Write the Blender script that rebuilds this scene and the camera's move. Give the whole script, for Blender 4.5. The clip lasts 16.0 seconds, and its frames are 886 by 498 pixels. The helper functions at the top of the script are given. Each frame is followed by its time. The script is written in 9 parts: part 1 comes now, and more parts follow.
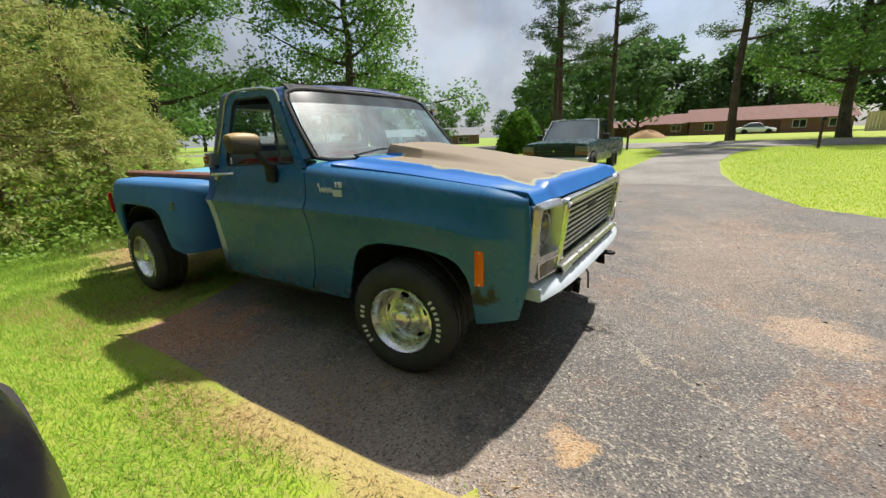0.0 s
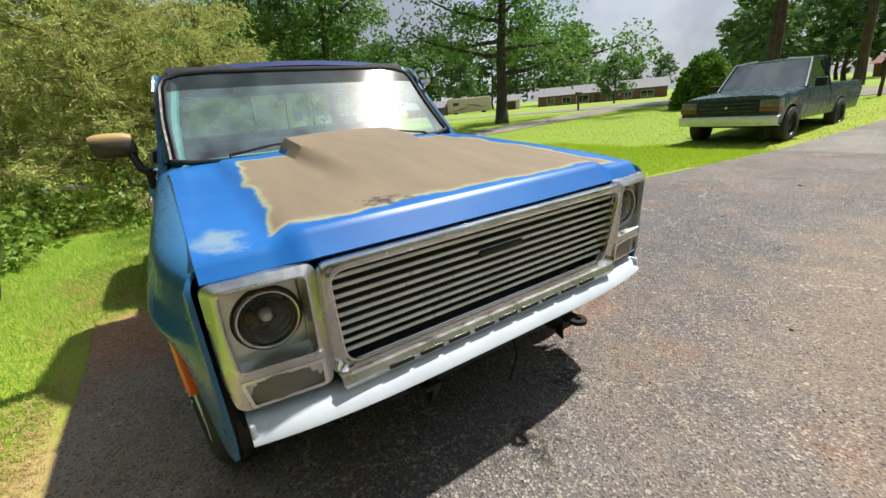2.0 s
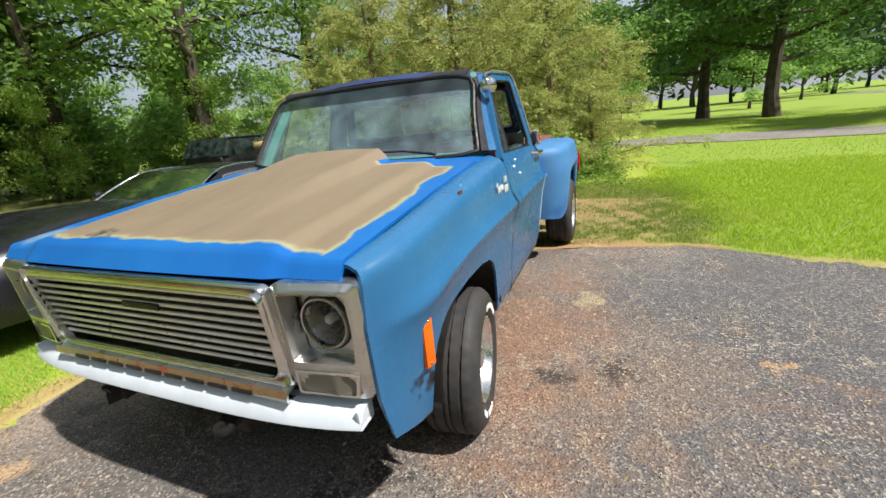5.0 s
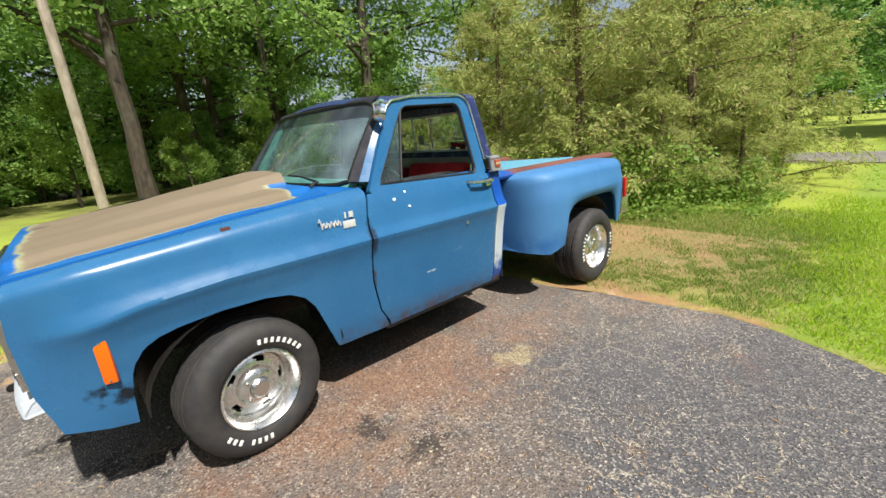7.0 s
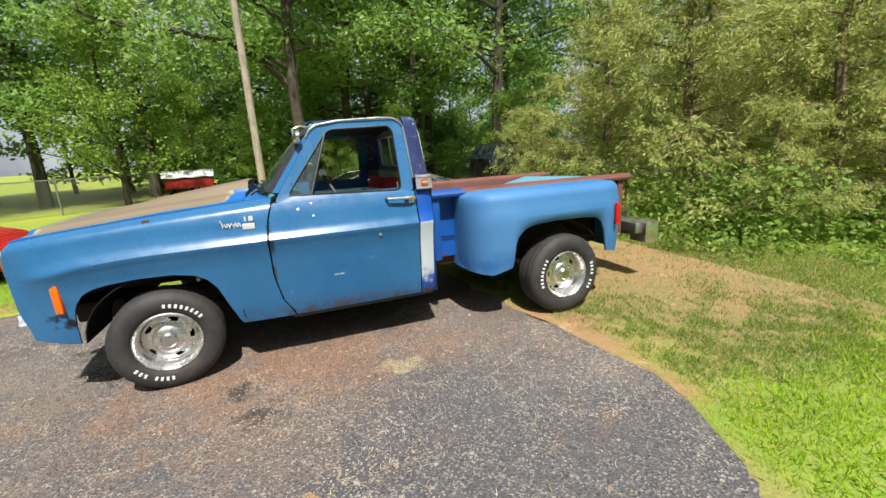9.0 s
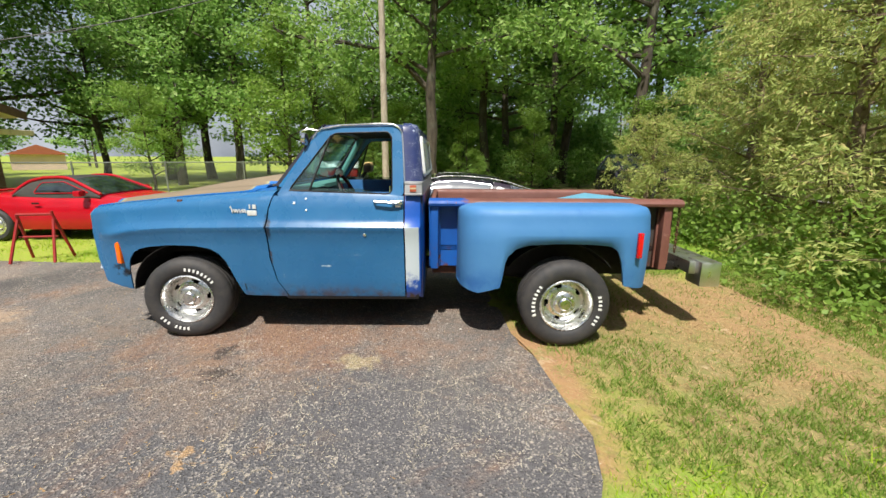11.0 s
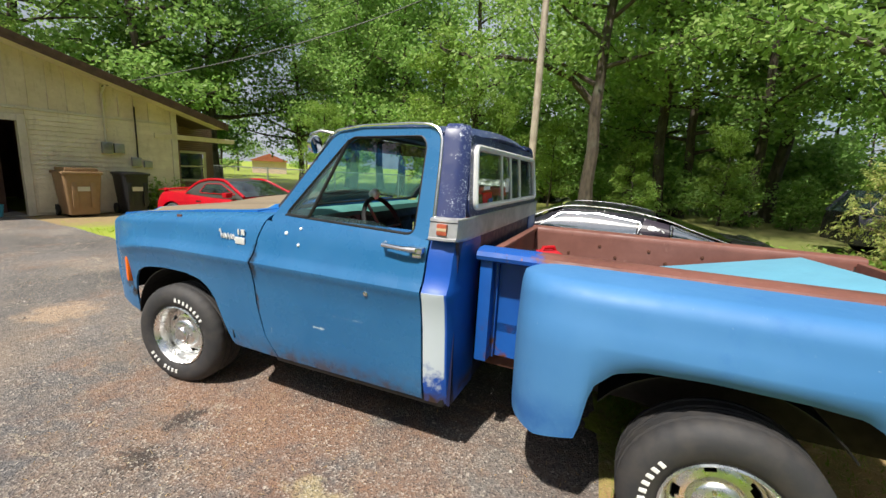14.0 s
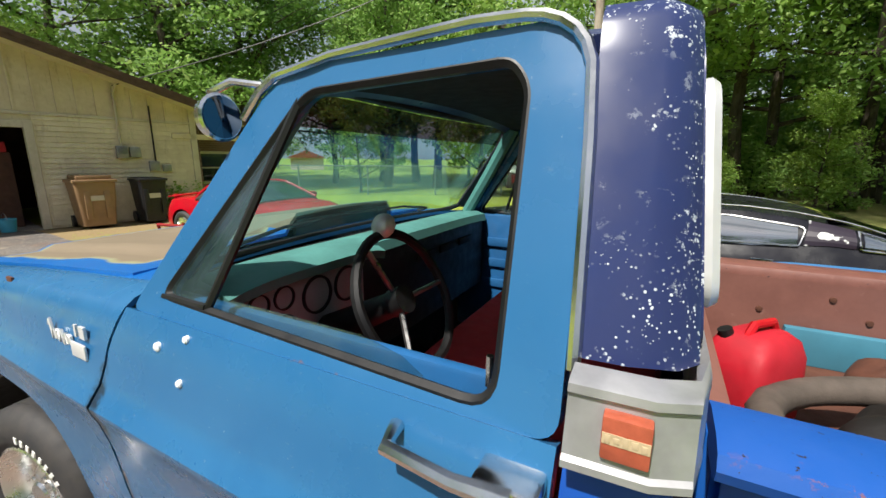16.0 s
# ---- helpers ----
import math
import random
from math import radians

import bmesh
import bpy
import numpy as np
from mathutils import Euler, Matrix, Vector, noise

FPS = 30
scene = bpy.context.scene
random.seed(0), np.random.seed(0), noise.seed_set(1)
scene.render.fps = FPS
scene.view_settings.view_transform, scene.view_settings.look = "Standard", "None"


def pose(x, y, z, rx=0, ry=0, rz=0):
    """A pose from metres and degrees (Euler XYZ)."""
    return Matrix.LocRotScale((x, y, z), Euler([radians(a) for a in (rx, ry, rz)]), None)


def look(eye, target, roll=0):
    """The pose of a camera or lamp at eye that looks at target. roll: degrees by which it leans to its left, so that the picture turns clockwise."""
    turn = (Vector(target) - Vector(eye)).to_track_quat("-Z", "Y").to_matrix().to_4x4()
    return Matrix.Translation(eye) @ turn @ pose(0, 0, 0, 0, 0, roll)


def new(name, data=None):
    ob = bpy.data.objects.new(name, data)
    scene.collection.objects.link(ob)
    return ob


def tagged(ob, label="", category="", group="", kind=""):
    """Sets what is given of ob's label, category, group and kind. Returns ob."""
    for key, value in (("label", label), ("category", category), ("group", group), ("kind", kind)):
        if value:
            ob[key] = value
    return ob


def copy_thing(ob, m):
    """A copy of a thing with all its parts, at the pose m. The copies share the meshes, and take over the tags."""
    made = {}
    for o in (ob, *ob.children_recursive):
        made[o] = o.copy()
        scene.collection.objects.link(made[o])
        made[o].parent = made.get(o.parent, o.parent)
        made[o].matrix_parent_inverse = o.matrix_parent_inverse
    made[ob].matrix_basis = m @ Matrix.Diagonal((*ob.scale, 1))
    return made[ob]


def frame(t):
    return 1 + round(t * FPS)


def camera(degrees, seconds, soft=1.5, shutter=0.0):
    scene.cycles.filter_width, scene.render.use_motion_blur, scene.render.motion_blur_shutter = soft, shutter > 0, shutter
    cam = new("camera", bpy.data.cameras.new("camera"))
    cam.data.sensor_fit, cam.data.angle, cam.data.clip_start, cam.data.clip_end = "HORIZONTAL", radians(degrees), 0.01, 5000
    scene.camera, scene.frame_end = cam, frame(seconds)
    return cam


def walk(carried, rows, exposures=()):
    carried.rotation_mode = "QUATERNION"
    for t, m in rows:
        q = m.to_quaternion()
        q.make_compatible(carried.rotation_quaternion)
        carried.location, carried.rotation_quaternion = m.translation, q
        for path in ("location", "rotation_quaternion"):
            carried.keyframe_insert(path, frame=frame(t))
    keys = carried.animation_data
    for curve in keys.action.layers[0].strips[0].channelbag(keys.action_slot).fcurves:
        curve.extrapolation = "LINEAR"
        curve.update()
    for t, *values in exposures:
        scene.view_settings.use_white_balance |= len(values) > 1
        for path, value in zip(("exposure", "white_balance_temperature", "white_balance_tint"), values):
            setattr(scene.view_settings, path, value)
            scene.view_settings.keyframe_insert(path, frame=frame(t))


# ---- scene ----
PATH = [
    (0, (1.287, -2.519, 1.245), (0.217, -0.911, 0.724), -1.9),
    (0.5, (1.403, -2.093, 1.239), (0.306, -0.517, 0.682), -2.8),
    (1, (1.48, -1.669, 1.251), (0.332, -0.141, 0.663), -4.2),
    (1.5, (1.594, -1.264, 1.277), (0.266, 0.109, 0.684), -6.0),
    (2, (1.686, -0.846, 1.292), (0.083, 0.16, 0.645), -5.1),
    (2.5, (1.751, -0.479, 1.316), (-0.017, 0.169, 0.644), -4.4),
    (3, (1.848, -0.07, 1.318), (-0.012, 0.244, 0.654), -4.4),
    (3.5, (1.844, 0.312, 1.313), (-0.05, 0.323, 0.673), -5.1),
    (4, (1.784, 0.679, 1.322), (-0.099, 0.411, 0.704), -5.6),
    (4.2, (1.749, 0.839, 1.325), (-0.118, 0.464, 0.716), -5.7),
    (6.3, (0.765, 2.311, 1.358), (-0.699, 1.074, 0.786), -4.9),
    (6.5, (0.662, 2.42, 1.364), (-0.753, 1.122, 0.804), -4.8),
    (7, (0.395, 2.771, 1.365), (-0.884, 1.33, 0.828), -4.6),
    (7.5, (0.074, 3.029, 1.362), (-1.067, 1.47, 0.847), -4.3),
    (8, (-0.231, 3.286, 1.367), (-1.226, 1.624, 0.868), -4.0),
    (8.2, (-0.351, 3.407, 1.355), (-1.29, 1.709, 0.868), -4.0),
    (10.3, (-1.656, 3.909, 1.389), (-1.833, 1.974, 0.917), -1.2),
    (10.5, (-1.739, 3.897, 1.385), (-1.865, 1.955, 0.924), -0.8),
    (11, (-2.006, 3.906, 1.376), (-1.998, 1.955, 0.936), 0.2),
    (11.5, (-2.218, 3.848, 1.371), (-2.076, 1.898, 0.949), 1.1),
    (12, (-2.374, 3.682, 1.359), (-2.09, 1.745, 0.95), 1.7),
    (12.5, (-2.543, 3.463, 1.347), (-2.118, 1.549, 0.95), 2.3),
    (13, (-2.627, 3.214, 1.353), (-2.072, 1.332, 0.968), 2.9),
    (13.5, (-2.531, 2.89, 1.388), (-1.863, 1.043, 1.01), 3.1),
    (14, (-2.444, 2.542, 1.4), (-1.695, 0.726, 1.027), 3.1),
    (14.5, (-2.341, 2.202, 1.426), (-1.531, 0.412, 1.055), 2.6),
    (15, (-2.127, 1.907, 1.433), (-1.271, 0.139, 1.057), 1.9),
    (15.5, (-1.937, 1.61, 1.422), (-1.043, -0.135, 1.029), 1.1),
    (16, (-1.78, 1.344, 1.424), (-0.866, -0.382, 0.994), 0.4),
]
cam = camera(94.8, 16.0)
walk(cam, [(t, look(eye, target, roll)) for t, eye, target, roll in PATH])

# ---- world, sun ----
SUN_DIR = Vector((0.10, 0.62, 1.0)).normalized()
world = bpy.data.worlds.new("sky")
scene.world = world
world.use_nodes = True
wn, wl = world.node_tree.nodes, world.node_tree.links
sky = wn.new("ShaderNodeTexSky")
sky.sky_type, sky.sun_disc = "NISHITA", False
sky.sun_elevation = math.asin(SUN_DIR.z)
sky.sun_rotation = math.atan2(SUN_DIR.x, SUN_DIR.y)
sky.air_density, sky.dust_density = 1.0, 2.0
wco = wn.new("ShaderNodeTexCoord")
wno = wn.new("ShaderNodeTexNoise")
wno.inputs["Scale"].default_value, wno.inputs["Detail"].default_value = 3.2, 7.0
wno.inputs["Roughness"].default_value = 0.6
wra = wn.new("ShaderNodeValToRGB")
wra.color_ramp.elements[0].position, wra.color_ramp.elements[1].position = 0.30, 0.62
wmx = wn.new("ShaderNodeMix")
wmx.data_type = "RGBA"
wn2 = wn.new("ShaderNodeTexNoise")
wn2.inputs["Scale"].default_value, wn2.inputs["Detail"].default_value = 5.5, 6.0
wr2 = wn.new("ShaderNodeValToRGB")
wr2.color_ramp.elements[0].position, wr2.color_ramp.elements[1].position = 0.38, 0.64
wr2.color_ramp.elements[0].color, wr2.color_ramp.elements[1].color = (2.9, 3.2, 3.75, 1), (5.0, 5.3, 5.8, 1)
wl.new(wco.outputs["Generated"], wno.inputs["Vector"])
wl.new(wno.outputs["Fac"], wra.inputs["Fac"])
wl.new(wco.outputs["Generated"], wn2.inputs["Vector"])
wl.new(wn2.outputs["Fac"], wr2.inputs["Fac"])
wl.new(wr2.outputs["Color"], wmx.inputs[7])
wl.new(wra.outputs["Color"], wmx.inputs[0])
wl.new(sky.outputs["Color"], wmx.inputs[6])
wl.new(wmx.outputs[2], wn["Background"].inputs["Color"])
wn["Background"].inputs["Strength"].default_value = 0.093
sun = new("sun", bpy.data.lights.new("sun", "SUN"))
sun.data.energy, sun.data.angle, sun.data.color = 5.15, radians(1.5), (1.0, 0.95, 0.87)
sun.matrix_world = look(SUN_DIR * 60, (0, 0, 0))
scene.view_settings.exposure = 0.5

# ---- materials ----
def lin(r, g, b):
    """Linear colour from 0 to 255 display values."""
    f = lambda c: (c / 255 / 12.92) if c <= 10.3 else ((c / 255 + 0.055) / 1.055) ** 2.4
    return (f(r), f(g), f(b), 1)


class Mat:
    """A principled node material with small building steps."""

    def __init__(self, name, colour=(0.5, 0.5, 0.5, 1), rough=0.5, metal=0.0):
        self.m = bpy.data.materials.new(name)
        self.m.use_nodes = True
        self.n, self.l = self.m.node_tree.nodes, self.m.node_tree.links
        self.b = self.n["Principled BSDF"]
        self.b.inputs["Base Color"].default_value = colour
        self.b.inputs["Roughness"].default_value, self.b.inputs["Metallic"].default_value = rough, metal
        self.co = self.n.new("ShaderNodeTexCoord").outputs["Object"]
        self.col = None
        self.base = colour

    def noise(self, scale, detail=4, rough=0.6, stretch=None, distort=0.0):
        t = self.n.new("ShaderNodeTexNoise")
        t.inputs["Scale"].default_value, t.inputs["Detail"].default_value = scale, detail
        t.inputs["Roughness"].default_value, t.inputs["Distortion"].default_value = rough, distort
        src = self.co
        if stretch:
            mp = self.n.new("ShaderNodeMapping")
            mp.inputs["Scale"].default_value = stretch
            self.l.new(self.co, mp.inputs["Vector"])
            src = mp.outputs["Vector"]
        self.l.new(src, t.inputs["Vector"])
        return t.outputs["Fac"]

    def voronoi(self, scale, feature="F1", out="Distance"):
        t = self.n.new("ShaderNodeTexVoronoi")
        t.feature = feature
        t.inputs["Scale"].default_value = scale
        self.l.new(self.co, t.inputs["Vector"])
        return t.outputs[out]

    def crack(self, scale):
        """Distance to wandering cell edges."""
        t = self.n.new("ShaderNodeTexVoronoi")
        t.feature = "DISTANCE_TO_EDGE"
        t.inputs["Scale"].default_value = scale
        ns = self.n.new("ShaderNodeTexNoise")
        ns.inputs["Scale"].default_value, ns.inputs["Detail"].default_value = 2.5, 6
        ns.inputs["Roughness"].default_value = 0.7
        v = self.n.new("ShaderNodeVectorMath")
        v.operation = "MULTIPLY_ADD"
        v.inputs[1].default_value = (0.5, 0.5, 0)
        self.l.new(self.co, ns.inputs["Vector"])
        self.l.new(ns.outputs["Color"], v.inputs[0])
        self.l.new(self.co, v.inputs[2])
        self.l.new(v.outputs[0], t.inputs["Vector"])
        return t.outputs["Distance"]

    def ramp(self, fac, lo, hi, a=0.0, b=1.0):
        r = self.n.new("ShaderNodeMapRange")
        r.inputs["From Min"].default_value, r.inputs["From Max"].default_value = lo, hi
        r.inputs["To Min"].default_value, r.inputs["To Max"].default_value = a, b
        self.l.new(fac, r.inputs["Value"])
        return r.outputs["Result"]

    def math(self, op, a, b):
        r = self.n.new("ShaderNodeMath")
        r.operation = op
        for k, v in enumerate((a, b)):
            if isinstance(v, (int, float)):
                r.inputs[k].default_value = v
            else:
                self.l.new(v, r.inputs[k])
        return r.outputs[0]

    def axis(self, k):
        s = self.n.new("ShaderNodeSeparateXYZ")
        self.l.new(self.co, s.inputs[0])
        return s.outputs[k]

    def dist(self, p, stretch=(1, 1, 1)):
        v = self.n.new("ShaderNodeVectorMath")
        v.operation = "DISTANCE"
        mp = self.n.new("ShaderNodeMapping")
        mp.inputs["Scale"].default_value = stretch
        self.l.new(self.co, mp.inputs["Vector"])
        self.l.new(mp.outputs["Vector"], v.inputs[0])
        v.inputs[1].default_value = [a * b for a, b in zip(p, stretch)]
        return v.outputs["Value"]

    def tint(self, fac, colour):
        """Lays colour over what there is, by fac."""
        x = self.n.new("ShaderNodeMix")
        x.data_type = "RGBA"
        if isinstance(fac, (int, float)):
            x.inputs[0].default_value = fac
        else:
            self.l.new(fac, x.inputs[0])
        if self.col is None:
            x.inputs[6].default_value = self.base
        else:
            self.l.new(self.col, x.inputs[6])
        if isinstance(colour, tuple):
            x.inputs[7].default_value = colour
        else:
            self.l.new(colour, x.inputs[7])
        self.col = x.outputs[2]
        self.l.new(self.col, self.b.inputs["Base Color"])
        return self

    def rough(self, fac):
        self.l.new(fac, self.b.inputs["Roughness"])
        return self

    def bump(self, fac, strength=0.3, distance=0.01):
        x = self.n.new("ShaderNodeBump")
        x.inputs["Strength"].default_value, x.inputs["Distance"].default_value = strength, distance
        self.l.new(fac, x.inputs["Height"])
        if self.b.inputs["Normal"].is_linked:
            self.l.new(self.b.inputs["Normal"].links[0].from_socket, x.inputs["Normal"])
        self.l.new(x.outputs["Normal"], self.b.inputs["Normal"])
        return self

    def island(self):
        return self.n.new("ShaderNodeNewGeometry").outputs["Random Per Island"]

    def rand(self):
        return self.n.new("ShaderNodeObjectInfo").outputs["Random"]


def simple(name, colour, rough=0.5, metal=0.0, vary=0.25, scale=6.0, bump=0.0, bscale=60.0):
    m = Mat(name, colour, rough, metal)
    dark = tuple(c * (1 - vary) for c in colour[:3]) + (1,)
    m.tint(m.ramp(m.noise(scale, 5), 0.35, 0.7), dark)
    m.rough(m.ramp(m.noise(scale * 3, 4), 0.3, 0.7, max(0.02, rough - 0.1), min(1, rough + 0.12)))
    if bump:
        m.bump(m.noise(bscale, 4), bump, 0.004)
    return m.m


def faded_paint():
    m = Mat("faded_blue_paint", lin(36, 94, 140), 0.44)
    m.tint(m.ramp(m.noise(1.6, 5, 0.6), 0.35, 0.75, 0, 0.55), lin(58, 113, 156))
    m.tint(m.ramp(m.noise(5.0, 6, 0.7), 0.55, 0.8, 0, 0.4), lin(29, 80, 126))
    m.tint(m.ramp(m.noise(40, 3, 0.7, (1, 1, 3)), 0.66, 0.74, 0, 0.18), lin(140, 160, 170))
    # rust bloom near the sills
    low = m.ramp(m.axis(2), 0.44, 0.34, 0, 0.7)
    m.tint(m.math("MULTIPLY", low, m.ramp(m.noise(9, 5), 0.45, 0.6)), lin(70, 52, 44))
    # scorched spots ahead of the front wheels
    soot = None
    for sy in (0.955, -0.955):
        for dx, dz in ((0.50, 0.53), (0.42, 0.51)):
            d = m.math("ADD", m.dist((dx, sy, dz)), m.ramp(m.noise(22, 4), 0.3, 0.7, -0.03, 0.03))
            f = m.ramp(d, 0.028, 0.06, 0.95, 0)
            soot = f if soot is None else m.math("MAXIMUM", soot, f)
    m.tint(soot, lin(16, 16, 18))
    m.rough(m.ramp(m.noise(7, 5), 0.3, 0.7, 0.20, 0.36))
    # rusty streak down the door seam and scratches on the door
    for p, st, r, c in (((-0.712, 0.96, 0.87), (0.8, 0.3, 0.20), 0.020, (24, 22, 22)), ((-0.712, 0.95, 0.66), (1.2, 0.3, 0.14), 0.010, (60, 46, 40)),
                        ((-1.12, 0.94, 0.575), (0.3, 0.3, 1.8), 0.010, (186, 200, 206)), ((-1.30, 0.94, 0.66), (0.14, 0.3, 2.4), 0.009, (120, 150, 180)),
                        ((-0.79, 0.93, 0.50), (1.2, 0.3, 0.3), 0.006, (170, 184, 196)), ((-1.30, 0.888, 1.094), (0.07, 0.5, 2.2), 0.007, (112, 84, 70))):
        dd = m.math("ADD", m.dist(p, st), m.ramp(m.noise(40, 4, 0.7), 0.3, 0.7, -0.008, 0.008))
        m.tint(m.ramp(dd, r * 0.6, r * 1.2, 0.85, 0), lin(*c))
    m.tint(m.math("MULTIPLY", m.ramp(m.noise(120, 3, 0.7), 0.70, 0.74, 0, 0.6), m.ramp(m.noise(2.5, 4), 0.45, 0.6)), lin(170, 182, 190))
    m.bump(m.noise(2.2, 3), 0.06, 0.02)
    return m.m


def fender_paint():
    """The older, chalkier blue of the rear fenders."""
    m = Mat("chalky_blue_paint", lin(57, 113, 165), 0.6)
    m.tint(m.ramp(m.noise(1.3, 5, 0.6), 0.4, 0.7, 0, 0.7), lin(76, 130, 180))
    m.tint(m.ramp(m.noise(7.0, 6, 0.7, (1, 1, 0.6)), 0.58, 0.78, 0, 0.5), lin(34, 94, 160))
    # patchy deeper blue towards the bottom
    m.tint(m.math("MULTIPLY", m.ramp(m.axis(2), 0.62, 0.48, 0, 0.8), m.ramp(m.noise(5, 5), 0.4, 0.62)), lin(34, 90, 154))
    m.tint(m.ramp(m.noise(46, 4, 0.7), 0.68, 0.74, 0, 0.3), lin(176, 190, 200))
    m.rough(m.ramp(m.noise(7, 5), 0.3, 0.7, 0.52, 0.7))
    m.bump(m.noise(2.2, 3), 0.06, 0.02)
    return m.m


def hood_paint():
    m = Mat("hood_paint", lin(12, 92, 168), 0.4)
    m.tint(m.ramp(m.noise(2.5, 5), 0.4, 0.7, 0, 0.6), lin(30, 112, 184))
    wob = m.ramp(m.noise(4.0, 4, 0.55), 0.3, 0.7, -0.028, 0.028)
    # primer patch over the middle of the hood
    ex = m.math("ADD", m.axis(0), wob)
    left = m.math("SUBTRACT", m.math("ADD", 0.735, wob), m.axis(1))
    right = m.math("ADD", m.math("ADD", m.axis(1), wob), m.ramp(m.axis(0), -0.5, 0.6, 0.585, 0.65))
    edge = m.math("MINIMUM", m.math("MINIMUM", left, right), m.math("SUBTRACT", 0.600, ex))
    behind = m.math("ADD", m.math("ADD", m.axis(0), m.math("ADD", 0.455, wob)), m.ramp(m.axis(2), 1.165, 1.185, 0, 1))
    edge = m.math("MINIMUM", edge, behind)
    m.tint(m.ramp(edge, -0.016, -0.002), lin(150, 152, 118))
    m.tint(m.ramp(edge, -0.002, 0.018), lin(124, 110, 90))
    m.tint(m.math("MULTIPLY", m.ramp(edge, 0.02, 0.04), m.ramp(m.noise(3, 6, 0.7, (0.5, 2, 1)), 0.4, 0.75, 0, 0.55)), lin(100, 88, 72))
    for p in ((0.53, -0.79, 1.02),):
        m.tint(m.ramp(m.math("ADD", m.dist(p, (1, 1.6, 1)), m.ramp(m.noise(14, 5, 0.7), 0.3, 0.7, -0.06, 0.06)), 0.02, 0.10, 0.45, 0), lin(164, 178, 152))
    m.tint(m.ramp(m.math("ADD", m.dist((0.565, -0.33, 1.07), (1.3, 0.7, 1)), m.ramp(m.noise(30, 5), 0.3, 0.7, -0.05, 0.05)), 0.02, 0.06, 0.9, 0), lin(48, 44, 44))
    m.rough(m.ramp(edge, -0.01, 0.02, 0.36, 0.72))
    m.bump(m.noise(3, 4), 0.05, 0.02)
    return m.m


def roof_paint():
    m = Mat("flaking_navy_paint", lin(42, 58, 106), 0.35)
    m.tint(m.ramp(m.noise(2.0, 5), 0.35, 0.7, 0, 0.7), lin(36, 39, 78))
    fl = m.math("MULTIPLY", m.ramp(m.noise(60, 5, 0.75), 0.585, 0.615), m.ramp(m.noise(4.4, 4), 0.46, 0.56))
    vc = m.n.new("ShaderNodeRGBToBW")
    m.l.new(m.voronoi(210, "F1", "Color"), vc.inputs[0])
    size = m.ramp(m.noise(70, 3), 0.3, 0.7, -0.16, 0.16)
    dot = m.math("MULTIPLY", m.ramp(m.math("ADD", m.voronoi(210), size), 0.40, 0.22), m.ramp(vc.outputs[0], 0.62, 0.66))
    rear = m.ramp(m.axis(0), -1.66, -1.81, -0.09, 0.055)
    dot = m.math("MULTIPLY", dot, m.ramp(m.math("ADD", m.noise(9, 4, 0.65), rear), 0.53, 0.60))
    fl = m.math("MAXIMUM", fl, dot)
    fl = m.math("MULTIPLY", fl, m.ramp(m.axis(0), -1.06, -1.18))
    m.tint(fl, lin(200, 208, 218))
    m.rough(m.ramp(m.noise(8, 4), 0.3, 0.7, 0.26, 0.5))
    m.bump(fl, 0.25, 0.002)
    return m.m


def corner_paint():
    """Royal blue over bare white filler at the cab corner."""
    m = Mat("royal_blue_paint", lin(18, 78, 166), 0.36)
    m.tint(m.ramp(m.noise(3, 5), 0.4, 0.7, 0, 0.6), lin(14, 56, 130))
    e = m.math("ADD", m.axis(2), m.ramp(m.noise(14, 5, 0.7), 0.3, 0.7, -0.08, 0.08))
    hi = m.ramp(m.axis(2), 0.874, 0.879, 1, 0)
    lo = m.ramp(e, 0.42, 0.50)
    front = m.ramp(m.axis(0), -1.817, -1.813)
    m.tint(m.math("MULTIPLY", m.math("MULTIPLY", hi, lo), front), lin(190, 200, 206))
    m.tint(m.math("MULTIPLY", m.ramp(m.axis(2), 0.42, 0.36), m.ramp(m.noise(9, 5), 0.4, 0.6)), lin(60, 46, 40))
    m.bump(m.noise(30, 4), 0.1, 0.002)
    return m.m


def bed_paint():
    m = Mat("brown_primer", lin(122, 78, 68), 0.62)
    m.tint(m.ramp(m.noise(2.5, 6, 0.7), 0.4, 0.7), lin(96, 58, 50))
    m.tint(m.ramp(m.noise(16, 5, 0.7), 0.6, 0.72, 0, 0.6), lin(150, 110, 98))
    e = m.math("ADD", m.axis(0), m.ramp(m.noise(7, 4), 0.3, 0.7, -0.07, 0.07))
    m.tint(m.math("MULTIPLY", m.ramp(e, -2.20, -2.16), m.ramp(m.axis(1), 0.0, 0.01)), lin(16, 78, 158))
    m.tint(m.math("MULTIPLY", m.ramp(m.noise(26, 5, 0.7), 0.60, 0.635), m.ramp(m.noise(5, 4), 0.45, 0.6)), lin(128, 78, 58))
    m.tint(m.ramp(m.noise(75, 4, 0.7), 0.66, 0.69), lin(40, 34, 36))
    m.rough(m.ramp(m.noise(9, 5), 0.3, 0.7, 0.42, 0.75))
    m.bump(m.noise(60, 4), 0.12, 0.003)
    return m.m


def bed_inner_paint():
    m = Mat("brown_inner_primer", lin(122, 80, 70), 0.66)
    m.tint(m.ramp(m.noise(2.5, 6, 0.7), 0.4, 0.7), lin(100, 62, 54))
    m.tint(m.ramp(m.noise(16, 5, 0.7), 0.6, 0.72, 0, 0.5), lin(150, 112, 100))
    m.bump(m.noise(60, 4), 0.12, 0.003)
    return m.m


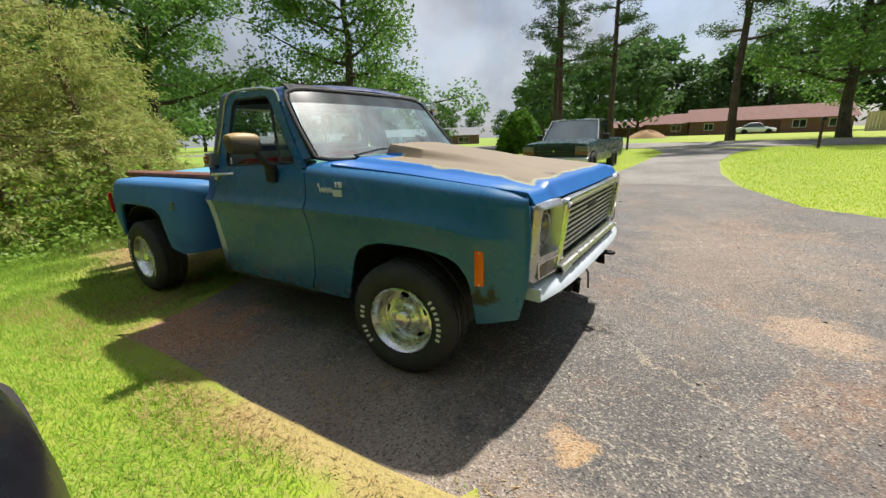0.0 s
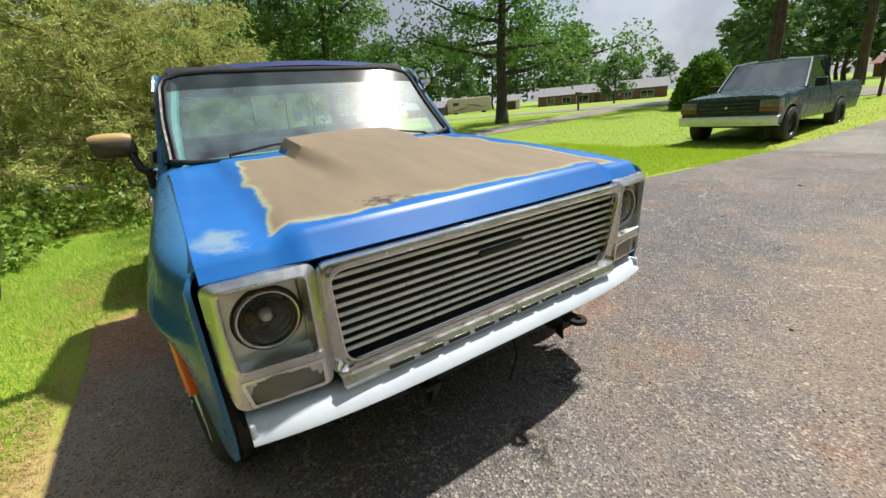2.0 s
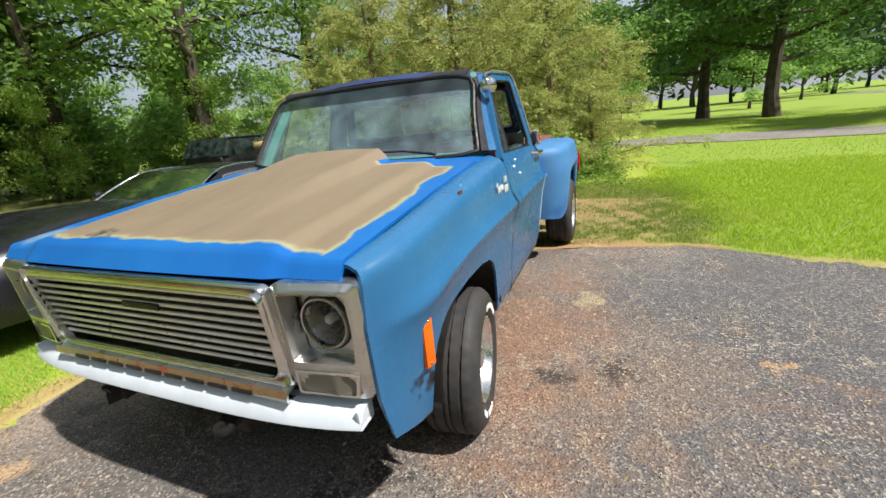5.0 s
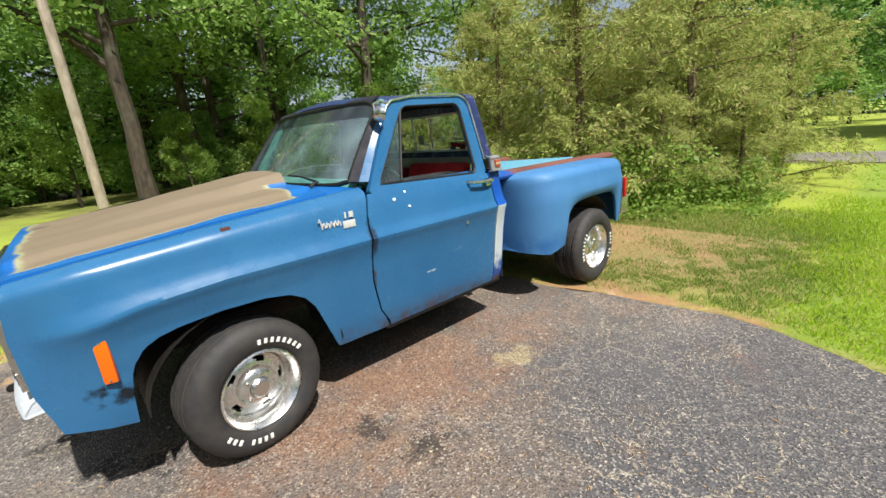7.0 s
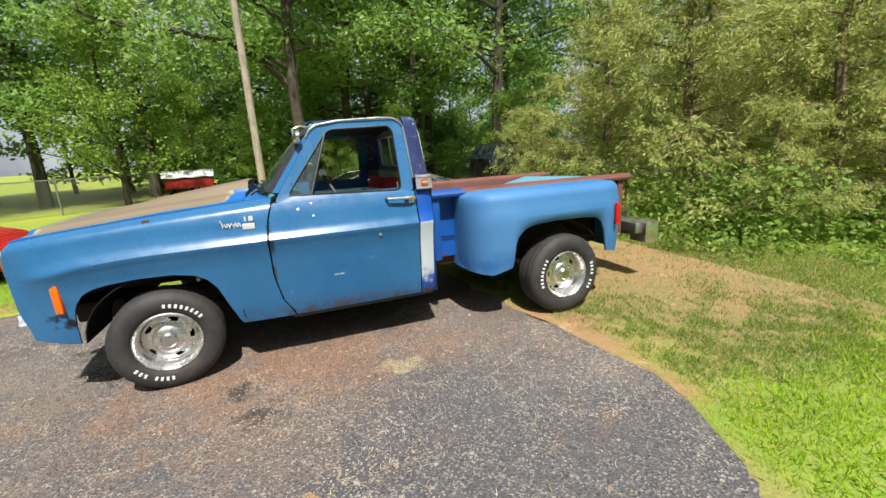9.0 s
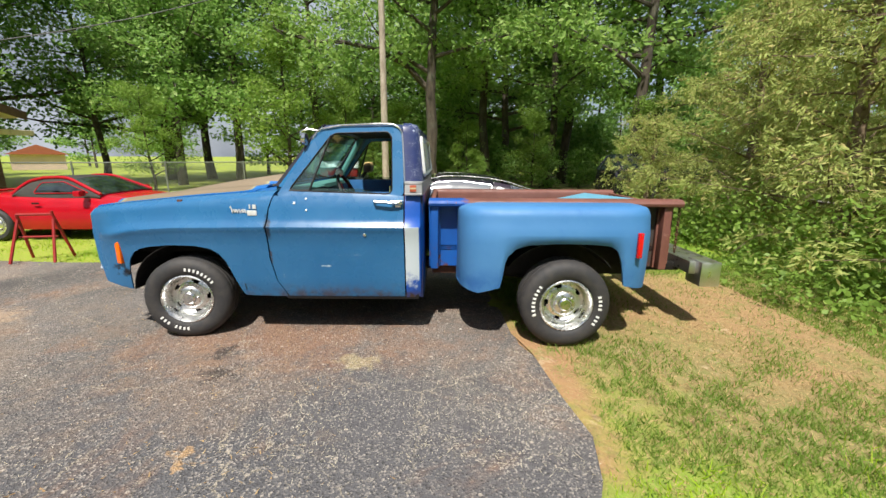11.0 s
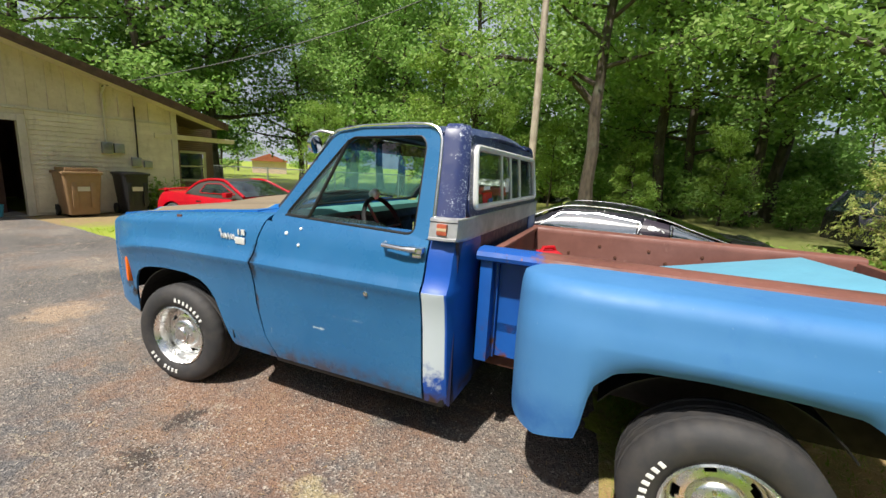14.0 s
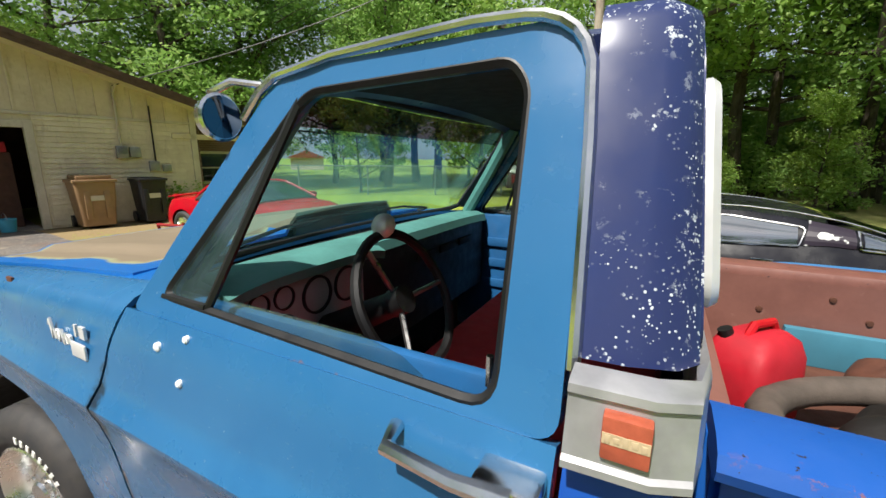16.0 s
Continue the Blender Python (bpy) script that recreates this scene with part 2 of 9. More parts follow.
def bed_side_paint():
    m = Mat("blue_bed_side_paint", lin(14, 82, 160), 0.45)
    m.tint(m.ramp(m.noise(3, 5), 0.4, 0.7, 0, 0.6), lin(12, 60, 130))
    m.tint(m.ramp(m.axis(0), -3.30, -3.36), lin(66, 58, 56))
    m.tint(m.math("MULTIPLY", m.ramp(m.axis(2), 0.72, 0.6), m.ramp(m.noise(9, 5), 0.5, 0.6)), lin(92, 52, 36))
    return m.m


def chrome(name="chrome", rough=0.16, dirt=0.4, base=0.62):
    m = Mat(name, (base, base, base * 0.985, 1), rough, 1.0)
    m.tint(m.ramp(m.noise(9, 6, 0.7), 0.45, 0.75, 0, dirt), (0.34, 0.33, 0.31, 1))
    m.rough(m.ramp(m.noise(12, 6, 0.7), 0.35, 0.75, rough * 0.7, rough + 0.3 * dirt + 0.05))
    return m.m


def rubber():
    m = Mat("tyre_rubber", lin(44, 44, 46), 0.7)
    m.tint(m.ramp(m.noise(14, 5), 0.4, 0.75, 0, 0.5), lin(74, 68, 62))
    m.bump(m.noise(90, 3), 0.15, 0.002)
    return m.m


def glass(name, tint=(1, 1, 1, 1), gloss_rough=0.02, dirt=0.06, base=0.0, haze=0.0):
    """Thin pane: see-through, with a reflection and a film of dust."""
    m = bpy.data.materials.new(name)
    m.use_nodes = True
    n, l = m.node_tree.nodes, m.node_tree.links
    n.remove(n["Principled BSDF"])
    tr, gl, di = n.new("ShaderNodeBsdfTransparent"), n.new("ShaderNodeBsdfGlossy"), n.new("ShaderNodeBsdfDiffuse")
    tr.inputs["Color"].default_value = tint
    gl.inputs["Roughness"].default_value = gloss_rough
    di.inputs["Color"].default_value = (0.36, 0.57, 0.61, 1)
    fr = n.new("ShaderNodeLayerWeight")
    fr.inputs["Blend"].default_value = 0.5
    po, sc, add = [n.new("ShaderNodeMath") for _ in range(3)]
    po.operation, sc.operation, add.operation = "POWER", "MULTIPLY", "ADD"
    po.inputs[1].default_value, sc.inputs[1].default_value, add.inputs[1].default_value = 4.0, 0.75, 0.03 + base
    l.new(fr.outputs["Facing"], po.inputs[0])
    l.new(po.outputs[0], sc.inputs[0])
    l.new(sc.outputs[0], add.inputs[0])
    co, no = n.new("ShaderNodeTexCoord"), n.new("ShaderNodeTexNoise")
    no.inputs["Scale"].default_value, no.inputs["Detail"].default_value = 5, 6
    mr = n.new("ShaderNodeMapRange")
    mr.inputs["From Min"].default_value, mr.inputs["From Max"].default_value = 0.3, 0.75
    mr.inputs["To Max"].default_value = dirt * 2
    l.new(co.outputs["Object"], no.inputs["Vector"])
    l.new(no.outputs["Fac"], mr.inputs["Value"])
    a, b = n.new("ShaderNodeMixShader"), n.new("ShaderNodeMixShader")
    l.new(mr.outputs[0], a.inputs[0]), l.new(tr.outputs[0], a.inputs[1]), l.new(di.outputs[0], a.inputs[2])
    l.new(add.outputs[0], b.inputs[0]), l.new(a.outputs[0], b.inputs[1]), l.new(gl.outputs[0], b.inputs[2])
    # a greasy film that spreads the sun's glare
    hz, g2 = n.new("ShaderNodeMixShader"), n.new("ShaderNodeBsdfGlossy")
    g2.inputs["Roughness"].default_value = 0.32
    hz.inputs[0].default_value = haze
    l.new(b.outputs[0], hz.inputs[1]), l.new(g2.outputs[0], hz.inputs[2])
    l.new(hz.outputs[0], n["Material Output"].inputs["Surface"])
    return m


def asphalt(name="old_asphalt", base=(108, 103, 100), stains=True):
    m = Mat(name, lin(*base), 0.85)
    d = tuple(int(c * 0.74) for c in base)
    m.tint(m.ramp(m.noise(0.55, 6, 0.65), 0.4, 0.68), lin(*d))
    if stains:
        dark = m.math("ADD", m.dist((-1.2, 3.1, 0), (0.55, 0.62, 1)), m.ramp(m.noise(1.3, 5, 0.65), 0.3, 0.7, -0.45, 0.45))
        m.tint(m.ramp(dark, 0.7, 1.5, 0.75, 0), lin(80, 80, 84))
        dust = m.math("ADD", m.dist((1.5, 2.6, 0), (0.7, 0.35, 1)), m.ramp(m.noise(1.8, 5, 0.7), 0.3, 0.7, -0.5, 0.5))
        m.tint(m.ramp(dust, 0.3, 0.9, 0.5, 0), lin(142, 122, 102))
        m.tint(m.math("MULTIPLY", m.ramp(m.noise(0.8, 6, 0.75, None, 0.6), 0.52, 0.68, 0, 0.75), m.ramp(m.noise(9, 5), 0.3, 0.6)), lin(140, 104, 78))
        m.tint(m.ramp(m.noise(0.42, 4, 0.6), 0.56, 0.7, 0, 0.5), lin(138, 130, 120))
        for p, r, c in (((-1.40, 1.36, 0), 0.13, (160, 148, 112)), ((-0.80, 2.25, 0), 0.06, (170, 138, 100)), ((0.93, -1.04, 0), 0.11, (178, 146, 106)),
                        ((-1.28, 3.45, 0), 0.10, (186, 148, 108)), ((1.95, 0.66, 0), 0.30, (160, 136, 112))):
            dd = m.math("ADD", m.dist(p), m.ramp(m.noise(8, 4), 0.3, 0.7, -0.09, 0.09))
            m.tint(m.ramp(dd, r * 0.6, r * 1.1, 0.85, 0), lin(*c))
        # dust on the passenger side, coloured paler to lift the truck's shade
        film = m.math("ADD", m.dist((-0.6, -1.5, 0), (0.42, 1.3, 1)), m.ramp(m.noise(2.2, 6, 0.7), 0.3, 0.7, -0.4, 0.4))
        m.tint(m.ramp(film, 0.3, 1.0, 0.8, 0), lin(158, 140, 124))
        red = m.math("ADD", m.dist((-0.7, 1.0, 0), (0.5, 1.2, 1)), m.ramp(m.noise(3, 6, 0.7), 0.3, 0.7, -0.45, 0.45))
        m.tint(m.ramp(red, 0.15, 0.72, 0.7, 0), lin(136, 98, 72))
        sweep = m.math("ADD", m.dist((-0.55, 1.55, 0), (0.75, 0.8, 1)), m.ramp(m.noise(2.6, 6, 0.75), 0.3, 0.7, -0.6, 0.6))
        m.tint(m.ramp(sweep, 0.1, 0.6, 0.30, 0), lin(146, 118, 90))
        redr = m.math("ADD", m.dist((-1.75, -1.35, 0), (0.8, 1.0, 1)), m.ramp(m.noise(3, 6, 0.7), 0.3, 0.7, -0.35, 0.35))
        m.tint(m.ramp(redr, 0.2, 0.6, 0.9, 0), lin(172, 122, 90))
        for p in ((0.55, 0.5, 0), (0.37, 0.63, 0), (-0.42, 1.2, 0), (-0.55, 1.52, 0), (0.75, 0.1, 0)):
            dd = m.math("ADD", m.dist(p), m.ramp(m.noise(11, 5, 0.7), 0.3, 0.7, -0.1, 0.1))
            m.tint(m.ramp(dd, 0.05, 0.13, 0.75, 0), lin(34, 32, 32))
        # cracks
        for sc, w in ((0.9, 0.006), (2.3, 0.006)):
            ck = m.ramp(m.crack(sc), 0.0, w, 1, 0)
            m.tint(m.math("MULTIPLY", ck, m.math("MULTIPLY", m.ramp(m.noise(1.1, 3), 0.40, 0.54, 0, 0.9), m.ramp(m.noise(16, 4, 0.7), 0.33, 0.52))), lin(172, 160, 138))
    v = m.voronoi(115, "F1", "Color")
    bw = m.n.new("ShaderNodeRGBToBW")
    m.l.new(v, bw.inputs[0])
    patch = m.ramp(m.noise(1.7, 5, 0.65), 0.35, 0.65, 0.25, 0.8)
    m.tint(m.math("MULTIPLY", patch, m.ramp(bw.outputs[0], 0.66, 0.88, 0, 0.9)), lin(186, 176, 163))
    m.tint(m.ramp(bw.outputs[0], 0.36, 0.12, 0, 0.72), lin(48, 46, 46))
    chips = m.voronoi(34, "F1", "Color")
    bc = m.n.new("ShaderNodeRGBToBW")
    m.l.new(chips, bc.inputs[0])
    m.tint(m.math("MULTIPLY", m.ramp(bc.outputs[0], 0.86, 0.90, 0, 0.6), m.ramp(m.voronoi(34), 0.42, 0.30)), lin(188, 176, 160))
    m.bump(m.voronoi(115), 0.8, 0.007)
    m.bump(m.noise(30, 5, 0.7), 0.5, 0.012)
    return m.m


def soil():
    m = Mat("soil_and_thatch", lin(130, 150, 44), 0.95)
    m.tint(m.ramp(m.noise(0.5, 6, 0.6), 0.4, 0.65), lin(148, 164, 46))
    m.tint(m.ramp(m.noise(4, 6, 0.7), 0.5, 0.75, 0, 0.5), lin(142, 128, 80))
    fine = m.ramp(m.noise(0.9, 5, 0.6), 0.3, 0.7, -0.6, 0.6)
    small = m.ramp(m.noise(4.5, 5, 0.65), 0.3, 0.7, -0.25, 0.25)
    w = m.math("ADD", fine, small)
    # thin thatch, bare earth and a sandy rim round the rear of the truck
    d = m.math("ADD", m.dist((-4.1, 0.9, 0), (0.8, 0.7, 1)), w)
    m.tint(m.ramp(d, 0.9, 1.9, 0.85, 0), lin(132, 116, 80))
    d = m.math("ADD", m.dist((-4.85, 0.25, 0), (0.75, 0.85, 1)), w)
    m.tint(m.ramp(d, 0.6, 1.25, 0.85, 0), lin(158, 126, 90))
    d = m.math("ADD", m.dist((-2.9, -1.45, 0), (0.9, 1.3, 1)), w)
    m.tint(m.ramp(d, 0.4, 1.0, 0.8, 0), lin(142, 102, 70))
    d = m.math("ADD", m.dist((-2.62, 1.75, 0), (1.5, 0.42, 1)), m.math("MULTIPLY", w, 0.35))
    m.tint(m.ramp(d, 0.3, 0.62, 0.9, 0), lin(158, 120, 86))
    d = m.math("ADD", m.dist((-2.4, 3.6, 0), (1.6, 0.35, 1)), m.math("MULTIPLY", w, 0.35))
    m.tint(m.ramp(d, 0.3, 0.6, 0.8, 0), lin(164, 136, 98))
    # dead straw along the verge
    d = m.math("ADD", m.dist((0.7, -1.60, 0), (0.30, 3.0, 1)), m.math("MULTIPLY", w, 0.4))
    m.tint(m.ramp(d, 0.2, 0.55, 0.85, 0), lin(168, 146, 98))
    near = m.ramp(m.dist((-4.2, 0.8, 0), (0.7, 0.6, 1)), 1.4, 2.4, 1, 0)
    m.tint(m.math("MULTIPLY", near, m.ramp(m.noise(5.5, 6, 0.7), 0.50, 0.64, 0, 0.75)), lin(112, 124, 60))
    m.tint(m.math("MULTIPLY", near, m.ramp(m.noise(9.5, 6, 0.72, None, 0.5), 0.54, 0.68, 0, 0.7)), lin(116, 90, 62))
    m.tint(m.math("MULTIPLY", near, m.ramp(m.noise(3.2, 6, 0.72), 0.60, 0.70, 0, 0.7)), lin(196, 176, 144))
    d = m.math("ADD", m.dist((8.6, -2.6, 0), (0.8, 0.35, 1)), m.math("MULTIPLY", w, 0.6))
    m.tint(m.ramp(d, 0.9, 1.6, 0.9, 0), lin(140, 116, 88))
    lawn = m.math("MULTIPLY", m.ramp(m.math("ADD", m.axis(1), m.math("MULTIPLY", small, 0.5)), 2.30, 2.50, 0, 0.85), m.ramp(m.axis(0), -2.2, -2.7))
    m.tint(lawn, lin(116, 146, 42))
    # woodland floor; the nearer patch is darkened to pass for tree shade
    d = m.math("ADD", m.dist((-8, -11.5, 0), (0.4, 0.8, 1)), m.math("MULTIPLY", fine, 1.5))
    m.tint(m.ramp(d, 2.2, 4.2, 0.75, 0), lin(70, 82, 38))
    d = m.math("ADD", m.dist((-9, -22, 0), (0.5, 1, 1)), m.math("MULTIPLY", fine, 3))
    m.tint(m.ramp(d, 8, 12, 0.7, 0), lin(92, 90, 50))
    m.tint(m.math("MULTIPLY", m.ramp(m.noise(38, 4, 0.7), 0.52, 0.66), 0.55), lin(172, 148, 106))
    m.tint(m.math("MULTIPLY", m.ramp(m.noise(60, 4, 0.7), 0.56, 0.70), 0.5), lin(92, 74, 52))
    m.bump(m.noise(30, 5), 0.7, 0.02)
    m.bump(m.noise(110, 3), 0.6, 0.006)
    return m.m


def leafy(name, a, b, c, rough=0.6, trans=0.35):
    m = Mat(name, lin(*a), rough)
    m.tint(m.ramp(m.island(), 0.0, 0.6), lin(*b))
    m.tint(m.ramp(m.island(), 0.75, 1.0), lin(*c))
    m.tint(m.ramp(m.noise(0.7, 3), 0.35, 0.7, 0, 0.5), lin(*b))
    tl = m.n.new("ShaderNodeBsdfTranslucent")
    m.l.new(m.col, tl.inputs["Color"])
    mx = m.n.new("ShaderNodeMixShader")
    mx.inputs[0].default_value = trans
    m.l.new(m.b.outputs[0], mx.inputs[1])
    m.l.new(tl.outputs[0], mx.inputs[2])
    m.l.new(mx.outputs[0], m.n["Material Output"].inputs["Surface"])
    m.b.inputs["Specular IOR Level"].default_value = 0.3
    return m.m


def bark(name, a, b):
    m = Mat(name, lin(*a), 0.9)
    f = m.noise(9, 6, 0.7, (1, 1, 0.25))
    m.tint(m.ramp(f, 0.35, 0.65), lin(*b))
    m.tint(m.ramp(m.noise(1.3, 4), 0.5, 0.75, 0, 0.4), lin(120, 126, 110))
    m.bump(f, 0.9, 0.04)
    return m.m


def brick(name, a, b):
    m = Mat(name, lin(*a), 0.85)
    t = m.n.new("ShaderNodeTexBrick")
    t.inputs["Scale"].default_value = 4.2
    t.inputs["Color1"].default_value, t.inputs["Color2"].default_value = lin(*a), lin(*b)
    t.inputs["Mortar"].default_value = lin(150, 138, 126)
    mp = m.n.new("ShaderNodeMapping")
    mp.inputs["Rotation"].default_value = (radians(90), 0, 0)
    m.l.new(m.co, mp.inputs["Vector"])
    m.l.new(mp.outputs["Vector"], t.inputs["Vector"])
    m.tint(1.0, t.outputs["Color"])
    m.tint(m.ramp(m.noise(2, 4), 0.4, 0.7, 0, 0.4), lin(*b))
    return m.m


PAINT2, BEDIN = fender_paint(), bed_inner_paint()
PAINT, HOODP, ROOFP, CORNERP, BEDP, BEDSIDEP = faded_paint(), hood_paint(), roof_paint(), corner_paint(), bed_paint(), bed_side_paint()
CHROME, RIM, DULL = chrome("chrome", 0.16, 0.35, 0.74), chrome("polished_wheel", 0.3, 0.2, 0.85), chrome("dull_aluminium", 0.34, 0.5)
BELT = simple("weathered_silver_trim", (0.50, 0.50, 0.51, 1), 0.42, 0.55, 0.35, 9)
ALU = simple("pale_aluminium_frame", (0.80, 0.80, 0.80, 1), 0.4, 0.35, 0.15, 8)
RUBBER = rubber()
NAVY = simple("dull_navy_paint", lin(34, 34, 46), 0.8, 0, 0.3, 7)
BLACK = simple("black_plastic", lin(20, 20, 21), 0.5, 0, 0.3, 8, 0.1)
FRAME_BLACK = simple("greasy_frame_steel", lin(26, 23, 21), 0.65, 0.2, 0.5, 9, 0.3, 30)
RUST = simple("rusty_steel", lin(92, 54, 38), 0.85, 0, 0.5, 9, 0.4, 40)
WHITEP = simple("white_valance_paint", lin(236, 239, 243), 0.4, 0, 0.10, 4, 0.05)
LETTER = simple("white_tyre_letters", lin(222, 222, 218), 0.6, 0, 0.1, 20)
AMBER = Mat("amber_lens", lin(240, 104, 8), 0.25).m
REDLENS = Mat("red_lens", lin(196, 14, 22), 0.22).m
ORANGE = simple("orange_enamel", lin(178, 88, 62), 0.5, 0, 0.35, 40)
WS_GLASS = glass("windshield_glass", (0.66, 0.92, 0.92, 1), 0.06, 0.17, 0.15, 0.014)
TINT_BAND = glass("windshield_tint_band", (0.16, 0.13, 0.135, 1), 0.08, 0.05, 0.04)
SIDE_GLASS = glass("side_glass", (0.75, 0.80, 0.78, 1), 0.02, 0.04)
LENS = glass("headlight_lens", (0.80, 0.80, 0.78, 1), 0.05, 0.006, 0.0)
COUPE_GLASS = glass("sky_reflecting_glass", (0.36, 0.44, 0.46, 1), 0.07, 0.05, 0.55)
DARK_GLASS = glass("dark_car_glass", (0.10, 0.12, 0.13, 1), 0.03, 0.05, 0.08)
RED_CLOTH = simple("red_velour", lin(190, 44, 50), 0.9, 0, 0.35, 7, 0.4, 120)
TEAL_VINYL = simple("faded_teal_vinyl", lin(84, 142, 136), 0.55, 0, 0.3, 6, 0.15)
BLUE_TRIM = simple("blue_door_trim", lin(34, 96, 150), 0.5, 0, 0.3, 6, 0.1)
HEADLINER = simple("black_headliner", lin(16, 16, 18), 0.9, 0, 0.3, 6)
ASPHALT = asphalt()
ROADM = asphalt("grey_road_asphalt", (132, 128, 122), False)
SOIL = soil()
GRASS = leafy("lawn_grass", (138, 174, 36), (164, 192, 44), (186, 196, 84), 0.6, 0.48)
VERGE = leafy("dry_verge_grass", (136, 180, 62), (162, 198, 76), (200, 202, 128), 0.6, 0.5)
REARGRASS = leafy("thin_rear_grass", (98, 132, 48), (126, 154, 62), (170, 164, 104), 0.6, 0.45)
STRAW = leafy("dry_straw", (170, 142, 98), (188, 164, 118), (140, 108, 72), 0.8, 0.25)
FARLEAF = leafy("hazy_distant_leaves", (70, 100, 56), (88, 118, 66), (110, 136, 82), 0.7, 0.35)
OAK = leafy("oak_leaves", (118, 154, 78), (148, 180, 94), (184, 204, 126), 0.5, 0.52)
OAK2 = leafy("shade_tree_leaves", (114, 150, 76), (142, 178, 92), (178, 200, 120), 0.5, 0.52)
OAK3 = leafy("lawn_oak_leaves", (78, 114, 50), (100, 138, 62), (134, 162, 86), 0.5, 0.42)
PINE = leafy("pine_needles", (56, 84, 48), (76, 104, 56), (104, 124, 72), 0.6, 0.35)
CEDAR = leafy("cedar_sprays", (140, 158, 86), (172, 181, 104), (199, 174, 122), 0.7, 0.42)
WEED = leafy("weed_leaves", (104, 136, 56), (132, 162, 70), (166, 184, 98), 0.5, 0.45)
HEDGE = leafy("clipped_shrub_leaves", (70, 108, 38), (94, 132, 46), (124, 152, 62), 0.5, 0.35)
BARK = bark("grey_brown_bark", (84, 74, 62), (48, 41, 35))
PINEBARK = bark("pine_bark", (88, 68, 56), (52, 42, 38))
TWIG = simple("dead_twigs", lin(124, 106, 86), 0.9)
POLE = bark("weathered_pole", (178, 166, 152), (142, 128, 114))

# ---- mesh tools ----
def link_mesh(name, bm, material, parent=None, label="", smooth=True, matrix=None):
    me = bpy.data.meshes.new(name)
    bm.to_mesh(me)
    bm.free()
    for mt in (material if isinstance(material, (list, tuple)) else [material]):
        me.materials.append(mt)
    if smooth:
        me.polygons.foreach_set("use_smooth", [True] * len(me.polygons))
        me.set_sharp_from_angle(angle=radians(38))
    ob = new(name, me)
    if parent is not None:
        ob.parent = parent
    if matrix is not None:
        ob.matrix_basis = matrix
    if label:
        ob["label"] = label
    return ob


def part(name, bm, material, parent, label="", smooth=True):
    return link_mesh(name, bm, material, parent, label, smooth)


def thing(name, label, category, at=None, group="", kind=""):
    ob = new(name)
    ob.empty_display_size = 0.2
    if at is not None:
        ob.matrix_basis = at
    return tagged(ob, label, category, group, kind)


def mb():
    return bmesh.new()


def box(bm, x0, x1, y0, y1, z0, z1, bevel=0.0, m=None):
    r = bmesh.ops.create_cube(bm, size=1)["verts"]
    bmesh.ops.scale(bm, vec=(abs(x1 - x0), abs(y1 - y0), abs(z1 - z0)), verts=r)
    bmesh.ops.translate(bm, vec=((x0 + x1) / 2, (y0 + y1) / 2, (z0 + z1) / 2), verts=r)
    if bevel:
        es = list({e for v in r for e in v.link_edges})
        out = bmesh.ops.bevel(bm, geom=es, offset=bevel, segments=2, profile=0.6, affect="EDGES")
        r = list({v for f in out["faces"] for v in f.verts} | {v for v in r if v.is_valid})
    if m is not None:
        bmesh.ops.transform(bm, matrix=m, verts=r)
    return bm


def tube(bm, pts, r, seg=8, cap=True):
    """A round bar along points; r is one radius or one for each point."""
    pts = [Vector(p) for p in pts]
    rs = r if isinstance(r, (list, tuple)) else [r] * len(pts)
    rings, side = [], None
    for i, p in enumerate(pts):
        d = (pts[min(i + 1, len(pts) - 1)] - pts[max(i - 1, 0)]).normalized()
        if side is None:
            side = d.orthogonal().normalized()
        side = (side - d * side.dot(d)).normalized()
        up = d.cross(side)
        rings.append([bm.verts.new(p + (side * math.cos(a) + up * math.sin(a)) * rs[i]) for a in (2 * math.pi * k / seg for k in range(seg))])
    for a, b in zip(rings, rings[1:]):
        for k in range(seg):
            bm.faces.new((a[k], a[(k + 1) % seg], b[(k + 1) % seg], b[k]))
    if cap:
        bm.faces.new(rings[0][::-1])
        bm.faces.new(rings[-1])
    return bm


def sheet(bm, rows, flip=False, close=False, skip=None):
    """A grid surface through rows of points."""
    vs = [[bm.verts.new(p) for p in row] for row in rows]
    n = len(vs[0])
    for i in range(len(vs) - 1):
        for j in range(n if close else n - 1):
            if skip and skip(i, j):
                continue
            q = (vs[i][j], vs[i][(j + 1) % n], vs[i + 1][(j + 1) % n], vs[i + 1][j])
            bm.faces.new(q[::-1] if flip else q)
    return vs


def lathe(bm, profile, seg=48, axis="y", at=(0, 0, 0), skip=None):
    """Turns (radius, along) points round an axis through at."""
    rows = []
    for r, h in profile:
        row = []
        for k in range(seg):
            a = 2 * math.pi * k / seg
            u, v = r * math.cos(a), r * math.sin(a)
            p = {"y": (u, h, v), "x": (h, u, v), "z": (u, v, h)}[axis]
            row.append((p[0] + at[0], p[1] + at[1], p[2] + at[2]))
        rows.append(row)
    return sheet(bm, rows, close=True, skip=skip)


def thick(bm, t):
    bmesh.ops.recalc_face_normals(bm, faces=bm.faces)
    bmesh.ops.solidify(bm, geom=list(bm.faces), thickness=t)
    return bm


def ring(bm, outer, inner):
    """A flat frame between two outlines of the same count."""
    a, b = [bm.verts.new(p) for p in outer], [bm.verts.new(p) for p in inner]
    n = len(a)
    for k in range(n):
        bm.faces.new((a[k], a[(k + 1) % n], b[(k + 1) % n], b[k]))


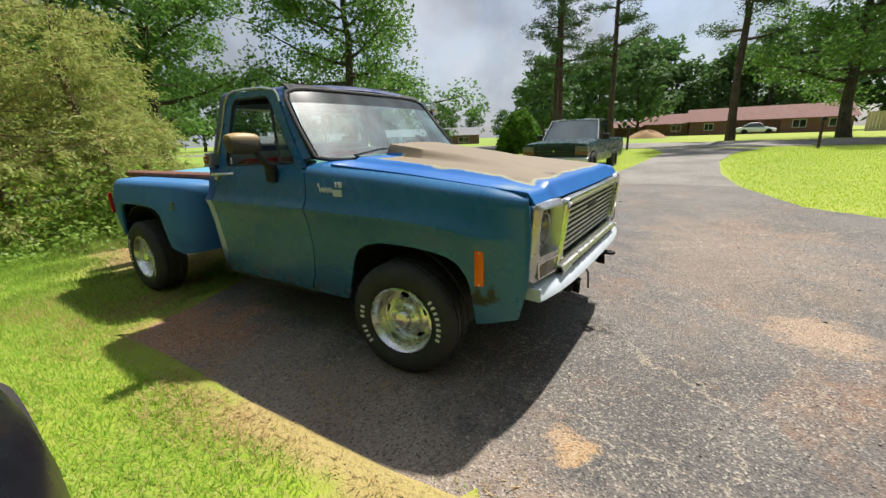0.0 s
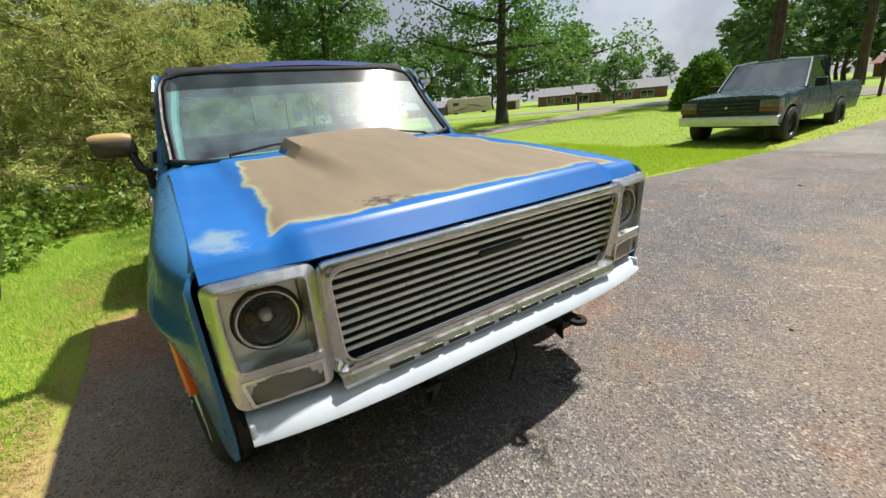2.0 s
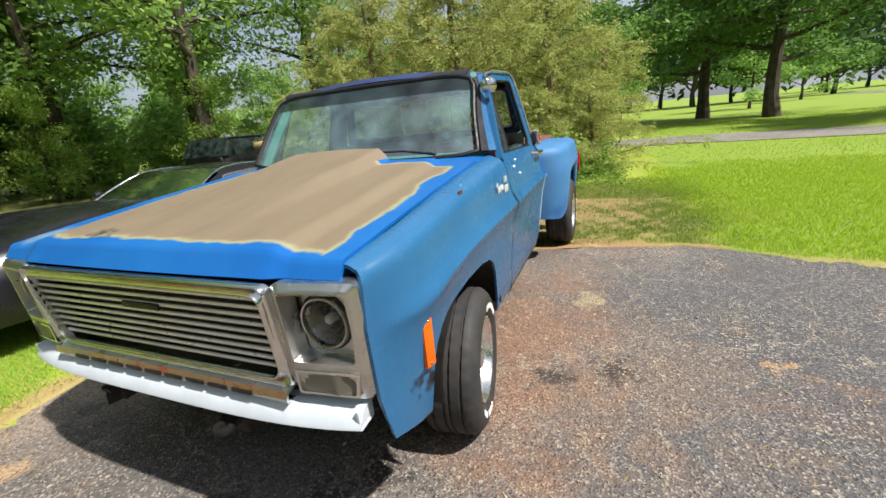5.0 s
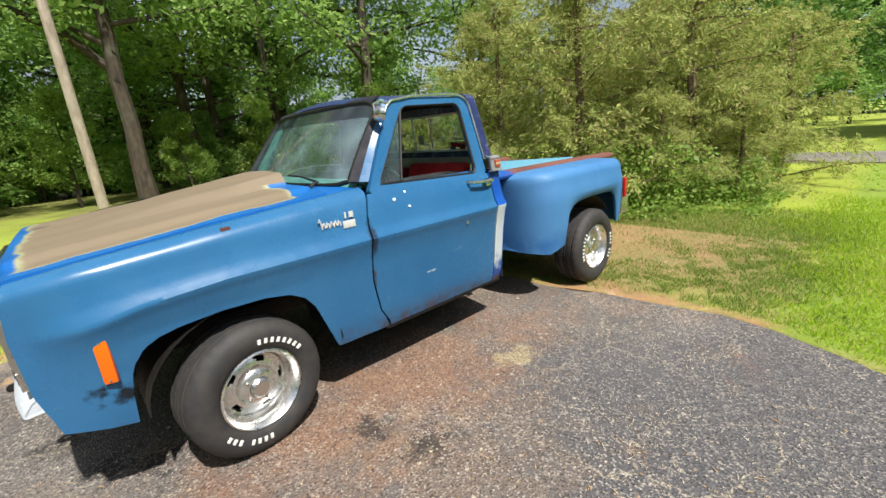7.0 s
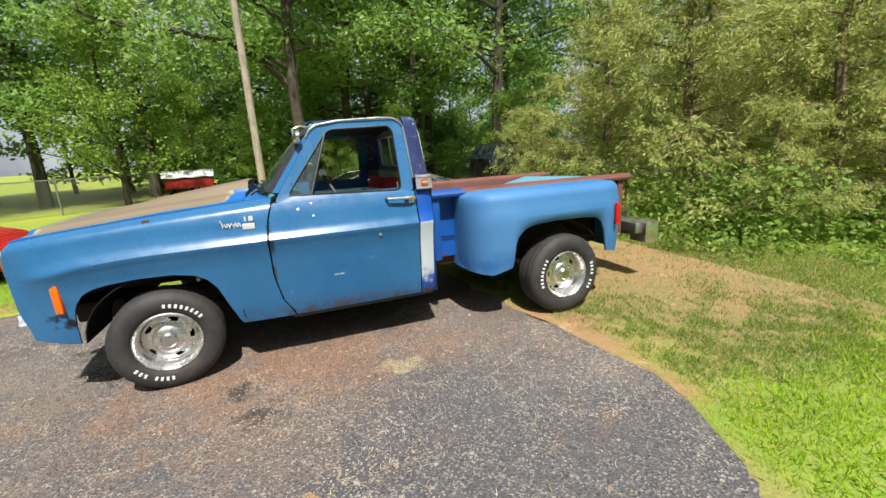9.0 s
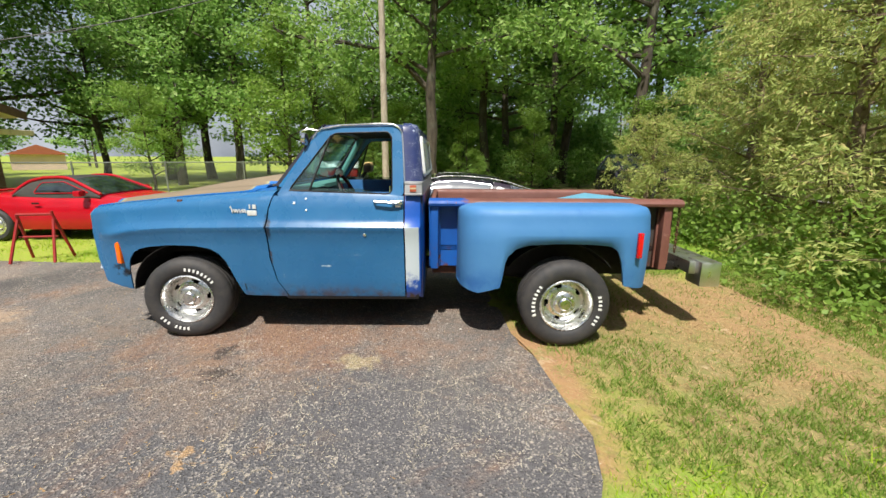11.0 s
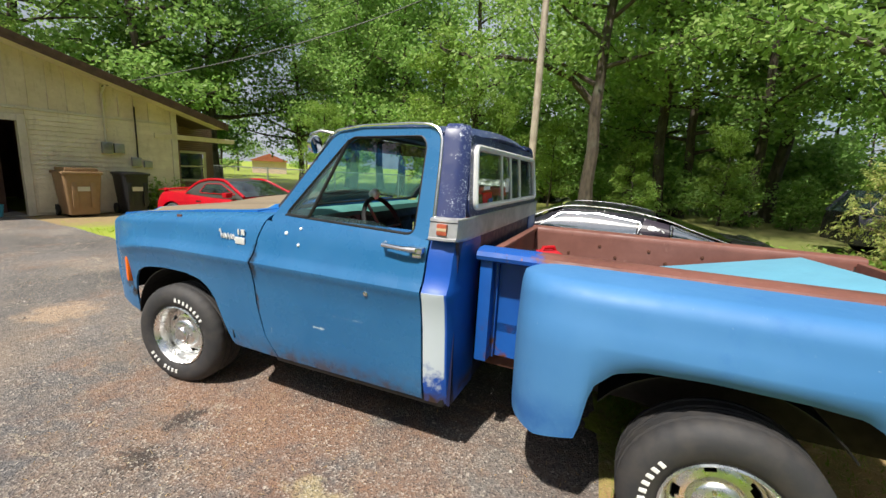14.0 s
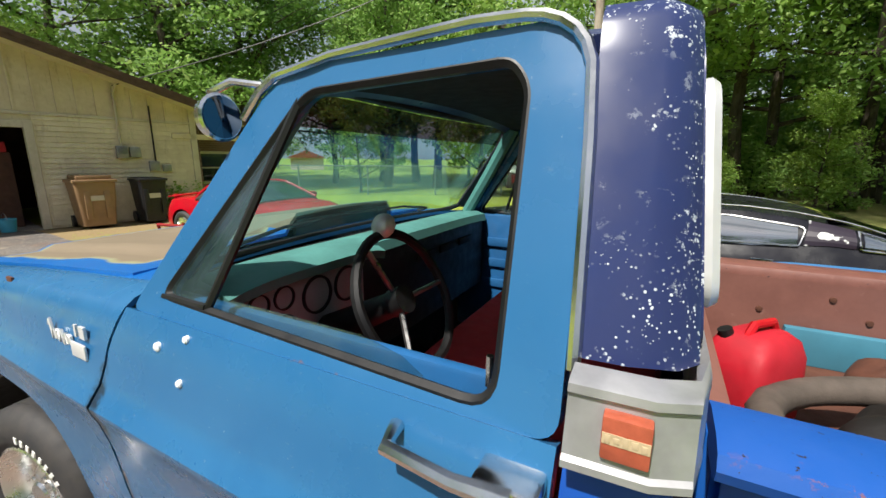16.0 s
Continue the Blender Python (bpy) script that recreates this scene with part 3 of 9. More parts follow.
def interp(x, pts):
    if x <= pts[0][0]:
        return pts[0][1]
    for (a, va), (b, vb) in zip(pts, pts[1:]):
        if x <= b:
            return va + (vb - va) * (x - a) / (b - a)
    return pts[-1][1]


def raw_mesh(name, verts, faces, material, parent=None, label=""):
    """A mesh object from numpy arrays; all faces have the same corner count."""
    me = bpy.data.meshes.new(name)
    nv, (nf, k) = len(verts), faces.shape
    me.vertices.add(nv)
    me.vertices.foreach_set("co", np.asarray(verts, dtype=np.float32).ravel())
    me.loops.add(nf * k)
    me.loops.foreach_set("vertex_index", faces.astype(np.int32).ravel())
    me.polygons.add(nf)
    me.polygons.foreach_set("loop_start", np.arange(0, nf * k, k, dtype=np.int32))
    me.polygons.foreach_set("loop_total", np.full(nf, k, dtype=np.int32))
    me.update(calc_edges=True)
    me.materials.append(material)
    ob = new(name, me)
    if parent is not None:
        ob.parent = parent
    if label:
        ob["label"] = label
    return ob


def leaves_at(rng, centres, length, width, droop=0.0, up=0.4, along=None):
    """Pointed four-cornered leaves with random turns, one at each centre: verts, faces."""
    n = len(centres)
    d = rng.normal(size=(n, 3))
    d[:, 2] = d[:, 2] * 0.6 - droop
    if along is not None:
        d = d * 0.55 + along
    d /= np.linalg.norm(d, axis=1, keepdims=True) + 1e-9
    nrm = rng.normal(size=(n, 3))
    nrm[:, 2] += up
    s = np.cross(d, nrm)
    s /= np.linalg.norm(s, axis=1, keepdims=True) + 1e-9
    k = rng.uniform(0.65, 1.35, size=(n, 1))
    L, W = length * k, width * k
    v = np.stack([centres - d * L / 2, centres + s * W / 2, centres + d * L / 2, centres - s * W / 2], axis=1).reshape(-1, 3)
    return v, np.arange(4 * n).reshape(n, 4)

# ---- ground ----
def rise(x, y):
    """The land climbs gently towards the public road."""
    return 0.033 * max(0.0, min(y, 27.0) - 9.0) * max(0.0, min(1.0, (x + 40.0) / 26.0))


def ground_sheet():
    xs = sorted({-14, -1500, -700, -300, -150, -90, -60, -40, *range(-30, 31, 2), 40, 60, 90, 150, 300, 700, 1500})
    ys = sorted({-1500, -700, -300, -150, -90, -60, -40, *range(-30, 31, 2), 9, 27, 36, 42, 50, 60, 70, 90, 150, 300, 700, 1500})
    bm = mb()
    sheet(bm, [[(x, y, rise(x, y) - 0.014) for x in xs] for y in ys])
    bmesh.ops.recalc_face_normals(bm, faces=bm.faces)
    return tagged(link_mesh("ground", bm, SOIL, smooth=False), "mown green lawn with thatch and bare tan earth patches", "ground", kind="structure")


LOT = [(9.35, -1.9), (6.7, -1.75), (5.6, -1.6), (4.3, -1.4), (2.6, -1.3), (1.5, -1.45), (0.38, -1.57), (-0.57, -1.60), (-1.42, -1.59), (-1.97, -1.62),
       (-2.15, -1.05), (-2.45, -0.4), (-2.54, 0.4), (-2.56, 0.86), (-2.66, 1.2), (-2.72, 1.74), (-2.78, 2.1), (-2.72, 2.4), (-2.5, 2.9), (-2.42, 3.4),
       (-2.03, 4.83), (-1.80, 6.5), (-1.5, 9.0), (1.75, 9.0), (2.05, 7.9), (2.55, 6.1), (3.3, 5.4), (5.0, 5.0), (9.35, 5.0)]


def slab(name, outline, z, depth, material, label, jitter=0.05, step=0.12, seed=3):
    rng = random.Random(seed)
    pts = []
    for (ax, ay), (bx, by) in zip(outline, outline[1:] + outline[:1]):
        n = max(1, int(math.hypot(bx - ax, by - ay) / step))
        for k in range(n):
            t = k / n
            x, y = ax + (bx - ax) * t, ay + (by - ay) * t
            w = noise.noise((x * 2.5, y * 2.5, seed)) * jitter + rng.uniform(-0.25, 0.25) * jitter
            pts.append((x + w, y + w * 0.7))
    bm = mb()
    f = bm.faces.new([bm.verts.new((x, y, z)) for x, y in pts])
    if f.normal.z < 0:
        f.normal_flip()
    out = bmesh.ops.extrude_face_region(bm, geom=[f])
    bmesh.ops.translate(bm, vec=(0, 0, -depth), verts=[v for v in out["geom"] if isinstance(v, bmesh.types.BMVert)])
    bmesh.ops.triangulate(bm, faces=bm.faces)
    bmesh.ops.recalc_face_normals(bm, faces=bm.faces)
    return tagged(link_mesh(name, bm, material, smooth=False), label, "pavement", kind="structure")


def strip(name, rows, material, label, lift=0.004):
    """A paved strip through pairs of edge points, which follows the land."""
    bm = mb()
    pts = []
    for (a, b), (c, d) in zip(rows, rows[1:]):
        for k in range(10):
            t = k / 10
            l, r = Vector(a).lerp(Vector(c), t), Vector(b).lerp(Vector(d), t)
            pts.append([(p.x, p.y, rise(p.x, p.y) + lift) for p in (l.lerp(r, u / 6) for u in range(7))])
    pts = [[(*row[0][:2], row[0][2] - 0.04)] + row + [(*row[-1][:2], row[-1][2] - 0.04)] for row in pts]
    sheet(bm, pts)
    bmesh.ops.recalc_face_normals(bm, faces=bm.faces)
    if sum(f.normal.z for f in bm.faces) < 0:
        bmesh.ops.reverse_faces(bm, faces=bm.faces)
    return tagged(link_mesh(name, bm, material, smooth=False), label, "road", kind="structure")


ground_sheet()
slab("pavement_lot", LOT, 0.0, 0.03, ASPHALT, "worn grey asphalt parking pad with red dirt stains and cracks")
def ragged_rim(name, line, out, inn, seed, label):
    """Loose earth and straw that has crept over the edge of the asphalt."""
    rows = []
    for (ax, ay), (bx, by) in zip(line, line[1:]):
        n = max(2, int(math.hypot(bx - ax, by - ay) / 0.04))
        t = Vector((bx - ax, by - ay)).normalized()
        for k in range(n):
            p = Vector((ax, ay)).lerp(Vector((bx, by)), k / n)
            side = Vector((-t.y, t.x))
            w = 0.45 + 1.0 * noise.noise((p.x * 2.3, p.y * 2.3, seed)) + 0.5 * noise.noise((p.x * 9, p.y * 9, seed)) + 0.25 * noise.noise((p.x * 23, p.y * 23, seed))
            a, c = p + side * max(0.02, inn * w), p - side * out
            rows.append([(*a, 0.0005), (*a.lerp(p, 0.4), 0.006), (*p, 0.010), (*c, -0.022)])
    bm = mb()
    sheet(bm, rows)
    bmesh.ops.recalc_face_normals(bm, faces=bm.faces)
    if sum(f.normal.z for f in bm.faces) < 0:
        bmesh.ops.reverse_faces(bm, faces=bm.faces)
    return tagged(link_mesh(name, bm, SOIL), label, "ground", kind="structure")


ragged_rim("ground_edge_verge", LOT[9:3:-1], 0.22, -0.30, 4.0, "tan straw and earth crept over the asphalt edge")
ragged_rim("ground_edge_rear", LOT[21:8:-1], 0.22, -0.26, 7.0, "tan sandy earth along the rear asphalt edge")
strip("road_driveway", [((-1.52, 8.8), (1.8, 8.8)), ((-1.25, 11.2), (1.45, 11.2)), ((-1.0, 14), (1.4, 15)), ((-0.7, 19.0), (1.9, 18.6)), ((-1.6, 21.8), (3.2, 21.6))],
      ROADM, "pale grey asphalt driveway running up to the public road")
strip("road_public", [((-70, 27.5), (-70, 33)), ((-30, 25.0), (-30, 30)), ((-14, 23.0), (-14, 28)), ((0, 21.8), (0, 26.6)), ((9, 23.0), (9, 28.2)), ((60, 30), (60, 36))],
      ROADM, "grey asphalt public road crossing beyond the lawns", 0.008)
strip("road_side_lane", [((-13.2, -30), (-16.2, -30)), ((-13.4, -2), (-16.4, -2)), ((-13.2, 4), (-16.3, 4)), ((-12.6, 8), (-15.4, 8.5)), ((-12.6, 12), (-15.0, 13)), ((-13.2, 23.2), (-15.8, 23.2))],
      ROADM, "narrow grey asphalt lane between the lawns", 0.006)


def patchy(x, y, f, seed=0.0):
    """Cloudy unevenness from many crossing waves, about -1 to 1."""
    g = np.random.default_rng(int(seed * 100) + 17)
    r = np.zeros(len(x))
    for k in range(14):
        a, w, ph = g.uniform(0, 6.28), f * g.uniform(0.6, 3.2), g.uniform(0, 6.28)
        r += np.sin((x * np.cos(a) + y * np.sin(a)) * w + ph) / 2.8
    return r


def blades(name, count, region, keep, height, width, seed, label, material=GRASS, spread=0.55, lift=-0.016, fade=0.6):
    rng = np.random.default_rng(seed)
    x0, x1, y0, y1 = region
    p = np.column_stack([rng.uniform(x0, x1, count), rng.uniform(y0, y1, count)])
    p = p[keep(p[:, 0], p[:, 1], rng)]
    # thin out towards the rim of the patch
    rim = np.minimum(np.minimum(p[:, 0] - x0, x1 - p[:, 0]), np.minimum(p[:, 1] - y0, y1 - p[:, 1])) + 0.25 * patchy(p[:, 0], p[:, 1], 2.0, 3.0)
    p = p[rng.uniform(0, 1, len(p)) < rim / fade]
    n = len(p)
    z = np.where(p[:, 1] > 9, 0.033 * (np.minimum(p[:, 1], 27) - 9), 0.0) * np.clip((p[:, 0] + 40) / 26, 0, 1) + lift
    a = rng.uniform(0, 2 * np.pi, n)
    h = height * rng.uniform(0.45, 1.25, n)
    w = width * rng.uniform(0.7, 1.3, n)
    lean = rng.normal(0, spread, (n, 2)) * h[:, None]
    base = np.column_stack([p, z])
    s = np.column_stack([np.cos(a) * w, np.sin(a) * w, np.zeros(n)])
    tip = base + np.column_stack([lean, h])
    v = np.stack([base - s, base + s, tip], axis=1).reshape(-1, 3)
    ob = raw_mesh(name, v, np.arange(3 * n).reshape(n, 3), material)
    return tagged(ob, label, "grass", kind="stuff")


def poly_mask(poly):
    px, py = np.array([p[0] for p in poly]), np.array([p[1] for p in poly])

    def inside(x, y):
        r = np.zeros(len(x), bool)
        j = len(px) - 1
        for i in range(len(px)):
            c = ((py[i] > y) != (py[j] > y)) & (x < (px[j] - px[i]) * (y - py[i]) / (py[j] - py[i] + 1e-12) + px[i])
            r ^= c
            j = i
        return r
    return inside


in_lot = poly_mask(LOT)


def keep_near(x, y, rng):
    k = ~in_lot(x, y - 0.07 - 0.10 * patchy(x, y, 5.0, 4.0))
    edge = np.clip((-1.60 - y + 0.12 * patchy(x, y, 3.1)) / 0.22, 0.10, 1)
    return k & (rng.uniform(0, 1, len(x)) < np.where(x < -2.1, 1.0, edge))


def keep_rear(x, y, rng):
    p = 0.46 + 0.14 * patchy(x, y, 2.2) + 0.26 * patchy(x, y, 7.0, 1.0) + 0.24 * patchy(x, y, 17.0, 2.0)
    for cx, cy, sx, sy, r, soft in ((-4.85, 0.25, 0.75, 0.85, 0.95, 0.6), (-2.9, -1.45, 0.9, 1.3, 0.7, 0.6), (-2.62, 1.75, 1.5, 0.42, 0.42, 0.35), (-2.4, 3.6, 1.6, 0.35, 0.40, 0.3)):
        d = np.hypot((x - cx) * sx, (y - cy) * sy) + 0.22 * patchy(x, y, 2.7)
        p = p * np.clip((d - r) / soft, 0.10, 1)
    out = np.hypot(np.maximum(0, -x - 4.6), np.maximum(0, y - 2.6))
    p = np.where(out > 0.5, np.maximum(p, 0.6), p) * np.clip((2.9 - y) / 0.6, 0, 1)
    return ~in_lot(x, y) & (rng.uniform(0, 1, len(x)) < p * np.exp(-(out / 2.4) ** 2))


blades("grass_verge", 180000, (-6.3, 3.4, -4.2, -0.9), keep_near, 0.042, 0.0028, 1, "short bright green grass beside the asphalt", VERGE)
blades("grass_rear_lawn", 300000, (-7.0, -1.4, -1.9, 3.7), keep_rear, 0.042, 0.0036, 2, "patchy green grass round bare earth behind the truck", REARGRASS)
blades("grass_near_lawn", 190000, (-9.0, -0.8, 1.6, 9.4), lambda x, y, r: ~in_lot(x, y) & (r.uniform(0, 1, len(x)) < np.clip((y - 2.10 + 0.15 * patchy(x, y, 3.0)) / 0.45 + np.maximum(0, -x - 5.5), 0, 1) * np.exp(-(np.maximum(0, -x - 4.5) / 4.5) ** 2)), 0.05, 0.0042, 6, "fine sunlit grass beside the asphalt")
blades("grass_west_lawn", 120000, (-26.0, 0.2, 2.2, 21.9), lambda x, y, r: ~in_lot(x, y) & ((x < -16.3) | (x > -13.0)) & ((y < 8.8) | (x < np.interp(y, (8.8, 11.2, 14.0, 19.0, 21.8), (-1.56, -1.29, -1.04, -0.74, -1.6)))) & ~((x > -6.5) & (y < 7.5)), 0.034, 0.009, 3, "broad mown sunlit lawn with long tree shade")
blades("grass_east_lawn", 120000, (1.2, 14.0, 4.8, 21.9), lambda x, y, r: ~in_lot(x, y) & (x > np.interp(y, (9.0, 11.2, 15.0, 18.6, 21.6), (1.85, 1.5, 1.45, 1.95, 3.2))), 0.034, 0.0065, 4, "mown sunlit lawn on the far side of the driveway")
blades("grass_garage_strip", 26000, (1.8, 9.4, -6.2, -0.9), lambda x, y, r: ~in_lot(x, y) & (r.uniform(0, 1, len(x)) < np.clip((7.0 - x) / 2.0, 0.05, 1) * (0.6 + 0.4 * patchy(x, y, 2.0))), 0.045, 0.005, 5, "thin strip of green grass in front of the garage")

# ---- the blue pickup truck: x ahead, y to its left ----
def crease_at(x):
    """Height of the body crease, which dips towards the nose."""
    return interp(x, [(-0.7, 0.876), (0.0, 0.866), (0.3, 0.846), (0.46, 0.815), (0.64, 0.80)])


def fender_side(x, z, zt, fade=True):
    """Half width of the cab and front fender skin at a height."""
    zc = crease_at(x)
    z1 = z + (0.876 - zc) * max(0.0, 1 - abs(z - zc) / 0.22)
    y = interp(z1, [(0.30, 0.900), (0.36, 0.922), (0.45, 0.936), (0.60, 0.950), (0.75, 0.966), (0.830, 0.984), (0.862, 0.996), (0.876, 0.998), (0.892, 0.988), (0.92, 0.970), (0.96, 0.957), (1.02, 0.944), (1.06, 0.930), (1.10, 0.912), (1.16, 0.885)])
    if fade and x > 0.34:
        y += (0.893 - y) * min(1.0, (x - 0.34) / 0.29) ** 2
    if fade and zt - z < 0.055:
        k = 1 - max(0.0, zt - z) / 0.055
        y -= 0.048 * (1 - math.sqrt(max(0.0, 1 - k * k)))
    return y


SEAM = [(0.34, -0.80), (0.45, -0.735), (0.63, -0.70), (0.88, -0.70), (1.0, -0.715), (1.16, -0.765)]
ARCH_F = [(-0.80, 0.318), (-0.47, 0.328), (-0.455, 0.36), (-0.405, 0.49), (-0.365, 0.60), (-0.316, 0.666), (-0.25, 0.705), (-0.134, 0.726), (0.05, 0.729), (0.203, 0.716),
          (0.275, 0.700), (0.328, 0.672), (0.365, 0.62), (0.385, 0.56), (0.398, 0.46), (0.404, 0.372), (0.50, 0.392), (0.62, 0.43)]
NOSE = [(0.38, 0.592), (0.43, 0.612), (0.60, 0.652), (0.82, 0.662), (0.96, 0.650), (1.04, 0.612)]


def smooth01(t):
    t = max(0.0, min(1.0, t))
    return t * t * (3 - 2 * t)


def front_fender(s, truck):
    rows = []
    n = 90
    for i in range(n + 1):
        u = i / n
        nominal = -0.74 + (0.62 + 0.74) * u
        zb = interp(nominal, ARCH_F)
        zt = interp(nominal, [(-0.76, 1.130), (0.0, 1.070), (0.45, 1.026), (0.62, 0.996)])
        dz = crease_at(nominal) - 0.876
        zs = [zb + (0.830 + dz - zb) * k / 8 for k in range(9)] + [z + dz for z in (0.848, 0.864, 0.876, 0.888, 0.90, 0.92)]
        zs += [0.92 + dz + (zt - 0.92 - dz) * k / 12 for k in range(1, 13)]
        row = []
        for z in zs:
            back, front = interp(z, SEAM) + 0.004, interp(z, NOSE)
            x = nominal + (back + 0.74) * max(0.0, 1 - u * 6) + (front - 0.62) * max(0.0, (u - 0.8) / 0.2)
            pull = 0.016 * smooth01((x + 0.74) / 0.95) if s > 0 else 0.0  # the driver's fender is knocked in a little
            row.append((x, s * (fender_side(x, z, zt) - pull), z))
        inner = row[-1]
        row += [(inner[0], s * (abs(inner[1]) - 0.02), inner[2] + 0.003), (inner[0], s * (abs(inner[1]) - 0.045), inner[2] - 0.002), (inner[0], s * (abs(inner[1]) - 0.05), inner[2] - 0.05)]
        rows.append(row)
    bm = mb()
    sheet(bm, rows, flip=(s > 0))
    thick(bm, 0.012)
    return part("front_fender", bm, PAINT, truck, "faded blue front fender, scorched black near the front")


def lean(z):
    return 0.895 - (z - 1.13) * 0.28


def round_path(pts, r=0.05, n=5):
    """Rounds the corners of a closed outline of 2D points."""
    out = []
    for i, p in enumerate(pts):
        p, a, b = Vector(p), Vector(pts[i - 1]), Vector(pts[(i + 1) % len(pts)])
        k = min(r, (a - p).length * 0.45, (b - p).length * 0.45)
        s, e = p + (a - p).normalized() * k, p + (b - p).normalized() * k
        for j in range(n + 1):
            t = j / n
            out.append(tuple((1 - t) ** 2 * s + 2 * t * (1 - t) * p + t * t * e))
    return out


WIN_OUT = [(-0.765, 1.094), (-1.065, 1.555), (-1.14, 1.594), (-1.655, 1.602), (-1.692, 1.55), (-1.704, 1.094)]
WIN_IN = [(-0.845, 1.128), (-1.135, 1.516), (-1.18, 1.550), (-1.585, 1.560), (-1.615, 1.52), (-1.622, 1.104)]


def door(s, truck):
    rows = []
    for k in range(25):
        z = 0.322 + (1.096 - 0.322) * k / 24
        rows.append((z, interp(z, SEAM), -1.704))
    zs = sorted({r[0] for r in rows} | {0.830, 0.848, 0.864, 0.876, 0.888, 0.90, 0.92})
    bm = mb()
    sheet(bm, [[(interp(z, SEAM) - 0.006 + (-1.704 - interp(z, SEAM) + 0.006) * u / 20, s * fender_side(-1.2, z, 1.20, False), z) for u in range(21)] for z in zs], flip=(s < 0))
    o, i = round_path(WIN_OUT, 0.035), round_path(WIN_IN, 0.05)
    ring(bm, [(x, s * (lean(z) + 0.004), z) for x, z in o], [(x, s * lean(z), z) for x, z in i])
    thick(bm, 0.035)
    d = part("door", bm, PAINT, truck, "faded blue cab door with paint chips along the sill")
    # inner trim panel
    bm = mb()
    box(bm, -1.68, -0.80, s * 0.82, s * 0.845, 0.42, 1.12, 0.01)
    for z in (0.70, 0.82, 0.94):
        box(bm, -1.6, -0.9, s * 0.805, s * 0.82, z, z + 0.05, 0.008)
    part("door_trim", bm, BLUE_TRIM, d, "blue ribbed inner door panel")
    # vent pane and its post
    bm = mb()
    vent = [(-0.858, 1.138), (-1.133, 1.504), (-1.148, 1.525), (-1.010, 1.133)]
    bm.faces.new([bm.verts.new((x, s * (lean(z) - 0.012), z)) for x, z in vent])
    thick(bm, 0.004)
    g = part("vent_pane", bm, SIDE_GLASS, d, "small dusty vent window pane", False)
    g.visible_shadow = False
    bm = mb()
    tube(bm, [(-1.005, s * (lean(1.13) - 0.008), 1.13), (-1.15, s * (lean(1.535) - 0.008), 1.535)], 0.009, 6)
    tube(bm, [(-0.858, s * (lean(1.13) - 0.004), 1.133), (-1.005, s * (lean(1.13) - 0.004), 1.133)], 0.007, 6)
    part("vent_post", bm, BLACK, d, "black vent window post")
    # rubber seal round the opening
    bm = mb()
    tube(bm, [(x, s * (lean(z) - 0.010), z) for x, z in i] + [(i[0][0], s * (lean(i[0][1]) - 0.010), i[0][1])], 0.011, 6, False)
    part("window_seal", bm, BLACK, d, "black rubber window seal")
    # lowered side glass just above the sill
    bm = mb()
    top = [(-1.0 - 0.5 * k / 12, 1.112 + 0.034 * min(1.0, (12 - k) / 3) ** 0.5) for k in range(13)]
    sheet(bm, [[(x, s * (lean(1.10) - 0.022), 1.06) for x, z in top], [(x, s * (lean(z) - 0.022), z) for x, z in top]])
    thick(bm, 0.004)
    part("side_glass", bm, SIDE_GLASS, d, "side window glass wound almost fully down", False).visible_shadow = False
    # handle
    bm = mb()
    y = s * 0.930
    tube(bm, [(-1.49, y, 1.062), (-1.50, s * 0.972, 1.060), (-1.60, s * 0.979, 1.056), (-1.67, s * 0.974, 1.056)], [0.012, 0.011, 0.011, 0.014], 8)
    box(bm, -1.70, -1.62, s * 0.920, s * 0.977, 1.040, 1.068, 0.008)
    box(bm, -1.69, -1.645, s * 0.920, s * 0.962, 1.018, 1.040, 0.006)
    part("door_handle", bm, CHROME, d, "chrome pull door handle")
    if s > 0:
        for x, z, r in ((-0.995, 0.995, 0.008), (-0.905, 1.045, 0.010), (-0.99, 1.075, 0.008), (-1.42, 0.82, 0.012)):
            bm = mb()
            lathe(bm, [(0.0001, 0.005), (r * 0.6, 0.005), (r, 0.002), (r, -0.006)], 12, "y", (x, fender_side(-1.2, z, 1.2, False) + 0.002, z))
            part("plug", bm, WHITEP if r < 0.011 else CHROME, d, "bare mirror mounting hole")
    bm = mb()
    tube(bm, [(-1.60, s * (lean(1.13) - 0.03), 1.12), (-1.60, s * (lean(1.13) - 0.03), 1.165)], 0.006, 6)
    part("lock_knob", bm, CHROME, d)
    return d


def drip_rail(s, truck):
    bm = mb()
    path = [(-1.015, 1.500), (-1.05, 1.552), (-1.09, 1.580), (-1.236, 1.603), (-1.52, 1.614), (-1.60, 1.611), (-1.625, 1.607), (-1.648, 1.598), (-1.667, 1.584), (-1.681, 1.565), (-1.690, 1.540), (-1.698, 1.45), (-1.712, 1.185)]
    pts = []
    for a, b in zip(path, path[1:]):
        pts += [Vector(a).lerp(Vector(b), k / 5) for k in range(5)]
    pts.append(Vector(path[-1]))
    tube(bm, [(p.x, s * (lean(p.y) + 0.010), p.y) for p in pts], 0.0085, 8)
    return part("drip_rail", bm, CHROME, truck, "bright metal drip rail along the cab roof edge")


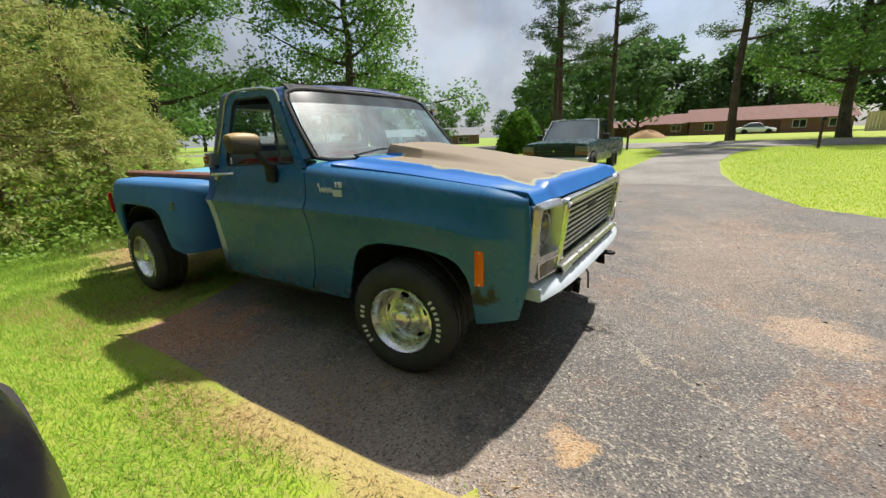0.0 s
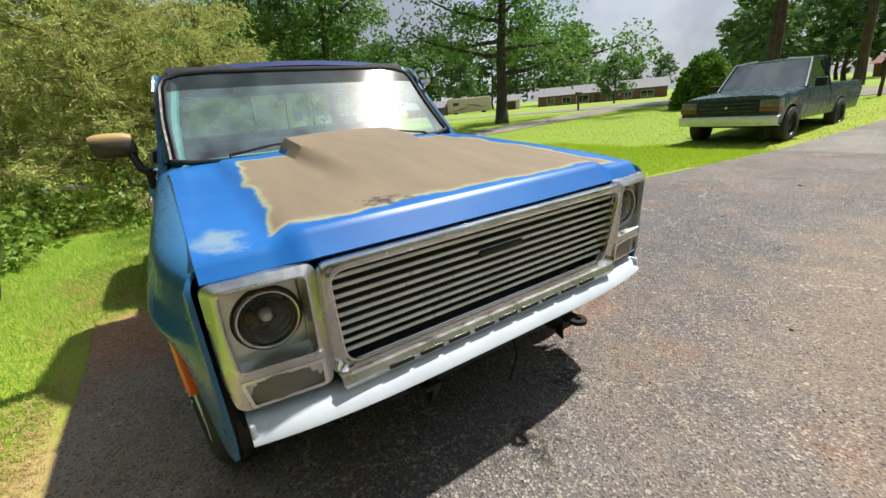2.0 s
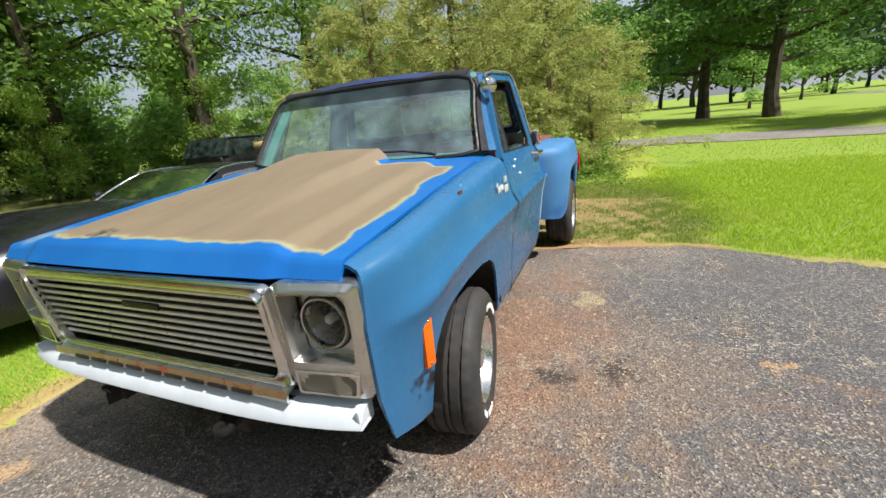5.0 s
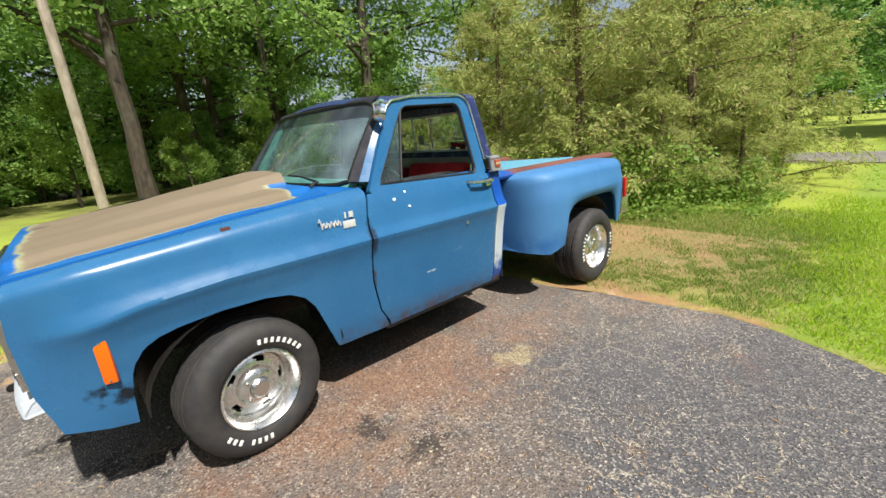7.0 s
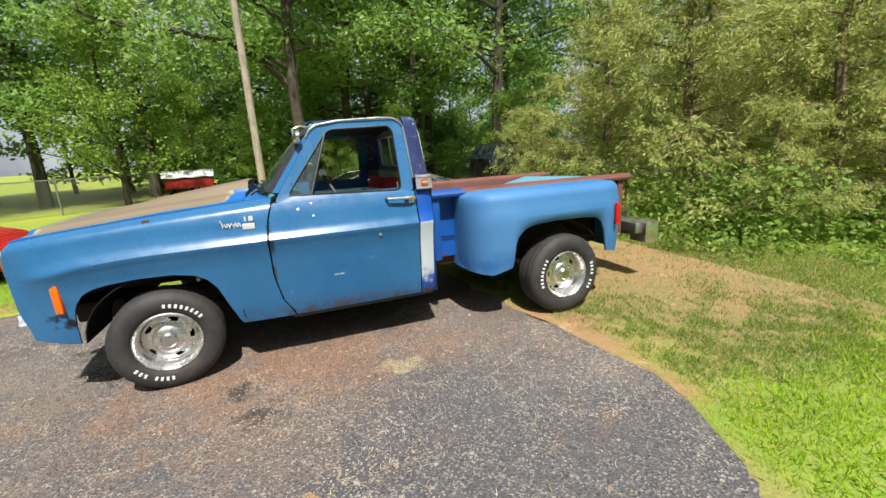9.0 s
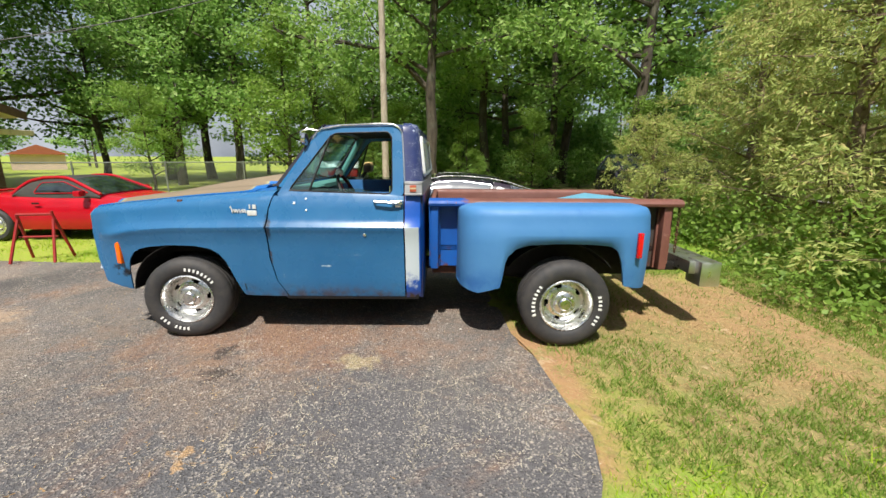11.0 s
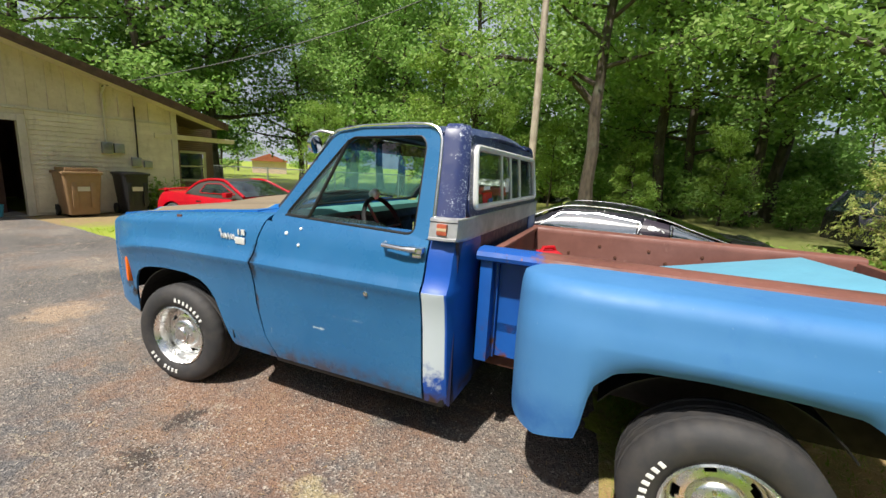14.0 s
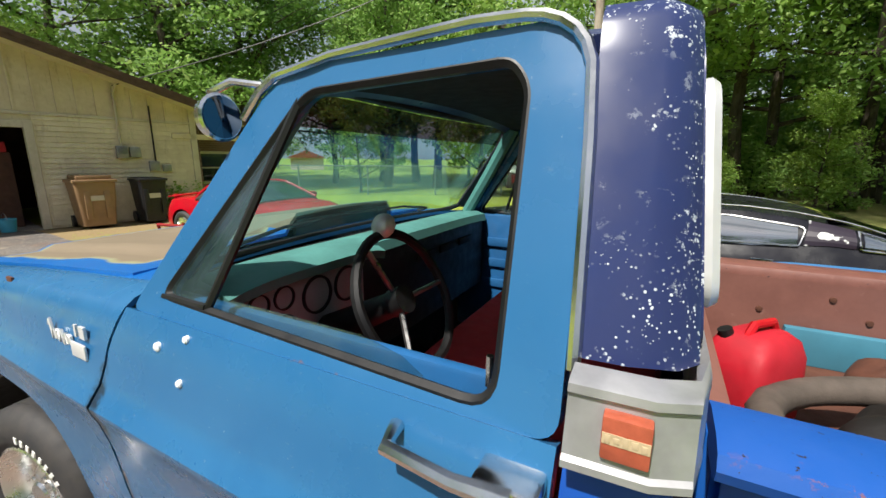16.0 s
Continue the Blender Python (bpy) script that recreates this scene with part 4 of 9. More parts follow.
def cab(truck):
    # rear corner posts
    for s in (1, -1):
        bm = mb()
        zs = [0.315, 0.42, 0.55, 0.7, 0.830, 0.862, 0.876, 0.892, 0.92, 0.96, 1.02, 1.06, 1.10]
        sheet(bm, [[(-1.714, s * fender_side(-1.7, z, 1.3, False), z), (-1.775, s * (fender_side(-1.7, z, 1.3, False) - 0.002), z), (-1.824, s * (fender_side(-1.7, z, 1.3, False) - 0.02), z),
                    (-1.842, s * (fender_side(-1.7, z, 1.3, False) - 0.06), z), (-1.846, s * 0.6, z)] for z in zs], flip=(s < 0))
        thick(bm, 0.02)
        part("cab_corner", bm, CORNERP, truck, "royal blue cab corner with bare white filler and flaking paint")
        bm = mb()
        sheet(bm, [[(-1.697 - (1.55 - z) * 0.03, s * (lean(z) + 0.010 - c), z), (-1.768 + c * 0.3, s * (lean(z) + 0.006 - c), z), (-1.818 + (z - 1.2) * 0.07 + c * 0.6, s * (lean(z) - 0.010 - c), z - c * 0.1), (-1.840 + (z - 1.2) * 0.09 + c * 0.6, s * (lean(z) - 0.04 - c), z - c * 0.1)] for z, c in ((1.20, 0), (1.3, 0), (1.4, 0), (1.5, 0), (1.55, 0), (1.586, 0), (1.602, 0.006), (1.614, 0.020), (1.622, 0.045), (1.625, 0.08))], flip=(s < 0))
        thick(bm, 0.02)
        part("rear_pillar", bm, ROOFP, truck, "navy rear cab pillar with flaked white spots")
        bm = mb()
        sheet(bm, [[(-1.716, s * y0, z), (-1.80, s * (y0 - 0.004), z), (-1.838, s * (y0 - 0.02), z), (-1.850, s * (y0 - 0.08), z), (-1.854, 0, z)] for z, y0 in ((1.100, 0.925), (1.104, 0.950), (1.108, 0.958), (1.116, 0.957), (1.120, 0.951), (1.184, 0.938), (1.188, 0.943), (1.197, 0.941), (1.201, 0.932), (1.204, 0.905))], flip=(s < 0))
        thick(bm, 0.012)
        band = part("belt_band", bm, BELT, truck, "brushed silver trim band round the back of the cab")
        bm = mb()
        box(bm, -1.799, -1.753, s * 0.936, s * 0.954, 1.130, 1.178, 0.003)
        part("badge_plate", bm, ORANGE, band, "orange square maker's badge")
        bm = mb()
        for k in range(5):
            box(bm, -1.796 + 0.0085 * k, -1.790 + 0.0085 * k, s * 0.950, s * 0.9555, 1.150 + 0.0015 * (k % 2), 1.158 + 0.0015 * (k % 3), 0.001)
        box(bm, -1.798, -1.754, s * 0.950, s * 0.9548, 1.149, 1.161)
        part("badge_bar", bm, simple("cream_enamel", lin(196, 176, 142), 0.4, 0, 0.2, 30), band)
    # roof skin
    rows = []
    for i in range(17):
        u = i / 16
        x = -1.045 - 0.757 * u
        crown = 1.600 + 0.012 * math.sin(math.pi * min(1, u * 1.1)) - (0.045 * ((u - 0.90) / 0.10) ** 2 if u > 0.90 else 0) - (0.03 * ((0.08 - u) / 0.08) ** 2 if u < 0.08 else 0)
        row = []
        for j in range(25):
            v = -1 + 2 * j / 24
            row.append((x - (0.02 * (1 - v * v) * (1 - u) * -2.0) - 0.0, 0.757 * v, crown + 0.045 * (1 - v * v) - 0.022 * abs(v) ** 14))
        rows.append(row)
    bm = mb()
    sheet(bm, rows, flip=True)
    thick(bm, 0.02)
    part("roof", bm, ROOFP, truck, "dark navy cab roof with worn paint")
    bm = mb()
    sheet(bm, [[(x, y, z - 0.035) for x, y, z in row[1:-1]] for row in rows[1:]])
    part("headliner", bm, HEADLINER, truck, "black headliner")
    # back wall above the belt, with the window opening through it
    out = round_path([(-0.81, 1.20), (0.81, 1.20), (0.735, 1.575), (-0.735, 1.575)], 0.05)
    inn = round_path([(-0.735, 1.242), (0.735, 1.242), (0.690, 1.520), (-0.690, 1.520)], 0.04)
    bm = mb()
    bx = lambda z: -1.845 + (z - 1.2) * 0.10
    ring(bm, [(bx(z), y, z) for y, z in out], [(bx(z), y, z) for y, z in inn])
    thick(bm, 0.02)
    part("rear_panel", bm, ROOFP, truck, "navy cab back panel")
    bm = mb()
    box(bm, -1.842, -1.825, -0.90, 0.90, 0.315, 1.11, 0.0)
    part("back_wall", bm, simple("dark_blue_cab_back", lin(24, 30, 66), 0.45), truck, "dark blue lower cab back wall")
    bm = mb()
    tube(bm, [(bx(z) - 0.008, y, z) for y, z in inn] + [(bx(inn[0][1]) - 0.008, *inn[0])], 0.015, 8, False)
    for y in (-0.23, 0.23, 0.02):
        tube(bm, [(bx(1.245) - 0.004, y, 1.245), (bx(1.525) - 0.004, y, 1.525)], 0.009, 6)
    rw = part("rear_window_frame", bm, ALU, truck, "aluminium sliding rear window frame")
    for y0, y1 in ((-0.72, -0.24), (-0.22, 0.01), (0.03, 0.22), (0.24, 0.72)):
        bm = mb()
        bm.faces.new([bm.verts.new((bx(z) + 0.002, y * (1 if z < 1.4 else 0.94), z)) for y, z in ((y0, 1.245), (y1, 1.245), (y1, 1.525), (y0, 1.525))])
        thick(bm, 0.004)
        part("pane", bm, SIDE_GLASS, rw, "", False).visible_shadow = False
    stick = (((0.52, 1.29), (0.16, 0.035), "r"), ((0.56, 1.262), (0.07, 0.028), "r"), ((0.46, 1.262), (0.06, 0.028), "b"), ((0.1, 1.34), (0.07, 0.08), "w"), ((0.52, 1.33), (0.10, 0.018), "w"))
    for (y, z), (w, h), c in stick:
        bm = mb()
        box(bm, bx(z) - 0.004, bx(z) - 0.002, y - w / 2, y + w / 2, z - h / 2, z + h / 2)
        part("sticker", bm, {"r": REDLENS, "w": WHITEP, "b": BEDSIDEP}[c], rw, "small printed window sticker", False)
    # windscreen
    def ws(y, u):
        b, t = Vector((-0.715, y * 0.815, 1.140)), Vector((-1.055, y * 0.735, 1.592))
        p = b.lerp(t, u)
        p.x += 0.085 * (1 - y * y) * (1 - 0.4 * u)
        return p

    flat = ws

    def ws(y, u):
        """The glass outline with rounded upper and lower corners."""
        a = abs(y)
        return flat(y * (1 - 0.03 * max(0.0, (u - 0.8) / 0.2) ** 3), u - 0.07 * a ** 12 * max(0.0, (u - 0.5) / 0.5) ** 2 + 0.05 * a ** 12 * max(0.0, (0.4 - u) / 0.4) ** 2)
    for name, u0, u1, mt, lb in (("windshield_pane", 0.03, 0.80, WS_GLASS, "dusty windshield glass with sky reflections"), ("tint_band", 0.80, 0.97, TINT_BAND, "dark tinted band across the top of the windshield")):
        bm = mb()
        sheet(bm, [[ws(-0.97 + 1.94 * j / 24, u0 + (u1 - u0) * i / 6) for j in range(25)] for i in range(7)])
        g = part(name, bm, mt, truck, lb)
        g.visible_shadow = False
    bm = mb()
    loop = [ws(-1 + 2 * j / 20, 0.0) for j in range(21)] + [ws(1, u / 8) for u in range(1, 8)] + [ws(1 - 2 * j / 20, 1.0) for j in range(21)] + [ws(-1, 1 - u / 8) for u in range(1, 9)]
    tube(bm, loop, 0.013, 8, False)
    part("windshield_seal", bm, BLACK, truck, "black windshield rubber seal")
    bm = mb()
    sheet(bm, [[ws(y, 0.99) + Vector((0.006, 0, 0)), flat(y, 1.0) + Vector((0.004, 0, 0.012)), flat(y, 1.0) + Vector((-0.030, 0, 0.030))] for y in (-0.95 + 1.9 * j / 30 for j in range(31))])
    bmesh.ops.recalc_face_normals(bm, faces=bm.faces)
    thick(bm, 0.01)
    part("windshield_header", bm, NAVY, truck, "dark navy strip above the windshield")
    for s in (1, -1):
        bm = mb()
        edge = lambda u: (ws(s * 1.0, u / 8) + Vector((0.012, 0, 0)), Vector((-0.80 - 0.285 * u / 8, s * (lean(1.16 + 0.42 * u / 8) - 0.015), 1.155 + 0.43 * u / 8)))
        sheet(bm, [[edge(u)[0], edge(u)[0].lerp(edge(u)[1], 0.5)] for u in range(9)], flip=(s < 0))
        thick(bm, 0.018)
        part("pillar_moulding", bm, NAVY, truck, "dark navy strip beside the windshield")
        bm = mb()
        sheet(bm, [[edge(u)[0].lerp(edge(u)[1], 0.5), edge(u)[1], Vector((-0.86 - 0.285 * u / 8, s * (lean(1.16 + 0.42 * u / 8) - 0.05), 1.155 + 0.43 * u / 8))] for u in range(9)], flip=(s < 0))
        thick(bm, 0.02)
        part("front_pillar", bm, PAINT, truck, "faded blue windshield pillar")
        bm = mb()
        tube(bm, [Vector((-0.795 - 0.29 * u / 4, s * (lean(1.16 + 0.42 * u / 4) - 0.075), 1.13 + 0.45 * u / 4)) for u in range(5)], 0.032, 8)
        part("pillar_trim", bm, TEAL_VINYL, truck, "teal inner pillar trim")
    # cowl
    bm = mb()
    sheet(bm, [[(-0.56 - 0.17 * i / 6 + 0.085 * (1 - y * y) * (i / 6), 0.84 * y, 1.128 + 0.012 * (i / 6) - 0.012 * abs(y) ** 8) for y in (-1 + 2 * j / 16 for j in range(17))] for i in range(7)], flip=True)
    thick(bm, 0.015)
    part("cowl", bm, HOODP, truck, "blue cowl panel below the windshield")
    for y0, y1 in ((-0.55, -0.12), (0.58, 0.22)):
        bm = mb()
        a = ws(y0 / 0.8, 0.03) + Vector((0.03, 0, 0.01))
        b = ws(y1 / 0.8, 0.10) + Vector((0.025, 0, 0.01))
        tube(bm, [a + Vector((0.05, 0, -0.02)), a, a.lerp(b, 0.5) + Vector((0.008, 0, 0.012)), b], [0.012, 0.008, 0.006, 0.005], 6)
        part("wiper", bm, BLACK, truck, "black windshield wiper")
    # floor and firewall
    bm = mb()
    box(bm, -1.81, -0.70, -0.86, 0.86, 0.36, 0.42)
    box(bm, -0.72, -0.68, -0.86, 0.86, 0.42, 1.12)
    part("cab_floor", bm, HEADLINER, truck, "dark cab floor and firewall")
    for s in (1, -1):
        bm = mb()
        box(bm, -1.81, -0.78, s * 0.80, s * 0.902, 0.296, 0.340, 0.01)
        part("rocker", bm, FRAME_BLACK, truck, "dirty dark rocker panel")


def interior(truck):
    bm = mb()
    box(bm, -1.66, -1.12, -0.74, 0.74, 0.60, 0.80, 0.06)
    part("seat_cushion", bm, RED_CLOTH, truck, "red velour bench seat cushion")
    for y0, y1, zt in ((0.08, 0.72, 1.17), (-0.72, -0.06, 1.15)):
        bm = mb()
        box(bm, -0.07, 0.07, y0, y1, 0, zt - 0.72, 0.05, Matrix.Translation((-1.66, 0, 0.72)) @ Matrix.Rotation(radians(-12), 4, "Y"))
        part("seat_back", bm, RED_CLOTH, truck, "dark red velour seat back")
    bm = mb()
    sheet(bm, [[(x, y, z - 0.012 * (abs(y) / 0.8) ** 6) for y in (-0.80 + 1.6 * j / 16 for j in range(17))] for x, z in ((-0.70, 1.11), (-0.78, 1.145), (-0.86, 1.150), (-0.91, 1.135), (-0.92, 1.10))], flip=False)
    thick(bm, 0.015)
    part("dash_top", bm, TEAL_VINYL, truck, "faded teal dashboard top")
    bm = mb()
    box(bm, -0.905, -0.74, -0.80, 0.80, 0.72, 1.10, 0.02)
    dash = part("dashboard", bm, BLACK, truck, "black dashboard face")
    # pale colour makes up for missing light and haze on the dark cluster
    bm = mb()
    box(bm, -0.910, -0.895, 0.28, 0.76, 0.93, 1.095, 0.01)
    part("instrument_panel", bm, simple("lightened_cluster_plastic", lin(168, 170, 172), 0.4), dash, "instrument cluster in grey, lightened against the dim cab")
    bm = mb()
    sheet(bm, [[(x, y, z - 0.02 * abs((y - 0.5) / 0.3) ** 4) for y in (0.20 + 0.6 * j / 12 for j in range(13))] for x, z in ((-0.80, 1.150), (-0.90, 1.148), (-0.945, 1.128), (-0.940, 1.100))])
    thick(bm, 0.012)
    part("cluster_brow", bm, TEAL_VINYL, dash, "faded teal brow over the instrument cluster")
    for y, z, r in ((0.70, 1.055, 0.032), (0.62, 1.055, 0.034), (0.70, 0.975, 0.030), (0.62, 0.975, 0.032), (0.50, 1.03, 0.058), (0.37, 1.03, 0.058)):
        bm = mb()
        lathe(bm, [(r, 0.0), (r, -0.012), (r * 0.88, -0.012), (r * 0.85, 0.008), (0.0001, 0.010)], 24, "x", (-0.905, y, z))
        part("gauge", bm, BLACK, dash, "round dark gauge")
    for k in range(3):
        bm = mb()
        box(bm, -0.915, -0.905, -0.62 + 0.2 * k, -0.47 + 0.2 * k, 1.0, 1.035, 0.004)
        part("dash_vent", bm, FRAME_BLACK, dash)
    # steering wheel with column
    m = Matrix.Translation((-1.21, 0.47, 1.06)) @ Euler((0, radians(-62), 0)).to_matrix().to_4x4()
    bm = mb()
    tube(bm, [m @ Vector((0.185 * math.cos(a), 0.185 * math.sin(a), 0)) for a in (2 * math.pi * k / 40 for k in range(41))], 0.014, 8, False)
    w = part("steering_wheel", bm, BLACK, truck, "black three-spoke steering wheel with chrome spokes")
    bm = mb()
    for a in (0.5, 2.6, 4.71):
        tube(bm, [m @ Vector((0, 0, -0.03)), m @ Vector((0.178 * math.cos(a), 0.178 * math.sin(a), 0))], 0.008, 6)
    part("spokes", bm, DULL, w, "chrome steering wheel spokes")
    bm = mb()
    tube(bm, [m @ Vector((0, 0, -0.04)), m @ Vector((0, 0, -0.32))], [0.035, 0.05], 12)
    tube(bm, [m @ Vector((0, 0, -0.05)), m @ Vector((0, 0, -0.005))], 0.04, 12)
    part("steering_column", bm, BLACK, truck, "black steering column and hub")
    bm = mb()
    knob = m @ Vector((0.205, 0.0, 0.012))
    lathe(bm, [(0.0001, -0.034), (0.016, -0.030), (0.028, -0.019), (0.034, 0.0), (0.028, 0.019), (0.016, 0.030), (0.0001, 0.034)], 20, "z", knob)
    tube(bm, [m @ Vector((0.185, 0, 0)), knob], 0.010, 8)
    part("spinner_knob", bm, ALU, w, "pale glassy spinner knob on the steering wheel rim")


CY = -0.022  # the hood and grille sit a little off the cab's middle


def hood(truck):
    nx, ny = 48, 64

    def z_at(x, y):
        a = abs(y)
        z = interp(x, [(-0.60, 1.128), (0.0, 1.078), (0.64, 1.010)]) + 0.022 * max(0.0, min(1.0, (0.655 - a) / 0.05)) + 0.008 * (1 - (a / 0.86) ** 2)
        # cowl scoop with a soft ridge down its middle
        half = 0.335 - 0.03 * max(0.0, x)
        fade = max(0.0, min(1.0, (0.42 - x) / 0.97))
        z += 0.066 * fade ** 0.85 * max(0.0, min(1.0, (half - a) / (0.035 + 0.06 * (1 - fade)))) + 0.010 * max(0.0, 1 - a / 0.33) * min(1.0, fade * 2)
        return z - 0.003 * math.exp(-(y / 0.018) ** 2) * (x < 0.5)
    rows = [[] for _ in range(nx + 5)]
    for j in range(ny + 1):
        y = -0.838 + 1.676 * j / ny
        a = abs(y)
        mid = max(0.0, min(1.0, (0.650 - a) / 0.035))
        xf = 0.640 - 0.018 * (a / 0.84) ** 2
        for i in range(nx + 1):
            x = -0.575 + (xf + 0.575) * i / nx
            rows[i].append((x, y + CY, z_at(x, y)))
        z = z_at(xf, y)
        xl, zl = xf + 0.042 + 0.022 * mid, 0.955 + 0.004 * mid
        rows[nx + 1].append((xf + 0.012, y + CY, z - 0.006))
        rows[nx + 2].append((xf + 0.022, y + CY, z - 0.020))
        rows[nx + 3].append((xl, y + CY, zl + 0.008))
        rows[nx + 4].append((xl - 0.012, y + CY, zl))
    bm = mb()
    sheet(bm, rows, flip=True)
    thick(bm, 0.012)
    h = part("hood", bm, HOODP, truck, "blue cowl-scoop hood covered with brown primer")
    # black panel stands for the shade inside the scoop's rear opening
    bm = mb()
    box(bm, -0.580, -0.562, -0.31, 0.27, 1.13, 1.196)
    part("scoop_opening", bm, BLACK, h, "black panel standing for the shade in the scoop's rear opening")
    bm = mb()
    box(bm, -0.50, 0.60, -0.60, 0.60, 0.60, 0.90)
    part("engine_bay", bm, FRAME_BLACK, truck, "dark engine bay")


def grille(truck):
    REFL = simple("aged_reflector", (0.26, 0.25, 0.24, 1), 0.3, 0.9, 0.4, 14)
    RECESS = simple("grimy_bezel_metal", (0.24, 0.23, 0.22, 1), 0.38, 0.8, 0.4, 10)
    BARM = simple("bright_grille_bar", (0.76, 0.76, 0.76, 1), 0.34, 0.35, 0.2, 8)
    X = 0.706
    t0 = len(truck.children)
    # added near-black sheets give the grille gaps and nose their shade
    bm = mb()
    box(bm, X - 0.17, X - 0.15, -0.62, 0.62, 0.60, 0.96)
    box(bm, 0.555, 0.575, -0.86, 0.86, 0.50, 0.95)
    part("grille_backing", bm, Mat("flat_black", (0.006, 0.006, 0.006, 1), 0.95).m, truck, "near-black sheets standing for the shade behind the grille and nose")
    bm = mb()
    o = round_path([(-0.612, 0.618), (0.612, 0.618), (0.612, 0.958), (-0.612, 0.958)], 0.03)
    i = round_path([(-0.565, 0.645), (0.565, 0.645), (0.590, 0.930), (-0.590, 0.930)], 0.05)
    sl = lambda z: X + (z - 0.8) * 0.10
    mid = lambda k, dx: [(sl(z) + dx, y + (y2 - y) * k, z + (z2 - z) * k) for (y, z), (y2, z2) in zip(o, i)]
    steps = ((0, -0.02), (0, 0.004), (0.12, 0.012), (0.26, 0.004), (0.50, -0.004), (0.70, 0.002), (0.84, 0.014), (0.95, 0.014), (1.0, 0.004), (1.03, -0.06))
    for (k0, d0), (k1, d1) in zip(steps, steps[1:]):
        ring(bm, mid(k0, d0), mid(k1, d1))
    bmesh.ops.remove_doubles(bm, verts=bm.verts, dist=0.0003)
    thick(bm, 0.01)
    g = part("grille_surround", bm, CHROME, truck, "tarnished chrome grille surround")
    for k in range(9):
        bm = mb()
        z = 0.672 + 0.029 * k
        w = 0.575 + 0.012 * k / 9
        box(bm, sl(z) - 0.024, sl(z) - 0.016, -w, w, z - 0.0060, z + 0.0060, 0.003)
        part("grille_bar", bm, BARM, g, "thin horizontal aluminium grille bar")
    bm = mb()
    box(bm, sl(0.85) - 0.018, sl(0.85) - 0.008, -0.09, 0.10, 0.826, 0.850, 0.006)
    part("grille_emblem", bm, BLACK, g, "dark maker's emblem bar")
    # lower trim strip with slots
    bm = mb()
    sheet(bm, [[(x, y * (1.0 if z > 0.59 else 0.98), z) for y in (-0.60 + 1.2 * j / 20 for j in range(21))] for x, z in ((X - 0.03, 0.625), (X + 0.012, 0.618), (X + 0.020, 0.595), (X + 0.008, 0.572), (X - 0.03, 0.565))])
    thick(bm, 0.008)
    st = part("lower_trim", bm, DULL, truck, "dull metal strip with slots below the grille")
    for k in range(9):
        bm = mb()
        y = -0.42 + 0.105 * k
        box(bm, X + 0.010, X + 0.0235, y - 0.042, y + 0.042, 0.588, 0.602, 0.003)
        part("slot", bm, BLACK, st)
    # headlight bezels
    for s in (1, -1):
        bm = mb()
        yy = lambda v: s * v
        o = round_path([(0.612, 0.596), (0.858, 0.596), (0.872, 0.70), (0.868, 0.962), (0.612, 0.962)], 0.03)
        i = round_path([(0.636, 0.715), (0.838, 0.715), (0.846, 0.84), (0.842, 0.940), (0.636, 0.940)], 0.02)
        fx = lambda y, z: X + (z - 0.8) * 0.06 - 0.36 * max(0.0, y - 0.76) ** 1.0
        ring(bm, [(fx(y, z) - 0.012, yy(y), z) for y, z in o], [(fx(y, z), yy(0.740 + (y - 0.740) * 1.06), 0.828 + (z - 0.828) * 1.05) for y, z in i])
        ring(bm, [(fx(y, z), yy(0.740 + (y - 0.740) * 1.06), 0.828 + (z - 0.828) * 1.05) for y, z in i], [(fx(y, z) + 0.004, yy(y), z) for y, z in i])
        ring(bm, [(fx(y, z) + 0.004, yy(y), z) for y, z in i], [(fx(y, z) - 0.055, yy(0.738 + (y - 0.738) * 0.92), 0.828 + (z - 0.828) * 0.90) for y, z in i])
        ring(bm, [(fx(y, z) - 0.012, yy(y), z) for y, z in o], [(fx(y, z) - 0.06, yy(y), z) for y, z in o])
        thick(bm, 0.006)
        bz = part("headlight_bezel", bm, DULL, truck, "tarnished chrome headlight bezel")
        bm = mb()
        hole = [(0.738 + 0.084 * math.cos(a), 0.831 + 0.084 * math.sin(a)) for a in (2 * math.pi * k / 40 for k in range(40))]
        rim = []
        for a in (2 * math.pi * k / 40 for k in range(40)):
            q = 1 / max(abs(math.cos(a)) / 0.108, abs(math.sin(a)) / 0.116)
            rim.append((0.740 + q * math.cos(a), 0.830 + q * math.sin(a)))
        ring(bm, [(X - 0.062, yy(y), z) for y, z in rim], [(X - 0.058, yy(y), z) for y, z in hole])
        thick(bm, 0.004)
        part("bezel_back", bm, DULL, bz, "grey recess behind the headlight")
        bm = mb()
        c = (X - 0.056, yy(0.738), 0.831)
        lathe(bm, [(0.0790, -0.004), (0.0790, 0.012), (0.0755, 0.018), (0.0715, 0.016), (0.0700, 0.004)], 40, "x", c)
        part("headlight_ring", bm, DULL, bz, "round dull chrome headlight ring")
        bm = mb()
        lathe(bm, [(0.0860, -0.004), (0.0860, 0.003), (0.0800, 0.004), (0.0800, -0.004)], 40, "x", c)
        part("headlight_gasket", bm, BLACK, bz, "black ring round the headlight")
        bm = mb()
        lathe(bm, [(0.0690, 0.002), (0.0620, -0.008), (0.0585, -0.004), (0.0490, -0.020), (0.0455, -0.015), (0.0350, -0.031), (0.0310, -0.027), (0.0200, -0.042), (0.0001, -0.045)], 32, "x", c)
        part("headlight_reflector", bm, REFL, bz, "dark silver headlight reflector")
        bm = mb()
        lathe(bm, [(0.0150, -0.040), (0.0150, -0.010), (0.0100, -0.003), (0.0001, -0.001)], 16, "x", c)
        part("headlight_bulb", bm, ALU, bz, "bright bulb shield")
